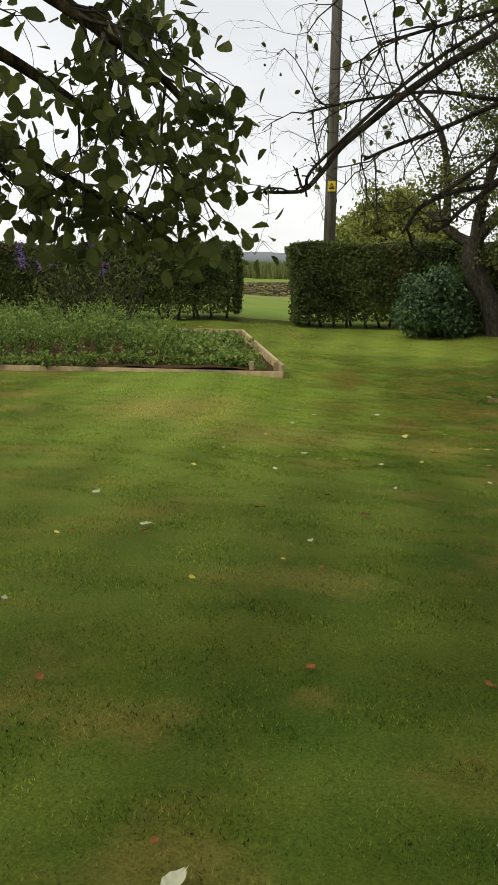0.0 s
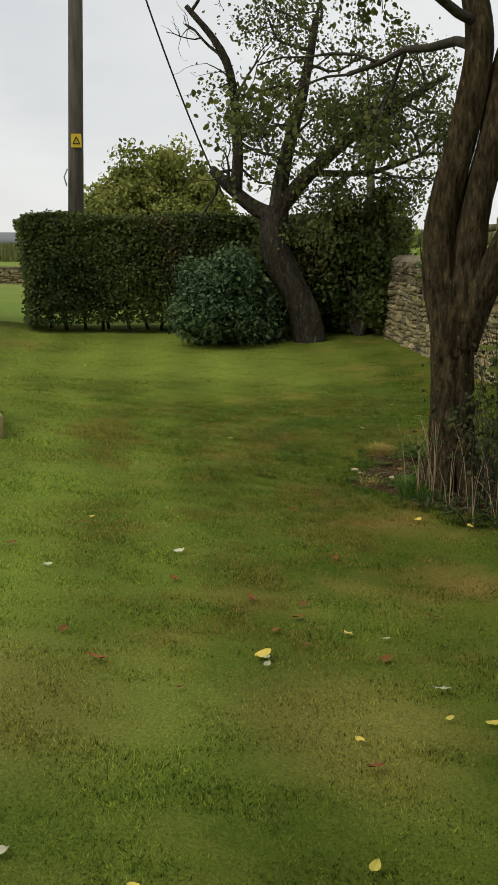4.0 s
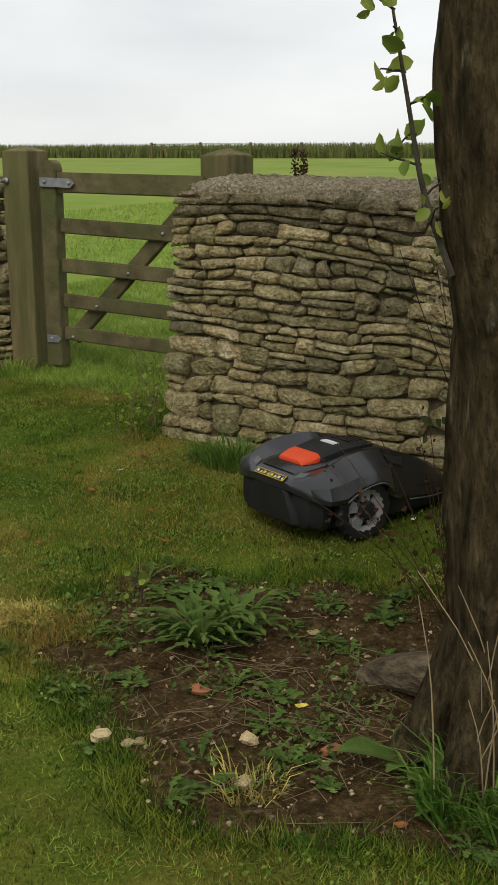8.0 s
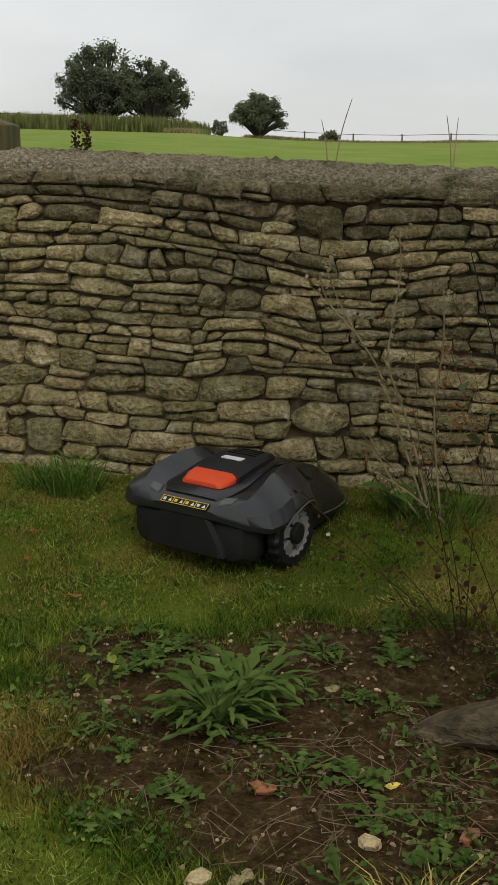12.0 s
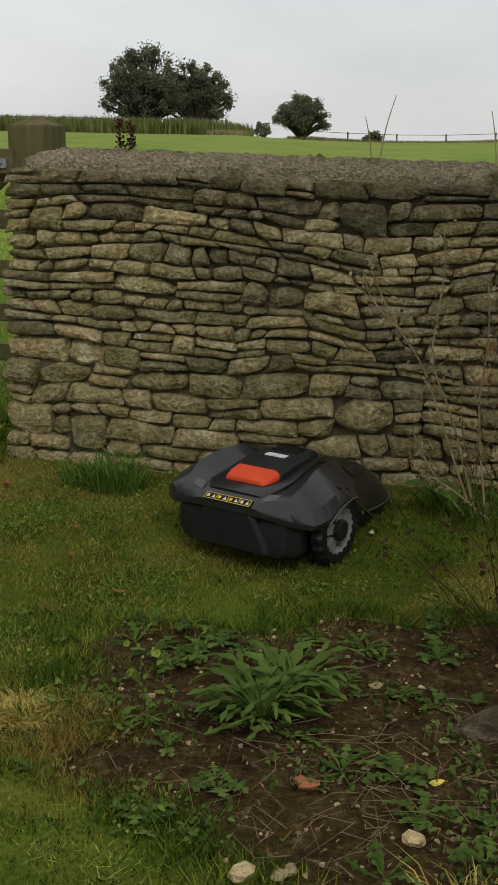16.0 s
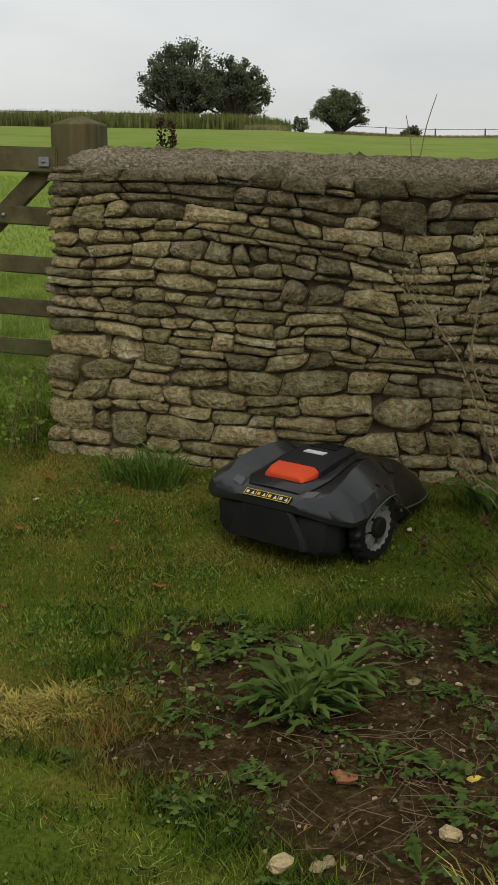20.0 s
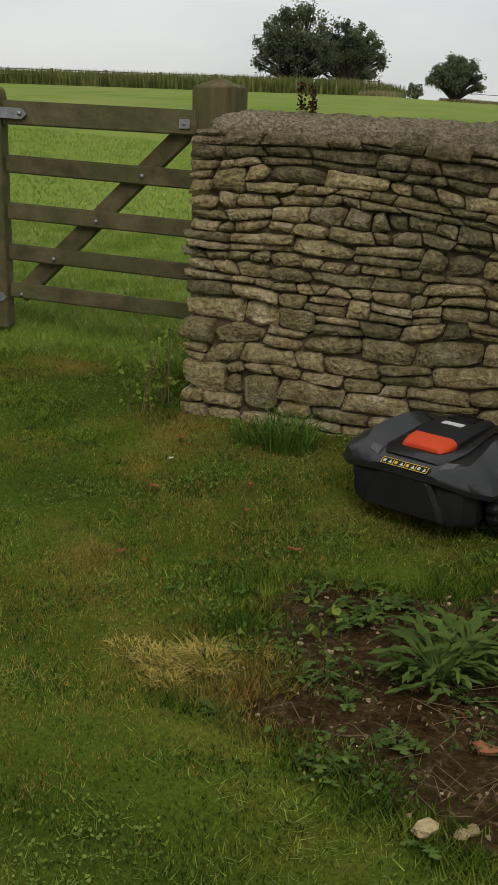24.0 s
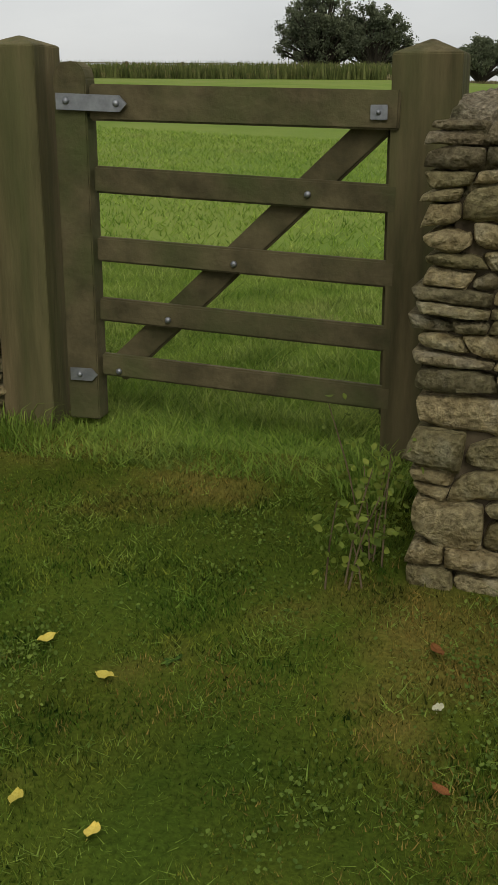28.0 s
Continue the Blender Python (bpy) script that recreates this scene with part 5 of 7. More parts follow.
for args, trunks in ((("large dark windswept tree in the meadow", (-17.2, 74, gh(-17, 74) + 0.35), 3.8, 2.6, 6.1, 26000, 0.16, 21, 56), ((-17.6, 3), (-16.4, 3))),
                     (("dark tree beside the large one in the meadow", (-13.6, 74, gh(-14, 74) + 0.3), 3.0, 2.1, 5.2, 17000, 0.16, 22, 40), ((-13.4, 3),)),
                     (("small dark round tree standing alone in the meadow", (-9.6, 106, gh(-10, 106) + 0.1), 3.2, 2.6, 4.6, 16000, 0.2, 23, 44), ((-9.5, 2),)),
                     (("tiny far thin bush by the field corner", (-12.9, 104, gh(-13, 104)), 1.0, 1.0, 1.9, 260, 0.3, 24, 8), ())):
    label, c, rx, ry, hh, n, size, seed, lumps = args
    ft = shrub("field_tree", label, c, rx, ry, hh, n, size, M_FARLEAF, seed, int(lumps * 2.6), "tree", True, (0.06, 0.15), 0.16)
    ft["group"] = "trees in the meadow"
    for fx, fh in trunks:
        acc = Acc()
        acc.tube([(fx, c[1], gh(fx, c[1]) - 0.2), (fx + 0.1, c[1], gh(fx, c[1]) + fh)], [0.22, 0.14], 7)
        part("trunk", acc, M_TWIG, ft)
shrub("field_bush", "small dark bush in the far meadow", (-2.8, 106, gh(-2.8, 106)), 1.0, 1.0, 1.1, 900, 0.3, M_FARLEAF, 14, 6, "bush", False)


def far_fence(name, x0, y0, x1, y1, step, h, rails, label):
    f = thing(name, label, "fence", m=Matrix.Translation((0, 0, 0)))
    d = math.hypot(x1 - x0, y1 - y0)
    n = int(d / step)
    for i in range(n + 1):
        x, y = x0 + (x1 - x0) * i / n, y0 + (y1 - y0) * i / n
        acc = Acc()
        acc.box((x - 0.07, y - 0.07, gh(x, y) - 0.1), (x + 0.07, y + 0.07, gh(x, y) + h))
        part("post", acc, M_POST, f)
    for z in rails:
        acc = Acc()
        acc.tube([(x0 + (x1 - x0) * i / n, y0 + (y1 - y0) * i / n, gh(x0 + (x1 - x0) * i / n, y0 + (y1 - y0) * i / n) + z) for i in range(n + 1)], [0.025] * (n + 1), 4)
        part("rail", acc, M_POST, f)


far_fence("field_fence", -40, 60, -10.5, 68, 3.2, 1.0, (0.55, 0.9), "far timber field fence below the maize")
far_fence("field_fence", -10, 108, 42, 112, 4.5, 1.0, (0.9,), "far wire fence on posts across the meadow")


# ---------------------------------------------------------------- raised bed
def raised_bed():
    bed = thing("raised_bed", "low raised vegetable bed edged with pale new boards", "raised bed", m=Matrix.Translation((0, 0, 0)))
    A, B, C, D = (-0.05, -4.60), (-4.6, -5.05), (-5.2, -9.4), (-0.6, -8.9)
    def run(p, q, n, hgt):
        for i in range(n):
            a = [p[k] + (q[k] - p[k]) * i / n for k in (0, 1)]
            b = [p[k] + (q[k] - p[k]) * (i + 1) / n for k in (0, 1)]
            za, zb = gh(*a) + hgt / 2 - 0.02, gh(*b) + hgt / 2 - 0.02
            board("board", (*a, za), (*b, zb), hgt, 0.045, M_BOARD, bed)
    run(A, D, 1, 0.105)
    run(A, B, 1, 0.19)
    run(B, C, 2, 0.19)
    for p in ((-0.35, -4.68), (-2.3, -4.87), (-4.45, -5.09), (-0.2, -5.0)):
        acc = Acc()
        acc.box((p[0] - 0.03, p[1] - 0.03, gh(*p) - 0.1), (p[0] + 0.03, p[1] + 0.03, gh(*p) + 0.17))
        part("stake", acc, M_BOARD, bed, bevel=0.004)
    acc = Acc()
    vs, n = [], 22
    for i in range(n + 1):
        for j in range(n + 1):
            u, v = i / n, j / n
            x = (A[0] * (1 - u) + B[0] * u) * (1 - v) + (D[0] * (1 - u) + C[0] * u) * v
            y = (A[1] * (1 - u) + B[1] * u) * (1 - v) + (D[1] * (1 - u) + C[1] * u) * v
            vs.append(Vector((x, y, gh(x, y) + 0.06 + 0.03 * noise.noise((x * 3, y * 3, 1)))))
    acc.add(vs, [(i * (n + 1) + j, i * (n + 1) + j + 1, (i + 1) * (n + 1) + j + 1, (i + 1) * (n + 1) + j) for i in range(n) for j in range(n)])
    part("soil", acc, M_SOIL, bed, "dark bed soil", smooth=True)


raised_bed()


def bed_plant(x, y, r, h, n, material, seed, label, size=0.05, slim=0.3):
    s = thing("vegetable_plant", label, "plant", "plants in the raised bed", Matrix.Translation((x, y, gh(x, y) + 0.05)))
    rnd, rng = random.Random(seed), np.random.default_rng(seed)
    acc, P = Acc(), []
    for k in range(10):
        a, q = rnd.uniform(0, 6.28), rnd.uniform(0.2, 1)
        t = (r * q * math.cos(a), r * q * math.sin(a), h * rnd.uniform(0.6, 1))
        acc.tube([(0, 0, -0.02), (t[0] * 0.4, t[1] * 0.4, t[2] * 0.6), t], [0.006, 0.004, 0.002], 4)
        for i in range(n // 10):
            f = rnd.uniform(0.3, 1.05)
            P.append((t[0] * f + rnd.gauss(0, r * 0.2), t[1] * f + rnd.gauss(0, r * 0.2), max(0.01, t[2] * f ** 0.8 + rnd.gauss(0, 0.03))))
    part("stem_work", acc, M_WEED, s)
    link("foliage", leaf_mesh("leaves", np.array(P), size, rng, -0.1, None, 1.0, slim), material, s)


rb = random.Random(77)
for i in range(11):
    for j in range(6):
        u, v = (i + rb.random() * 0.8) / 11, (j + rb.random() * 0.8) / 6
        x, y = -0.35 - 4.0 * v - 0.9 * u, -4.98 - 4.1 * u - 0.35 * v
        tall = u > 0.24
        bed_plant(x, y, rb.uniform(0.22, 0.36), (rb.uniform(0.38, 0.60) if tall else rb.uniform(0.08, 0.18)) * (1.2 if u > 0.4 else 1), 260 if v < 0.5 else 180, M_VEG, i * 10 + j,
                  "feathery green vegetable plant in the raised bed" if tall else "low leafy green plant in the raised bed", 0.06, 0.35 if tall else 0.7)


for i in range(26):
    x, y = -0.38 - 0.3 * rb.random(), -4.85 - 4.0 * (i + rb.random() * 0.6) / 26
    bed_plant(x, y, rb.uniform(0.15, 0.24), rb.uniform(0.08, 0.26) * (0.5 if i < 5 else 1), 120, M_VEG, 300 + i, "low leafy green plant in the raised bed", 0.045, 0.6)


def buddleia():
    b = thing("butterfly_bush", "straggly purple-flowering bush before the hedge", "bush", m=Matrix.Translation((0, 0, 0)))
    rnd, rng = random.Random(5), np.random.default_rng(5)
    acc, P, F = Acc(), [], []
    for k in range(38):
        a = rnd.uniform(0, 6.28)
        x0, y0 = -5.9 + rnd.gauss(0, 0.1), -7.6 + rnd.gauss(0, 0.3)
        z0 = gh(x0, y0)
        t = Vector((x0 + 0.5 * math.cos(a), y0 + 0.9 * math.sin(a), z0 + rnd.uniform(1.0, 1.6)))
        acc.tube([(x0, y0, z0), ((x0 + t.x) / 2, (y0 + t.y) / 2, z0 + 0.8), t], [0.012, 0.008, 0.004], 5)
        for i in range(30):
            f = rnd.uniform(0.3, 1)
            P.append((x0 + (t.x - x0) * f + rnd.gauss(0, 0.07), y0 + (t.y - y0) * f + rnd.gauss(0, 0.07), z0 + (t.z - z0) * f + rnd.gauss(0, 0.06)))
        if k % 3 == 0:
            for i in range(90):
                F.append((t.x + 0.1 + rnd.gauss(0, 0.045), t.y + rnd.gauss(0, 0.045), t.z + rnd.uniform(-0.08, 0.16)))
    part("stem_work", acc, M_TWIG, b)
    link("foliage", leaf_mesh("leaves", np.array(P), 0.1, rng, 0.4, None, 1.0, 0.3), M_LEAF, b)
    link("blossom", leaf_mesh("flowers", np.array(F), 0.03, rng, 0.0), M_PURPLE, b, "purple flower spikes")


buddleia()


# ---------------------------------------------------------------- robot mower
M_SHELL = mat("charcoal_paint", (0.013, 0.0135, 0.015), (0.020, 0.0205, 0.023), 6, 0.30, 0.02, 90, (0.055, 0.055, 0.05), 14, 0.66, 0.85, coat=0.25, spec=0.5)
M_GLOSS = mat("gloss_black_plastic", (0.007, 0.007, 0.008), (0.012, 0.012, 0.013), 6, 0.22, 0.02, 90, (0.03, 0.029, 0.026), 14, 0.66, 0.85, coat=0.1, spec=0.4)
M_MBLACK = mat("black_plastic", (0.008, 0.008, 0.009), (0.014, 0.014, 0.014), 8, 0.55, 0.05, 120, (0.025, 0.024, 0.02), 6, 0.64, 0.85, spec=0.25)
M_EDGE = mat("satin_grey_trim", (0.07, 0.07, 0.072), (0.10, 0.10, 0.10), 9, 0.4, 0, spec=0.5)
M_PALEICON = mat("pale_icon", (0.55, 0.53, 0.42), (0.65, 0.62, 0.5), 9, 0.6, 0)
M_ORANGE = mat("orange_plastic", (0.58, 0.06, 0.02), (0.66, 0.08, 0.025), 6, 0.4, 0)
M_RIM = mat("silver_rim", (0.15, 0.15, 0.15), (0.24, 0.24, 0.24), 9, 0.4, 0.05, 60, (0.22, 0.19, 0.14), 9, 0.55, 0.75)
M_WHITE = mat("white_sticker", (0.6, 0.6, 0.6), (0.72, 0.72, 0.72), 9, 0.5, 0)


def loft(acc, sections, closed=True):
    n, vs, fs = len(sections[0]), [], []
    for s in sections:
        vs += [Vector(p) for p in s]
    for i in range(len(sections) - 1):
        for k in range(n if closed else n - 1):
            k2 = (k + 1) % n
            fs.append((i * n + k, i * n + k2, (i + 1) * n + k2, (i + 1) * n + k))
    fs.append(tuple(range(n))[::-1])
    fs.append(tuple((len(sections) - 1) * n + k for k in range(n)))
    acc.add(vs, fs)


def mirror(half):
    """A ring from the points of its right half, bottom to top."""
    return half + [(x, -y, z) for x, y, z in reversed(half)]


def side_ring(x, half):
    return mirror([(x, y, z) for y, z in half] + [(x, 0.0001, half[-1][1])])


def creased(ob, angle=26):
    """Smooth panels that meet in creases."""
    ob.data.shade_smooth()
    ob.data.set_sharp_from_angle(angle=radians(angle))
    return ob


def robot_mower(m):
    """The nose points along +x, the rear axle stands at x = 0."""
    mw = thing("robot_mower", "graphite robot lawn mower with orange stop button on the lawn", "robot mower", m=m)
    # matt black lower body, narrow between the rear wheels
    S = ((-0.194, 0.150, 0.070, 0.150), (-0.186, 0.196, 0.052, 0.170), (-0.150, 0.222, 0.040, 0.182), (-0.118, 0.222, 0.038, 0.200), (-0.10, 0.206, 0.036, 0.205), (0.06, 0.206, 0.036, 0.225), (0.14, 0.206, 0.036, 0.200), (0.20, 0.214, 0.036, 0.130),
         (0.32, 0.206, 0.038, 0.112), (0.42, 0.188, 0.042, 0.110), (0.475, 0.155, 0.048, 0.110), (0.498, 0.110, 0.056, 0.106))
    acc = Acc()
    loft(acc, [mirror([(x, 0.0001, lo), (x, w * 0.82, lo), (x, w * 0.95, lo + 0.016), (x, w, lo + 0.04), (x, w * 0.99, sh), (x, 0.0001, sh + 0.004)]) for x, w, lo, sh in S])
    creased(part("chassis", acc, M_MBLACK, mw, "matt black lower body", bevel=0.006))
    acc = Acc()
    loft(acc, [[(x, y, z) for y, z in ((-w1, 0.062), (w1, 0.062), (w1 * 0.93, 0.10), (w0, 0.172), (w0 * 0.9, 0.180), (-w0 * 0.9, 0.180), (-w0, 0.172), (-w1 * 0.93, 0.10))] for x, w0, w1 in ((-0.180, 0.100, 0.150), (-0.206, 0.094, 0.142), (-0.212, 0.086, 0.132))])
    part("rear_panel", acc, M_MBLACK, mw, "matt black tapered rear panel", bevel=0.005)
    # painted rear shell: wings over the wheels, a valley between them
    R = ((-0.212, ((0.118, 0.182), (0.124, 0.192), (0.118, 0.200), (0.104, 0.206), (0.086, 0.206))),
         (-0.190, ((0.212, 0.164), (0.222, 0.180), (0.206, 0.206), (0.150, 0.222), (0.104, 0.222))),
         (-0.150, ((0.262, 0.152), (0.272, 0.170), (0.258, 0.214), (0.188, 0.248), (0.118, 0.238))),
         (-0.095, ((0.276, 0.158), (0.284, 0.176), (0.270, 0.226), (0.196, 0.276), (0.126, 0.240))),
         (-0.035, ((0.276, 0.190), (0.284, 0.204), (0.266, 0.240), (0.186, 0.294), (0.124, 0.250))),
         (0.040, ((0.274, 0.204), (0.280, 0.216), (0.256, 0.250), (0.176, 0.302), (0.118, 0.266))),
         (0.090, ((0.262, 0.190), (0.270, 0.204), (0.240, 0.246), (0.168, 0.300), (0.114, 0.272))),
         (0.140, ((0.240, 0.150), (0.248, 0.166), (0.222, 0.232), (0.158, 0.290), (0.110, 0.272))))
    acc = Acc()
    loft(acc, [side_ring(x, half) for x, half in R])
    creased(part("rear_shell", acc, M_SHELL, mw, "charcoal painted rear shell with sharp creases", bevel=0.003))
    F = ((0.110, ((0.238, 0.150), (0.248, 0.172), (0.226, 0.236), (0.160, 0.296), (0.108, 0.280))),
         (0.170, ((0.222, 0.116), (0.232, 0.132), (0.206, 0.214), (0.152, 0.284), (0.104, 0.276))),
         (0.230, ((0.216, 0.098), (0.226, 0.114), (0.188, 0.198), (0.142, 0.266), (0.098, 0.262))),
         (0.330, ((0.210, 0.090), (0.219, 0.106), (0.176, 0.176), (0.126, 0.230), (0.088, 0.230))),
         (0.420, ((0.192, 0.088), (0.200, 0.104), (0.156, 0.154), (0.108, 0.190), (0.076, 0.192))),
         (0.478, ((0.160, 0.088), (0.166, 0.104), (0.128, 0.136), (0.086, 0.156), (0.060, 0.158))),
         (0.512, ((0.108, 0.090), (0.112, 0.102), (0.088, 0.116), (0.060, 0.126), (0.042, 0.128))))
    acc = Acc()
    loft(acc, [side_ring(x, half) for x, half in F])
    creased(part("hood", acc, M_GLOSS, mw, "glossy black front hood", bevel=0.004))
    # black deck in the valley, with the hatch on it
    D = ((-0.172, 0.096, 0.234), (-0.130, 0.122, 0.248), (-0.05, 0.126, 0.258), (0.04, 0.120, 0.276), (0.13, 0.112, 0.284), (0.20, 0.100, 0.276), (0.27, 0.085, 0.256))
    acc = Acc()
    loft(acc, [mirror([(x, 0.0001, z - 0.03), (x, w, z - 0.03), (x, w * 0.98, z - 0.004), (x, w * 0.86, z), (x, 0.0001, z + 0.002)]) for x, w, z in D])
    deck = creased(part("deck", acc, M_GLOSS, mw, "black deck sunk between the wings", bevel=0.003))
    H = ((-0.062, 0.082, 0.262), (-0.050, 0.092, 0.280), (0.03, 0.096, 0.296), (0.11, 0.090, 0.300), (0.18, 0.074, 0.294), (0.205, 0.060, 0.282))
    acc = Acc()
    loft(acc, [mirror([(x, 0.0001, z - 0.035), (x, w, z - 0.035), (x, w * 0.95, z - 0.008), (x, w * 0.82, z), (x, 0.0001, z + 0.002)]) for x, w, z in H])
    hatch = creased(part("hatch", acc, M_MBLACK, mw, "raised black display hatch", bevel=0.004))
    acc = Acc()
    loft(acc, [[(x, y, z) for y, z in ((-w, 0.250), (w, 0.250), (w, t - 0.012), (w * 0.80, t), (-w * 0.80, t), (-w, t - 0.012))] for x, w, t in ((-0.124, 0.066, 0.262), (-0.116, 0.074, 0.268), (-0.075, 0.084, 0.280), (-0.052, 0.082, 0.285))])
    part("stop_button", acc, M_ORANGE, mw, "orange stop button", bevel=0.004)
    acc = Acc()
    acc.box((0.035, -0.036, 0.2975), (0.062, 0.036, 0.3010))
    part("sticker", acc, M_WHITE, hatch, "white sticker strip")
    for k in range(4):
        acc = Acc()
        acc.box((0.095 + k * 0.022, -0.050 + k * 0.004, 0.290 - 0.002 * k), (0.101 + k * 0.022, 0.050 - k * 0.004, 0.3045 - 0.0015 * k))
        part("rib", acc, M_GLOSS, hatch)
    # label strip on the sloping rear edge
    tilt = Matrix.Translation((-0.203, 0, 0.214)) @ Matrix.Rotation(radians(-36), 4, "Y")
    acc = Acc()
    acc.box((-0.013, -0.083, 0.0), (0.013, 0.083, 0.004), tilt)
    strip = part("icon_strip", acc, M_BLACKP, mw, "black strip of yellow-framed warning icons")
    for a, b, c, d in ((-0.012, -0.082, -0.0105, 0.082), (0.0105, -0.082, 0.012, 0.082)) + tuple((-0.0105, y - 0.0008, 0.0105, y + 0.0008) for y in (-0.081, -0.0405, 0.0, 0.0405, 0.081)):
        acc = Acc()
        acc.box((a, b, 0.0035), (c, d, 0.0052), tilt)
        part("frame_line", acc, M_SIGN, strip)
    for k in range(8):
        acc = Acc()
        y = -0.071 + k * 0.0203
        r = 0.0065
        if k % 2 == 0:
            vs = [(-r, y - r, 0.0052), (-r, y + r, 0.0052), (r, y, 0.0052)]
            acc.add([tilt @ Vector(p) for p in vs], [(2, 1, 0)])
        else:
            acc.box((-r * 0.8, y - r * 0.7, 0.0035), (r * 0.8, y + r * 0.7, 0.0052), tilt)
        part("icon", acc, M_PALEICON if k not in (3, 5) else M_SIGN, strip)
    for s in (-1, 1):
        # bright edge lines: round the arch and along the front skirt
        for path in ([(x, s * (half[1][0] + 0.002), half[0][1] + 0.004) for x, half in R[3:]], [(x, s * (half[1][0] + 0.001), half[0][1] + 0.006) for x, half in F[2:]]):
            acc = Acc()
            acc.tube(smooth_path(path, 4), [0.0028] * (4 * (len(path) - 1) + 1), 6)
            part("edge_trim", acc, M_EDGE, mw, "thin satin grey edge line", smooth=True)
        # pale pads at the valley's rear corners
        acc = Acc()
        top = ((-0.192, 0.108, 0.2245), (-0.178, 0.150, 0.2335), (-0.150, 0.156, 0.2460), (-0.160, 0.112, 0.2425))
        acc.add([Vector((x, s * y, z)) for x, y, z in top] + [Vector((x, s * y, z - 0.012)) for x, y, z in top], [(0, 1, 2, 3), (7, 6, 5, 4), (0, 4, 5, 1), (1, 5, 6, 2), (2, 6, 7, 3), (3, 7, 4, 0)])
        part("corner_pad", acc, M_EDGE, mw, bevel=0.002)
        # lamp eyes in the hood
        acc = Acc()
        top = ((0.150, 0.172, 0.272), (0.250, 0.158, 0.244), (0.240, 0.180, 0.212), (0.165, 0.192, 0.240))
        acc.add([Vector((x, s * y, z + 0.004)) for x, y, z in top] + [Vector((x, s * (y - 0.01), z - 0.012)) for x, y, z in top], [(0, 1, 2, 3), (7, 6, 5, 4), (0, 4, 5, 1), (1, 5, 6, 2), (2, 6, 7, 3), (3, 7, 4, 0)])
        part("hood_facet", acc, M_SHELL, mw, "grey facet on the hood", bevel=0.003)
        wheel = part("wheel", Acc(), M_MBLACK, mw)
        acc = Acc()
        prof = ((0.072, 0.222), (0.106, 0.224), (0.112, 0.232), (0.112, 0.254), (0.104, 0.264), (0.078, 0.264))
        sec = []
        for k in range(73):
            a = 2 * math.pi * k / 72
            q = 1.0 if k % 4 < 2 else 0.955
            sec.append([(r * q * math.cos(a), s * y, 0.112 + r * q * math.sin(a)) for r, y in prof])
        loft(acc, sec)
        part("tyre", acc, M_MBLACK, wheel, "knobbly black tyre")
        acc = Acc()
        acc.tube([(0, s * 0.236, 0.112), (0, s * 0.240, 0.112)], [0.076, 0.076], 28)
        part("disc", acc, M_MBLACK, wheel)
        acc = Acc()
        sec = []
        for k in range(37):
            a = 2 * math.pi * k / 36
            sec.append([(r * math.cos(a), s * y, 0.112 + r * math.sin(a)) for r, y in ((0.064, 0.240), (0.078, 0.256), (0.078, 0.263), (0.060, 0.250))])
        loft(acc, sec)
        for k in range(5):
            a = 2 * math.pi * k / 5 + 0.3
            ca, sa = math.cos(a), math.sin(a)
            p = lambda r, t, y: Vector((ca * r - sa * t, s * y, 0.112 + sa * r + ca * t))
            acc.add([p(0.015, -0.012, 0.262), p(0.070, -0.024, 0.256), p(0.070, 0.024, 0.256), p(0.015, 0.012, 0.262), p(0.015, -0.012, 0.242), p(0.070, -0.024, 0.239), p(0.070, 0.024, 0.239), p(0.015, 0.012, 0.242)],
                    [(0, 1, 2, 3), (7, 6, 5, 4), (0, 4, 5, 1), (1, 5, 6, 2), (2, 6, 7, 3), (3, 7, 4, 0)])
        part("rim", acc, M_RIM, wheel, "scuffed silver five-spoke rim")
        acc = Acc()
        acc.tube([(0, s * 0.25, 0.112), (0, s * 0.272, 0.112), (0, s * 0.276, 0.112)], [0.036, 0.034, 0.026], 14)
        part("hub", acc, M_MBLACK, wheel)
        acc = Acc()
        acc.tube([(0.40, s * 0.095, 0.040), (0.40, s * 0.125, 0.040)], [0.040, 0.040], 16)
        part("caster", acc, M_MBLACK, mw)
    acc = Acc()
    plate = Matrix.Translation((0.494, 0, 0.140)) @ Matrix.Rotation(radians(52), 4, "Y")
    acc.box((-0.024, -0.028, 0), (0.024, 0.028, 0.006), plate)
    part("badge", acc, M_MBLACK, mw, "plain dark badge plate", bevel=0.002)
    return mw


MX, MY = 1.09, -0.745
robot_mower(pose(MX, MY, gh(MX, MY) - 0.004, 0, 0, 63) @ Matrix.Diagonal((1, 1, 0.95, 1)))


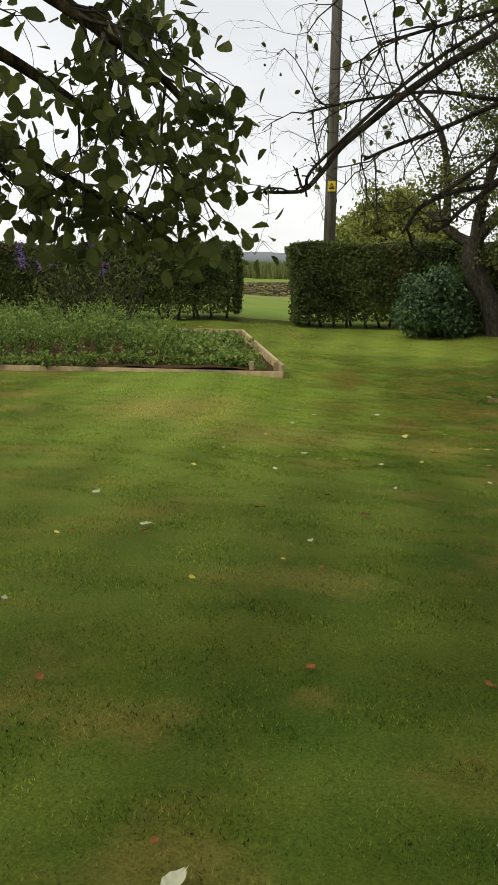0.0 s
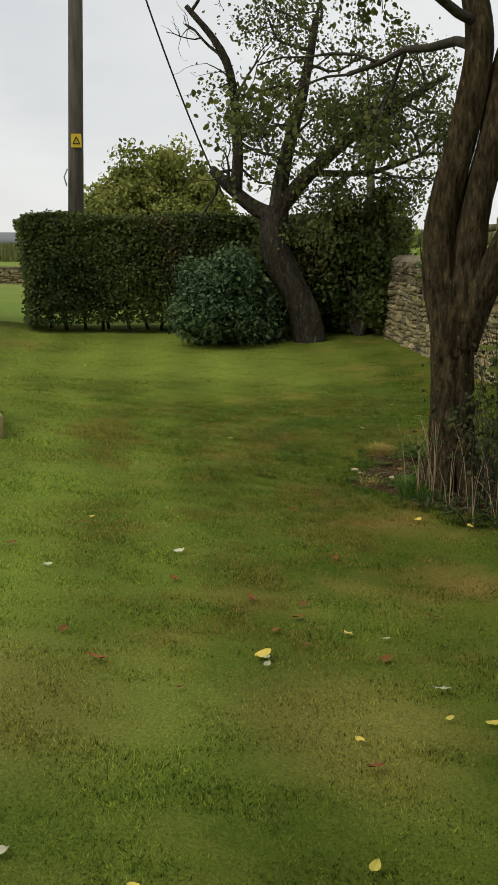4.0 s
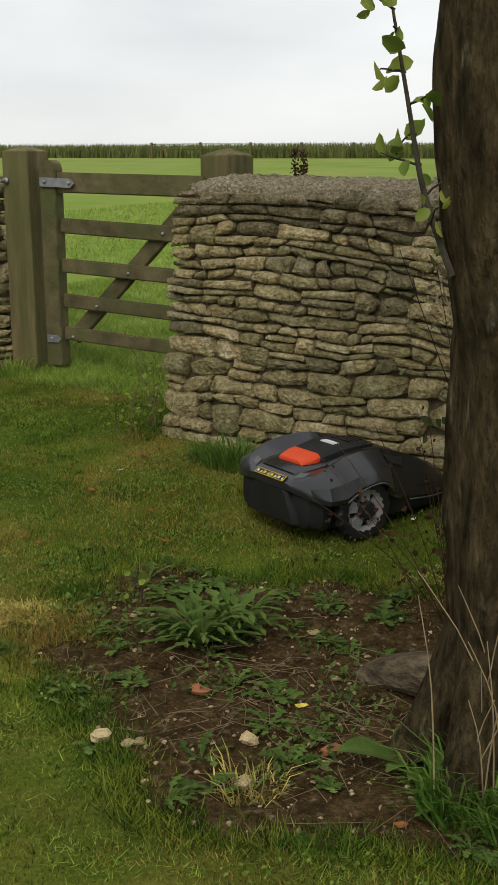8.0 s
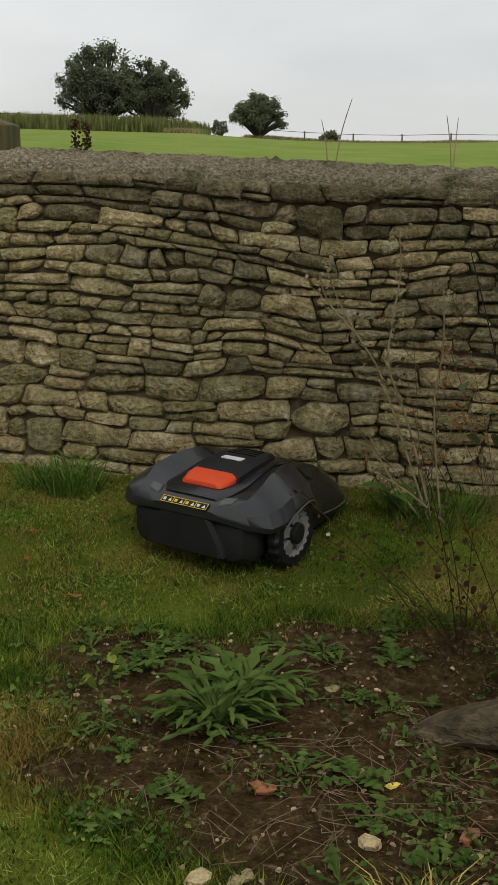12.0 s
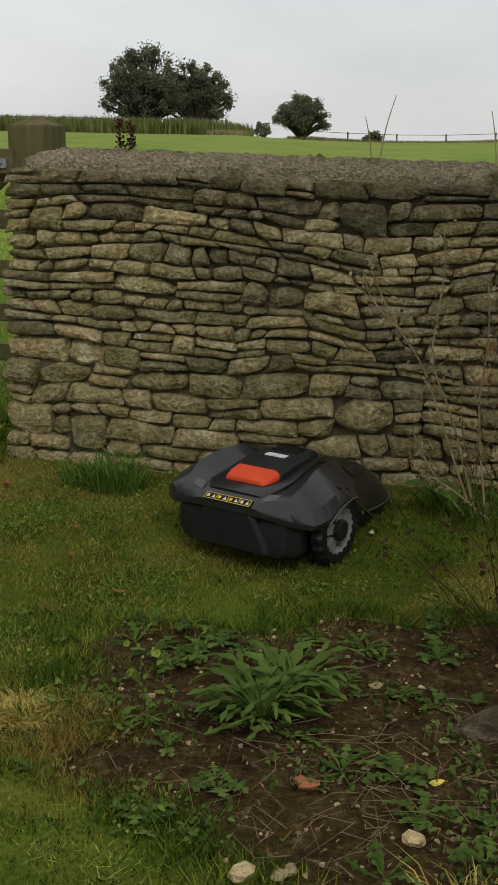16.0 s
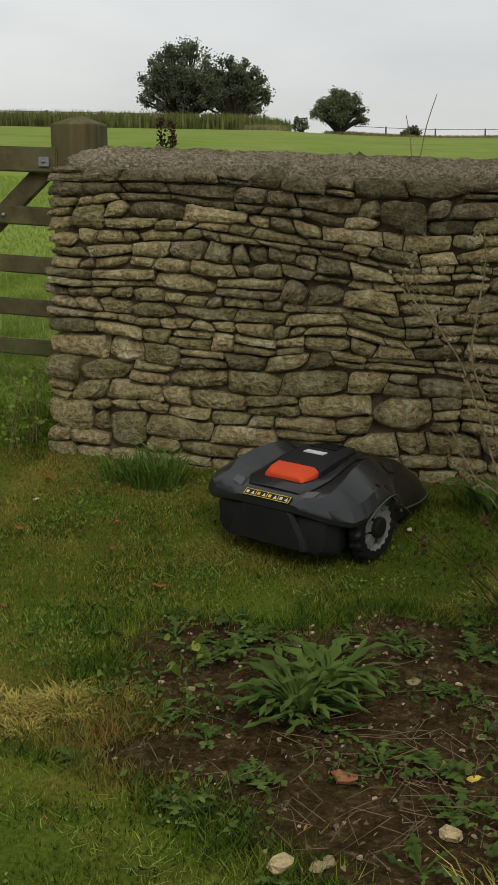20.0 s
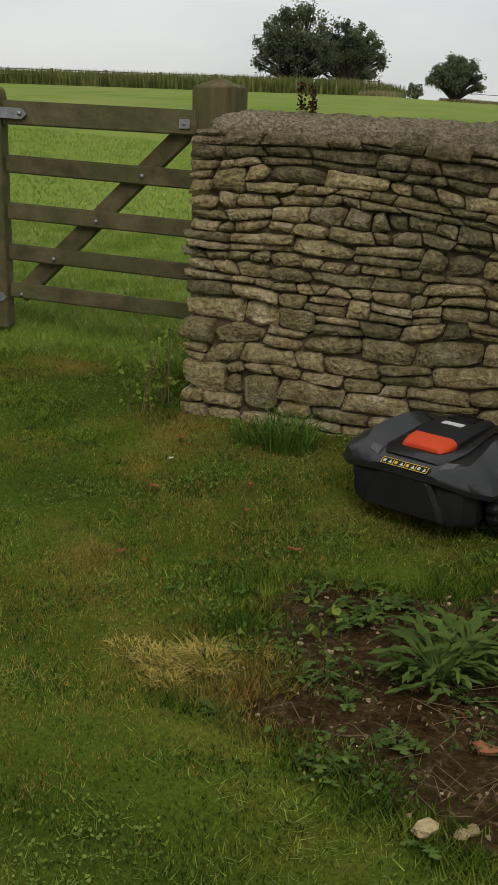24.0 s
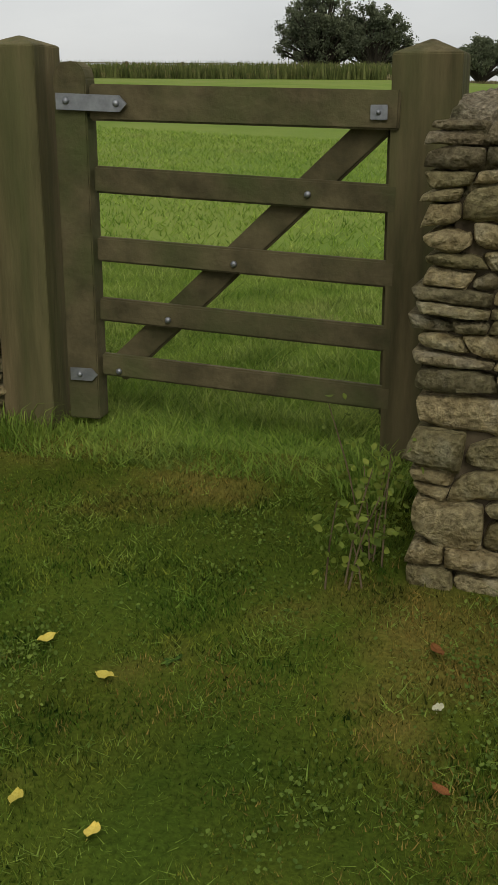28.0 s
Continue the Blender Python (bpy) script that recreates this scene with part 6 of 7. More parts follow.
# ---------------------------------------------------------------- plants on the ground
def rosette(name, label, category, x, y, r, n, material, seed, width=0.16, rise=0.55, group="", teeth=True, single=False):
    """Arching leaves from one crown."""
    t = thing(name, label, category, group, Matrix.Translation((x, y, gh(x, y) + (0.012 if soil_r(x, y) < 0.95 else 0.0))))
    rnd = random.Random(seed)
    acc = Acc()
    for k in range(n):
        a = rnd.uniform(0, 6.28)
        l = r * rnd.uniform(0.55, 1.1)
        up = rise * rnd.uniform(0.3, 1.2)
        w = l * width * rnd.uniform(0.7, 1.2)
        ca, sa = math.cos(a), math.sin(a)
        vs, m = [], 9
        bend = rnd.gauss(0, 0.45)
        for i in range(m + 1):
            f = i / m
            d, z = l * f, l * (up * f * 1.5 - up * f * f * 1.0) + 0.006
            ca, sa = math.cos(a + bend * f), math.sin(a + bend * f)
            ww = w * (math.sin(math.pi * min(1, 0.02 + 0.96 * f ** 1.5)) + 0.10 if teeth else math.sin(math.pi * min(1, 0.12 + f * 0.85))) * ((rnd.uniform(0.22, 0.5) if i % 2 else rnd.uniform(0.9, 1.5)) if teeth else 1.0)
            vs += [Vector((ca * d - sa * ww, sa * d + ca * ww, z)), Vector((ca * d, sa * d, z - ww * 0.25)), Vector((ca * d + sa * ww, sa * d - ca * ww, z))]
        fs = []
        for i in range(m):
            for j in range(2):
                q = i * 3 + j
                fs.append((q, q + 1, q + 4, q + 3))
        acc.add(vs, fs)
        if single:
            part("leaf", acc, material, t)
            acc = Acc()
    if not single:
        ob = part("foliage", acc, material, t)
        ob["kind"] = "stuff"
    return t


def tuft(name, label, x, y, r, h, n, material, seed, lean=0.8, w=0.0045):
    rng = np.random.default_rng(seed)
    a, q = rng.uniform(0, 6.28, n), np.sqrt(rng.random(n)) * r
    base = np.column_stack([x + q * np.cos(a), y + q * np.sin(a)])
    z = plan_h(base[:, 0], base[:, 1])
    hh = h * rng.uniform(0.3, 1.0, n)
    out = np.column_stack([np.cos(a + rng.normal(0, 1.0, n)), np.sin(a + rng.normal(0, 1.0, n))]) * (1.7 * hh * lean * rng.uniform(0.2, 1, n))[:, None]
    th = rng.uniform(0, 6.28, n)
    side = np.stack([np.cos(th), np.sin(th), 0 * th], 1) * (w / 2)
    p0 = np.column_stack([base, z])
    p1 = p0 + np.column_stack([out * 0.35, hh * 0.7])
    p2 = p0 + np.column_stack([out, hh * 0.85])
    v = np.stack([p0 - side, p0 + side, p1 + side * 0.8, p1 - side * 0.8, p2], 1).reshape(-1, 3)
    t = thing(name, label, "grass tuft", "grass tufts", Matrix.Translation((0, 0, 0)))
    ob = link("foliage", np_mesh("blades", v, [(0, 1, 2, 3), (3, 2, 4)], 5), material, t)
    ob["kind"] = "stuff"
    return t


rosette("weed", "large leafy dandelion-like weed on the bare soil", "weed", 1.21, -1.74, 0.175, 90, M_WEED, 3, 0.075, 1.1, single=True)
rosette("weed", "dense low green weed beside the big one", "weed", 1.27, -1.65, 0.15, 60, M_WEED, 4, 0.075, 1.25, single=True)
rosette("dock_plant", "broad-leaved green dock at the foot of the trunk", "weed", 1.93, -2.05, 0.17, 11, M_WEED, 5, 0.26, 0.7, teeth=False, single=True)
wr = random.Random(9)
for k in range(85):
    while True:
        x, y = wr.uniform(0.6, 2.6), wr.uniform(-2.4, -1.05)
        if 0.25 < float(soil_r(np.float64(x), np.float64(y))) < 1.05:
            break
    rosette("small_weed", "small green seedling weed on the soil", "weed", x, y, wr.uniform(0.03, 0.085), wr.randrange(6, 16), M_WEED, 50 + k, wr.uniform(0.10, 0.26), 0.6, "weeds on the soil")
for k in range(10):
    x, y = wr.uniform(-1.4, 2.2), wr.uniform(-2.9, -0.5)
    if float(soil_r(np.float64(x), np.float64(y))) < 1.05 or (0.65 < x < 1.5 and y > -1.3):
        continue
    rosette("lawn_weed", "flat broad-leaved weed in the lawn", "weed", x, y, wr.uniform(0.03, 0.055), wr.randrange(6, 11), M_SHADEGREEN, 150 + k, 0.22, 0.2, "weeds in the lawn", False)

tuft("grass_tuft", "green grass tuft at the wall's foot, shade in its colour", 0.50, -0.33, 0.10, 0.15, 260, M_SHADEGREEN, 1, 0.9, 0.0055)
tuft("grass_tuft", "green grass tuft at the wall's foot", 0.36, -0.30, 0.07, 0.10, 140, M_SHADEGREEN, 2, 0.9, 0.0055)
tuft("grass_tuft", "long green grass at the foot of the apple tree", 2.10, -2.15, 0.10, 0.16, 380, M_SHADEGREEN, 3, 0.8, 0.006)
tuft("grass_tuft", "long green grass at the foot of the apple tree", 2.24, -2.18, 0.09, 0.13, 260, M_SHADEGREEN, 4, 0.8, 0.006)
tuft("grass_tuft", "weedy grass along the wall's foot", 1.75, -0.36, 0.20, 0.13, 260, M_SHADEGREEN, 5, 0.9, 0.0055)
tuft("grass_tuft", "weedy grass along the wall's foot", 2.25, -0.36, 0.22, 0.16, 280, M_SHADEGREEN, 6, 0.9, 0.0055)
tuft("grass_tuft", "weedy grass along the wall's foot", 1.35, -0.32, 0.12, 0.07, 120, M_SHADEGREEN, 7, 0.9, 0.0055)
tuft("grass_tuft", "grass tuft at the hanging post", -1.34, 0.48, 0.12, 0.12, 220, M_TUFT, 8)
tuft("grass_tuft", "grass tuft at the slamming post", -0.16, 0.36, 0.10, 0.16, 220, M_TUFT, 9)
M_DRYG = mat("dry_grass", (0.30, 0.25, 0.055), (0.46, 0.39, 0.11), 20, 0.8, 0, 1, island=0.5, translucent=0.2)
for k, (x, y, r, n) in enumerate(((0.56, -1.83, 0.06, 520), (0.66, -1.78, 0.075, 760), (0.75, -1.72, 0.055, 480), (0.60, -1.90, 0.05, 300), (0.46, -1.80, 0.05, 240))):
    tuft("grass_tuft", "low mound of straw-yellow dry grass at the soil's edge", x, y, r, 0.026 - 0.002 * k, n, M_DRYG, 110 + k, 1.8, 0.0036)
tuft("grass_tuft", "dry grass tuft on the soil", 1.65, -2.28, 0.07, 0.07, 160, M_DRYG, 12, 1.0, 0.004)
tuft("grass_tuft", "patch of bleached dry lawn beside the mower", 1.78, -1.14, 0.24, 0.016, 2800, M_DRYG, 13, 2.0, 0.0026)


def stalks(name, label, x, y, n, h, spread, material, seed, leaves=0, leaf_mat=None, size=0.05, category="plant", z=None, low=0.25, jitter=0.03, thick=0.003):
    t = thing(name, label, category, m=Matrix.Translation((0, 0, 0)))
    rnd, tips = random.Random(seed), []
    for k in range(n):
        x0, y0 = x + rnd.gauss(0, 0.03), y + rnd.gauss(0, 0.02)
        z0 = gh(x0, y0) if z is None else z
        d = (rnd.gauss(0, spread), rnd.gauss(0, spread * 0.5))
        hh = h * rnd.uniform(0.6, 1.1)
        acc = Acc()
        limb(acc, [(x0, y0, z0 - 0.02), (x0 + d[0] * 0.4, y0 + d[1] * 0.4, z0 + hh * 0.5), (x0 + d[0], y0 + d[1], z0 + hh)], thick, thick * 0.4, 5, 0, 0, 4)
        part("stem", acc, material, t)
        for i in range(leaves):
            q = rnd.uniform(low, 1.0)
            tips.append(Vector((x0 + d[0] * q, y0 + d[1] * q, z0 + hh * q)))
    if tips:
        crown(t, "foliage", tips, 1, size, leaf_mat, seed, jitter, 0.3)["kind"] = "stuff"
    return t


M_DOCK = mat("dock_seed", (0.035, 0.018, 0.010), (0.075, 0.038, 0.02), 30, 0.9, 0)


M_TWIGL = mat("dry_twig", (0.12, 0.085, 0.047), (0.23, 0.17, 0.10), 12, 0.85, 0)


def soil_edge():
    rng = np.random.default_rng(77)
    n = 26000
    th = rng.uniform(0, 6.28, n)
    c = np.sin(5 * th + 1) * 0.5 + np.sin(11 * th + 2) * 0.3 + np.sin(23 * th) * 0.3
    f = 1.0 + rng.normal(-0.02, 0.055, n) - 0.05 * np.clip(c, 0, 1)
    s = 1 + 0.10 * np.sin(3 * th + 0.6) + 0.07 * np.sin(7 * th + 2) + 0.05 * np.sin(13 * th)
    xy = np.column_stack([1.95 + 1.32 * s * f * np.cos(th), -1.76 + 0.61 * s * f * np.sin(th)])
    me = blades("soil_edge_grass", xy, plan_h(xy[:, 0], xy[:, 1]) - 0.002, 0.034, 0.0045, rng, 1.3)
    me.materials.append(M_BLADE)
    tagged(link("soil_edge_grass", me), "ragged grass growing into the bare soil", "grass", kind="stuff")
    n = 5200
    th, f = rng.uniform(0, 6.28, n), np.sqrt(rng.random(n))
    xy = np.column_stack([1.95 + 1.25 * f * np.cos(th), -1.76 + 0.56 * f * np.sin(th)])
    k = np.array([noise.noise((x * 4.5, y * 4.5, 3.0)) for x, y in xy]) > 0.16
    xy = xy[k]
    pos = np.column_stack([xy, plan_h(xy[:, 0], xy[:, 1]) + 0.02 + 0.02 * rng.random(len(xy))])
    tagged(link("seedlings", leaf_mesh("seedlings", pos, 0.018, rng, 0.0, np.tile((0, 0, 1.0), (len(xy), 1)), 0.6, 0.6), M_WEED), "tiny weed seedlings covering the soil in patches", "weeds", kind="stuff")


soil_edge()


DRY = ((0.1, -2.45, 0.9, 0.45), (1.65, -1.12, 0.75, 0.14), (0.45, -1.15, 0.5, 0.12), (2.5, -2.75, 0.4, 0.2), (3.3, -2.35, 0.25, 0.15), (4.3, -3.6, 0.5, 0.3), (0.6, -1.8, 0.2, 0.12), (-0.35, -0.35, 0.3, 0.2))


def clover():
    """Clover and small broad leaves among the grass near the gate."""
    rng = np.random.default_rng(91)
    n = 95000
    xy = np.column_stack([rng.uniform(-2.0, 2.4, n), rng.uniform(-3.2, 0.5, n)])
    f = np.array([noise.noise((x * 1.7, y * 1.7, 5.0)) + 0.5 * noise.noise((x * 6, y * 6, 9.0)) for x, y in xy])
    keep = (f > -0.04 + 0.5 * rng.random(n) + 0.35 * ((xy[:, 0] > 0.9) & (xy[:, 1] > -1.4))) & (rng.random(n) < np.minimum(np.minimum(xy[:, 0] + 2.0, 2.4 - xy[:, 0]), np.minimum(xy[:, 1] + 3.2, 0.5 - xy[:, 1])) / 0.7) & (soil_r(xy[:, 0], xy[:, 1]) > 1.02) & ~((xy[:, 1] > -0.12) & (xy[:, 0] > -0.02))
    xy = xy[keep]
    pos = np.column_stack([xy, plan_h(xy[:, 0], xy[:, 1]) + 0.010 + 0.012 * rng.random(len(xy))])
    me = leaf_mesh("clover", pos, 0.0092, rng, 0.0, np.tile((0, 0, 1.0), (len(xy), 1)), 0.5, 0.85)
    tagged(link("clover", me, M_CLOVER), "patches of small clover leaves in the lawn", "clover", kind="stuff")
    n = 300000
    xy = np.column_stack([rng.uniform(-1.7, 5.2, n), rng.uniform(-4.6, 0.2, n)])
    f = np.array([noise.noise((x * 1.1, y * 1.5, 25.0)) + 0.5 * noise.noise((x * 4, y * 4, 29.0)) + 0.4 * noise.noise((x * 14, y * 14, 2.0)) + sum(0.5 * math.exp(-((x - a) / r) ** 2 - ((y - b) / q) ** 2) for a, b, r, q in DRY) for x, y in xy])
    keep = (f > -0.06 + 0.36 * rng.random(n) + 0.25 * np.clip(xy[:, 0] - 3.0, 0, 1)) & (rng.random(n) < np.minimum(5.2 - xy[:, 0], xy[:, 1] + 4.6) / 0.6) & (soil_r(xy[:, 0], xy[:, 1]) > 1.02) & ~((xy[:, 1] > -0.12) & (xy[:, 0] > -0.02))
    xy = xy[keep]
    me = blades("dry_moss_patches", xy, plan_h(xy[:, 0], xy[:, 1]), 0.014, 0.0034, rng, 0.9)
    me.materials.append(M_GOLD)
    tagged(link("dry_moss_patches", me), "golden-brown dry patches in the mown lawn", "grass", kind="stuff")
    n = 52000
    c = np.column_stack([rng.uniform(-1.7, 2.6, 1500), rng.uniform(-3.4, 0.55, 1500)])
    xy = c[rng.integers(0, 1500, n)] + rng.normal(0, 0.030, (n, 2))
    xy = xy[(soil_r(xy[:, 0], xy[:, 1]) > 1.02) & ~((xy[:, 1] > -0.12) & (xy[:, 0] > -0.02))]
    me = blades("lawn_tussocks", xy, plan_h(xy[:, 0], xy[:, 1]) - 0.002, 0.015, 0.0036, rng, 3.2)
    me.materials.append(M_TUFT)
    tagged(link("lawn_tussocks", me), "coarser longer grass tussocks in the lawn", "grass", kind="stuff")


M_GOLD = mat("golden_dry_grass", (0.21, 0.155, 0.036), (0.37, 0.285, 0.075), 6, 0.8, 0, 1, island=0.5, translucent=0.3, spec=0.05)
M_CLOVER = mat("clover_leaf", (0.10, 0.165, 0.028), (0.20, 0.275, 0.055), 4, 0.7, 0, 1, island=0.35, translucent=0.35, spec=0.05)
clover()
stalks("sapling", "young sapling with yellow-green leaves at the wall's end", -0.10, -0.02, 5, 0.38, 0.05, M_TWIGL, 4, 30, M_LEAFY, 0.022)
stalks("sapling", "low leafy sapling by the slamming post", -0.14, -0.16, 4, 0.26, 0.06, M_TWIGL, 5, 26, M_LEAFY, 0.022)
M_DULLSTEM = mat("dull_straw_stem", (0.20, 0.155, 0.08), (0.34, 0.27, 0.15), 14, 0.85, 0)


def leaning_weed():
    t = thing("dead_weed", "tall dead straw-brown weed stalks leaning across the wall", "weed", m=Matrix.Translation((0, 0, 0)))
    z0, rnd, tips = gh(1.74, -0.4), random.Random(61), []
    for pts in ([(1.74, -0.42, z0), (1.62, -0.38, 0.356), (1.555, -0.36, 0.526), (1.476, -0.35, 0.646), (1.406, -0.34, 0.765), (1.36, -0.33, 0.88)],
                [(1.476, -0.35, 0.646), (1.42, -0.34, 0.70), (1.37, -0.33, 0.76), (1.345, -0.33, 0.84)],
                [(1.75, -0.41, z0), (1.66, -0.38, 0.35), (1.585, -0.36, 0.546), (1.592, -0.34, 0.696), (1.61, -0.32, 0.85), (1.60, -0.31, 0.97)],
                [(1.78, -0.42, z0), (1.74, -0.38, 0.4), (1.76, -0.35, 0.62), (1.75, -0.33, 0.80)],
                [(1.72, -0.44, z0), (1.60, -0.46, 0.20), (1.53, -0.45, 0.33)], [(1.80, -0.46, z0), (1.66, -0.5, 0.16), (1.55, -0.5, 0.22)]):
        acc = Acc()
        path = limb(acc, pts, 0.0042, 0.0022, 5, 0, 0, 5)
        part("stem", acc, M_DULLSTEM, t)
        tips += [p + Vector((rnd.gauss(0, 0.012), 0, rnd.gauss(0, 0.012))) for p in path[4:] for _ in range(3)]
    ob = crown(t, "foliage", tips, 1, 0.018, M_DULLSTEM, 62, 0.012, 0.6, "shrivelled brown leaf scraps")
    ob["kind"] = "stuff"


leaning_weed()
wk = random.Random(17)
for x, y in ((2.42, -2.12), (2.55, -2.02), (2.66, -2.18), (2.80, -2.05), (2.92, -2.2), (2.5, -2.26), (3.05, -2.08)):
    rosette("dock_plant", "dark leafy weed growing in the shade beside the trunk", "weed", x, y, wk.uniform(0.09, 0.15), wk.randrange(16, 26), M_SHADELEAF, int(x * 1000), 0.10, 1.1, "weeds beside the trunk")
rosette("dock_plant", "broad dark dock leaves at the foot of the wall", "weed", 1.66, -0.40, 0.16, 8, M_SHADEGREEN, 35, 0.24, 1.3, teeth=False, single=True)
stalks("dead_stalk", "dry brown weed stalks leaning on the stone wall", 1.95, -0.36, 9, 0.8, 0.24, M_TWIGL, 6, 14, M_DEADLEAF, 0.016, thick=0.002)
stalks("dead_stalk", "dry brown weed stalks leaning on the stone wall", 1.72, -0.38, 6, 0.75, 0.26, M_TWIGL, 7, 12, M_DEADLEAF, 0.016, thick=0.002)
stalks("dock_stalk", "dark brown dead dock seed stalk behind the wall", 0.31, 0.72, 5, 1.16, 0.03, M_TWIG, 8, 300, M_DOCK, 0.016, low=0.7, jitter=0.008)
stalks("thorn_shoot", "thin bare brown shoots on the soil's edge", 1.78, -1.35, 7, 0.5, 0.2, M_DOCK, 9, 16, M_DOCK, 0.016, jitter=0.01, thick=0.002)
stalks("thorn_shoot", "thin bare brown shoots beside the trunk", 1.92, -1.62, 6, 0.7, 0.14, M_DOCK, 10, 16, M_DOCK, 0.018, jitter=0.01, thick=0.002)
stalks("weed_shoot", "small pale-leaved shoot on the soil", 0.93, -1.62, 2, 0.16, 0.03, M_TWIG, 11, 6, M_LEAFY, 0.04)
stalks("wall_grass", "thin dry grass stalks rooted on the wall's cap", 1.38, 0.3, 2, 0.25, 0.10, M_STRAWSTEM, 12, 0, None, 0.05, "grass", 1.19)
stalks("wall_grass", "thin dry grass stalks rooted on the wall's cap", 1.80, 0.3, 2, 0.28, 0.04, M_STRAWSTEM, 13, 0, None, 0.05, "grass", 1.17)


# ---------------------------------------------------------------- stones, twigs and fallen leaves
def pebble_mesh(seed):
    bm = bmesh.new()
    bmesh.ops.create_cube(bm, size=1.5)
    bmesh.ops.bevel(bm, geom=list(bm.edges), offset=0.36, segments=1, affect="EDGES")
    rnd = random.Random(seed)
    for v in bm.verts:
        v.co = Vector((v.co.x * rnd.uniform(0.5, 1.25), v.co.y * rnd.uniform(0.5, 1.25), v.co.z * rnd.uniform(0.35, 0.8)))
    me = bpy.data.meshes.new("stone")
    bm.to_mesh(me)
    bm.free()
    me.materials.append(M_PEBBLE)
    return me


PEB = [pebble_mesh(s) for s in range(6)]
BIG = ((1.555, -2.10, 0.030), (1.24, -2.25, 0.036), (1.33, -2.22, 0.017), (1.64, -2.27, 0.03), (0.935, -1.675, 0.014), (1.31, -2.24, 0.02), (1.76, -2.12, 0.02), (0.86, -1.66, 0.012), (1.46, -1.55, 0.02), (2.0, -1.5, 0.02), (1.9, -1.35, 0.018), (1.62, -1.75, 0.016))
for k, (x, y, s) in enumerate(BIG):
    ob = new("pale_stone", PEB[k % 6])
    ob.matrix_world = pose(x, y, gh(x, y) + 0.012 + s * 0.25, 0, 0, k * 47) @ Matrix.Diagonal((s * 0.95, s * 0.8, s * 0.9, 1))
    tagged(ob, "pale angular limestone lying on the soil", "stone", "stones on the soil")
for k, (x, y) in enumerate(((1.33, -1.95), (1.75, -2.05))):
    ob = new("brick_fragment", PEB[(k + 3) % 6].copy())
    ob.data.materials[0] = M_BRICK
    ob.matrix_world = pose(x, y, gh(x, y) + 0.018, 0, 0, k * 60) @ Matrix.Diagonal((0.035, 0.025, 0.025, 1))
    tagged(ob, "orange-red broken brick piece on the soil", "brick", "stones on the soil")
acc, rp = Acc(), random.Random(31)
acc_v = [tuple(v.co) for v in PEB[0].vertices]
acc_f = [tuple(p.vertices) for p in PEB[0].polygons]
for k in range(560):
    while True:
        x, y = rp.uniform(0.5, 3.2), rp.uniform(-2.5, -1.0)
        if float(soil_r(np.float64(x), np.float64(y))) < 0.97:
            break
    s = rp.uniform(0.002, 0.008)
    m = pose(x, y, gh(x, y) + 0.014 + 0.016 * noise.noise((x * 9, y * 9, 1)), 0, 0, rp.uniform(0, 360)) @ Matrix.Diagonal((s * rp.uniform(0.8, 1.6), s, s, 1))
    acc.add([m @ Vector(v) for v in acc_v], acc_f)
tagged(part("gravel", acc, M_GRAVEL), "small pale stones scattered over the soil", "gravel", kind="stuff")
acc = Acc()
for k in range(240):
    while True:
        x, y = rp.gauss(1.68, 0.38), rp.gauss(-1.95, 0.22)
        if float(soil_r(np.float64(x), np.float64(y))) < 0.95:
            break
    a, l = rp.uniform(0, 6.28), rp.uniform(0.04, 0.18)
    z = gh(x, y) + 0.024
    b = rp.gauss(0, 1.0)
    acc.tube([(x, y, z), (x + 0.5 * l * math.cos(a), y + 0.5 * l * math.sin(a), z + rp.uniform(0.0, 0.03)), (x + l * math.cos(a + b), y + l * math.sin(a + b), z + rp.uniform(-0.008, 0.015))], [0.0012, 0.0010, 0.0005], 4)
tagged(part("dry_twigs", acc, M_TWIGL), "dry grass stems and twigs littering the soil", "twigs", kind="stuff")


rl = np.random.default_rng(64)
th, rr = rl.uniform(0, 6.28, 2200), np.sqrt(rl.random(2200))
lx, ly = 1.95 + 1.25 * rr * np.cos(th), -1.76 + 0.56 * rr * np.sin(th)
lp = np.column_stack([lx, ly, plan_h(lx, ly) + 0.018 + 0.012 * rl.random(2200)])
M_LITTER = mat("leaf_litter", (0.06, 0.038, 0.018), (0.24, 0.17, 0.085), 30, 0.9, 0, 1, island=0.5)
tagged(link("leaf_litter", leaf_mesh("leaf_litter", lp, 0.013, rl, 0.0, np.tile((0, 0, 1.0), (2200, 1)), 0.9, 0.4), M_LITTER), "crumbled brown leaf litter on the soil", "leaf litter", kind="stuff")


def root_log():
    t = thing("root_stub", "grey weathered root stub beside the trunk", "root", m=Matrix.Translation((0, 0, 0)))
    a = Acc()
    limb(a, [(1.98, -1.78, gh(1.98, -1.78) + 0.10), (1.84, -1.74, gh(1.84, -1.74) + 0.07), (1.73, -1.71, gh(1.73, -1.71) + 0.035), (1.64, -1.69, gh(1.64, -1.69) - 0.02)], 0.066, 0.022, 16, 0.38, 5, 7)
    part("wood", a, M_ROOT, t)


root_log()


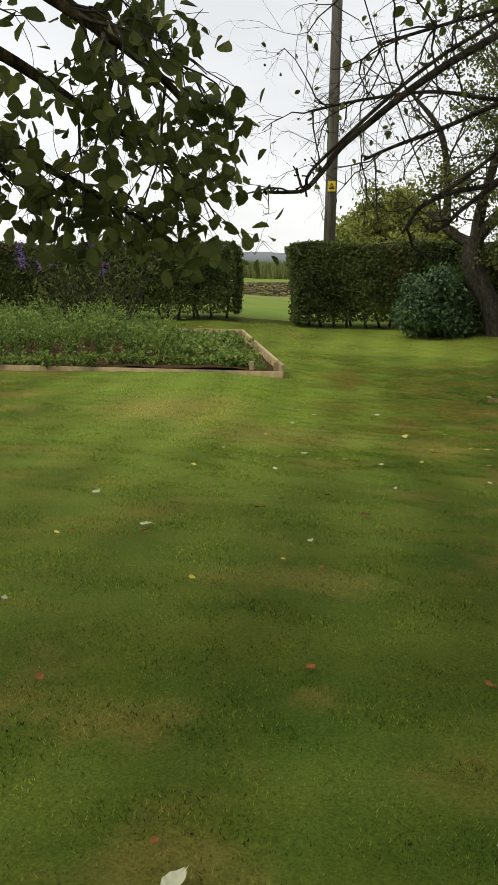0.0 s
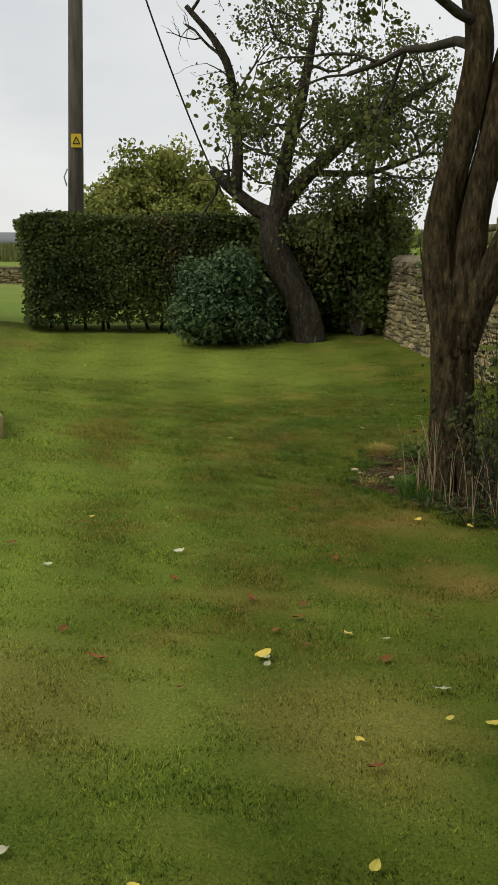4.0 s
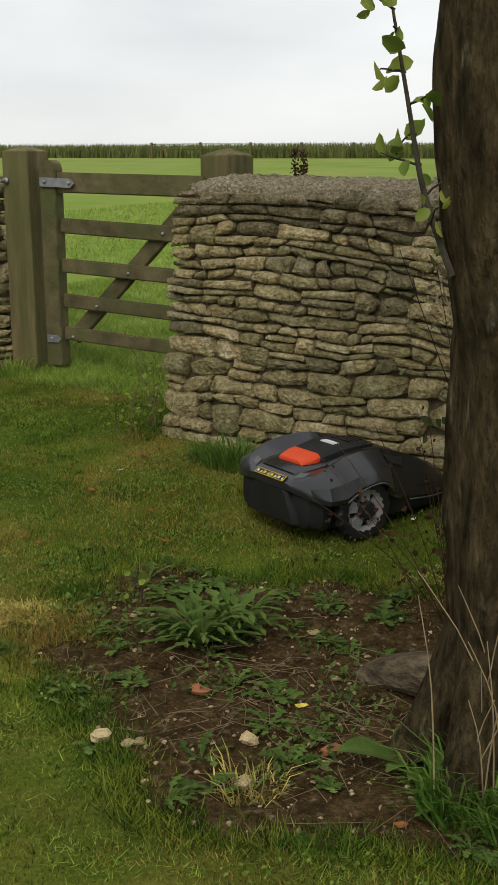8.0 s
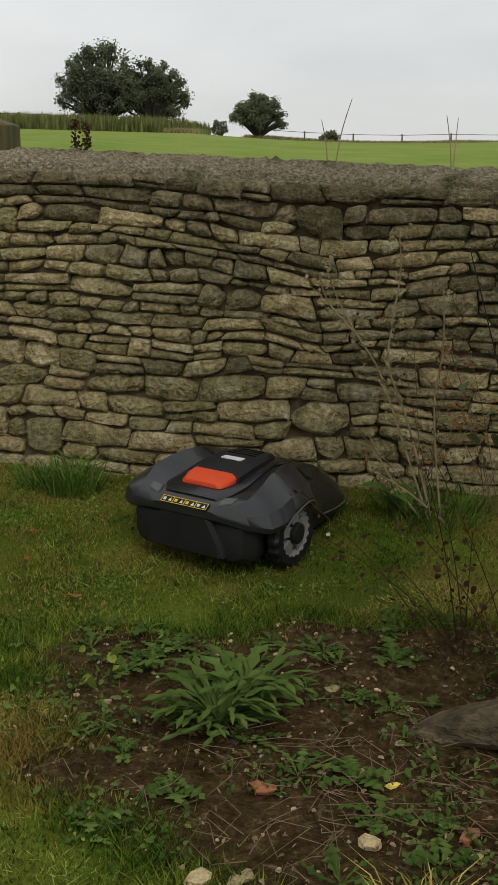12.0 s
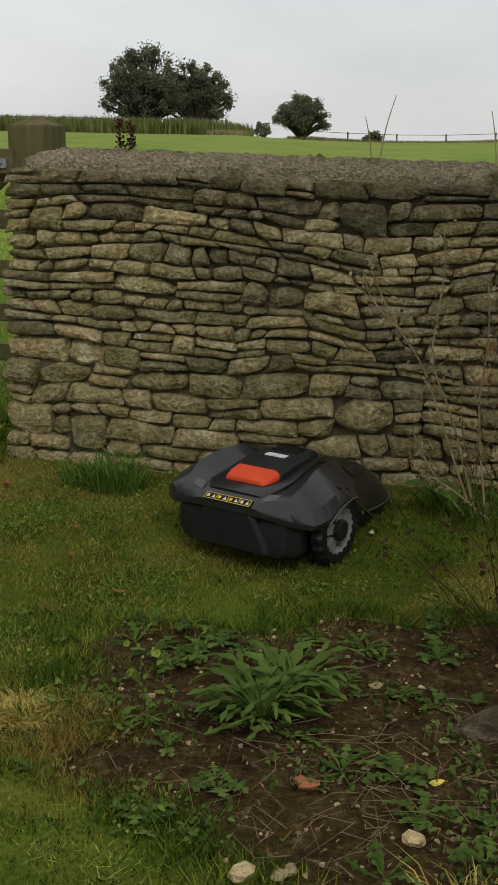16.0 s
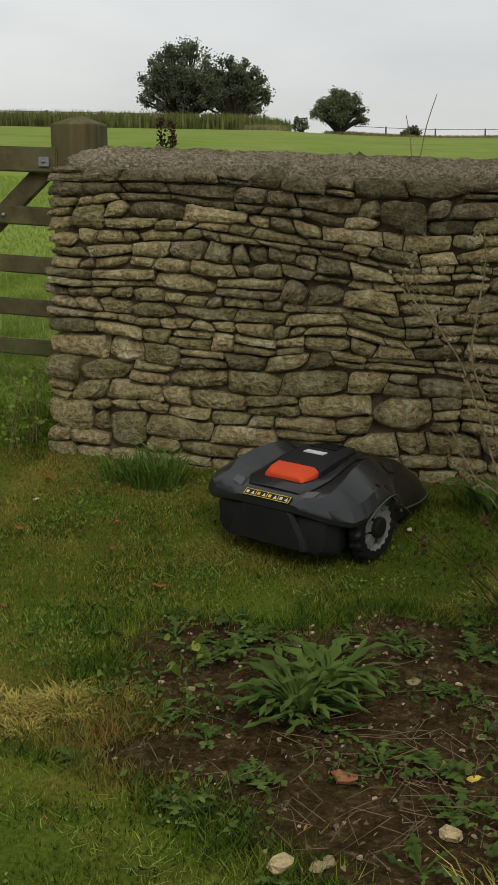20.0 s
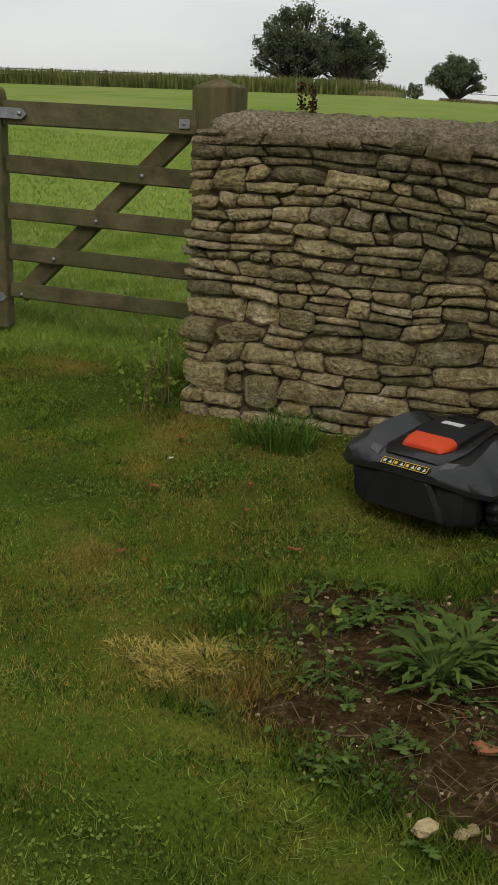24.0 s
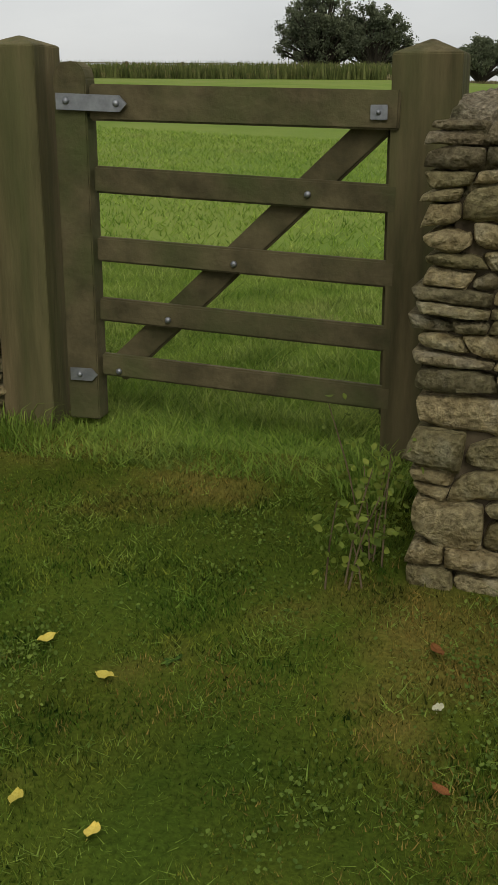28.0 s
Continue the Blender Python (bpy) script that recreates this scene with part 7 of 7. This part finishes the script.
def fallen_mesh(seed, material):
    rnd = random.Random(seed)
    acc = Acc()
    n, vs = 6, []
    for i in range(n + 1):
        f = i / n
        w = 0.30 * math.sin(math.pi * min(1, 0.06 + f * 0.92)) ** 0.8
        curl = 0.18 * (f - 0.5) ** 2 * rnd.uniform(0.4, 2.4)
        vs += [Vector((f - 0.5, -w, curl + 0.12 * rnd.random())), Vector((f - 0.5, 0, curl)), Vector((f - 0.5, w, curl + 0.12 * rnd.random()))]
    acc.add(vs, [(i * 3 + j, i * 3 + j + 3, i * 3 + j + 4, i * 3 + j + 1) for i in range(n) for j in range(2)])
    acc.tube([(0.5, 0, 0.03), (0.72, 0.03, 0.06)], [0.012, 0.008], 4)
    me = acc.mesh("fallen_leaf")
    me.materials.append(material)
    return me


FALL = {k: [fallen_mesh(i + s, m) for i in range(3)] for k, m, s in (("yellow", M_YLEAF, 0), ("brown", M_DEADLEAF, 10), ("pale", M_PLEAF, 20))}


def fallen(x, y, s, kind, yaw):
    ob = new("fallen_leaf", FALL[kind][int(abs(x * 97 + y * 31)) % 3])
    ob.matrix_world = pose(x, y, gh(x, y) + 0.02, 8, -6, yaw) @ Matrix.Diagonal((s, s, s, 1))
    tagged(ob, {"yellow": "yellow fallen leaf on the lawn", "brown": "curled brown fallen leaf on the lawn", "pale": "pale dry fallen leaf on the lawn"}[kind], "leaf", "fallen leaves on the lawn")


KNOWN = ((6.18, -4.67, "yellow"), (6.31, -4.23, "pale"), (6.14, -3.91, "yellow"), (5.46, -4.79, "pale"), (2.59, -4.18, "brown"), (4.71, -3.79, "pale"), (5.9, -5.36, "pale"),
         (4.78, -3.81, "pale"), (4.51, -3.42, "yellow"), (4.60, -3.30, "pale"), (4.42, -3.68, "brown"), (5.42, -3.26, "yellow"), (3.45, -3.12, "brown"),
         (-0.065, -1.73, "yellow"), (-0.354, -1.13, "yellow"), (-0.52, -0.69, "yellow"), (-0.70, -0.59, "yellow"), (0.12, -0.41, "brown"), (0.73, -1.18, "brown"), (0.15, -0.62, "pale"))
lf = random.Random(55)
for i, (x, y, k) in enumerate(KNOWN):
    fallen(x, y, 0.046 if k != "pale" else 0.040, k, i * 71)
for i in range(80):
    x = lf.uniform(2.3, 12.3)
    y = lf.uniform(-6.3 if x > 6 else -5.2, -3.0 if x < 7 else -3.6)
    fallen(x, y, lf.uniform(0.03, 0.075), lf.choice(("pale", "pale", "brown", "yellow", "brown")), lf.uniform(0, 360))
for i in range(26):
    fallen(lf.uniform(-1.3, 2.3), lf.uniform(-2.9, -0.6), lf.uniform(0.025, 0.045), lf.choice(("brown", "brown", "pale", "yellow")), lf.uniform(0, 360))
for x, y, k in ((2.42, -2.28, "yellow"), (2.78, -2.42, "yellow"), (3.02, -2.22, "yellow"), (2.62, -2.05, "pale")):
    fallen(x, y, 0.055, k, x * 300)
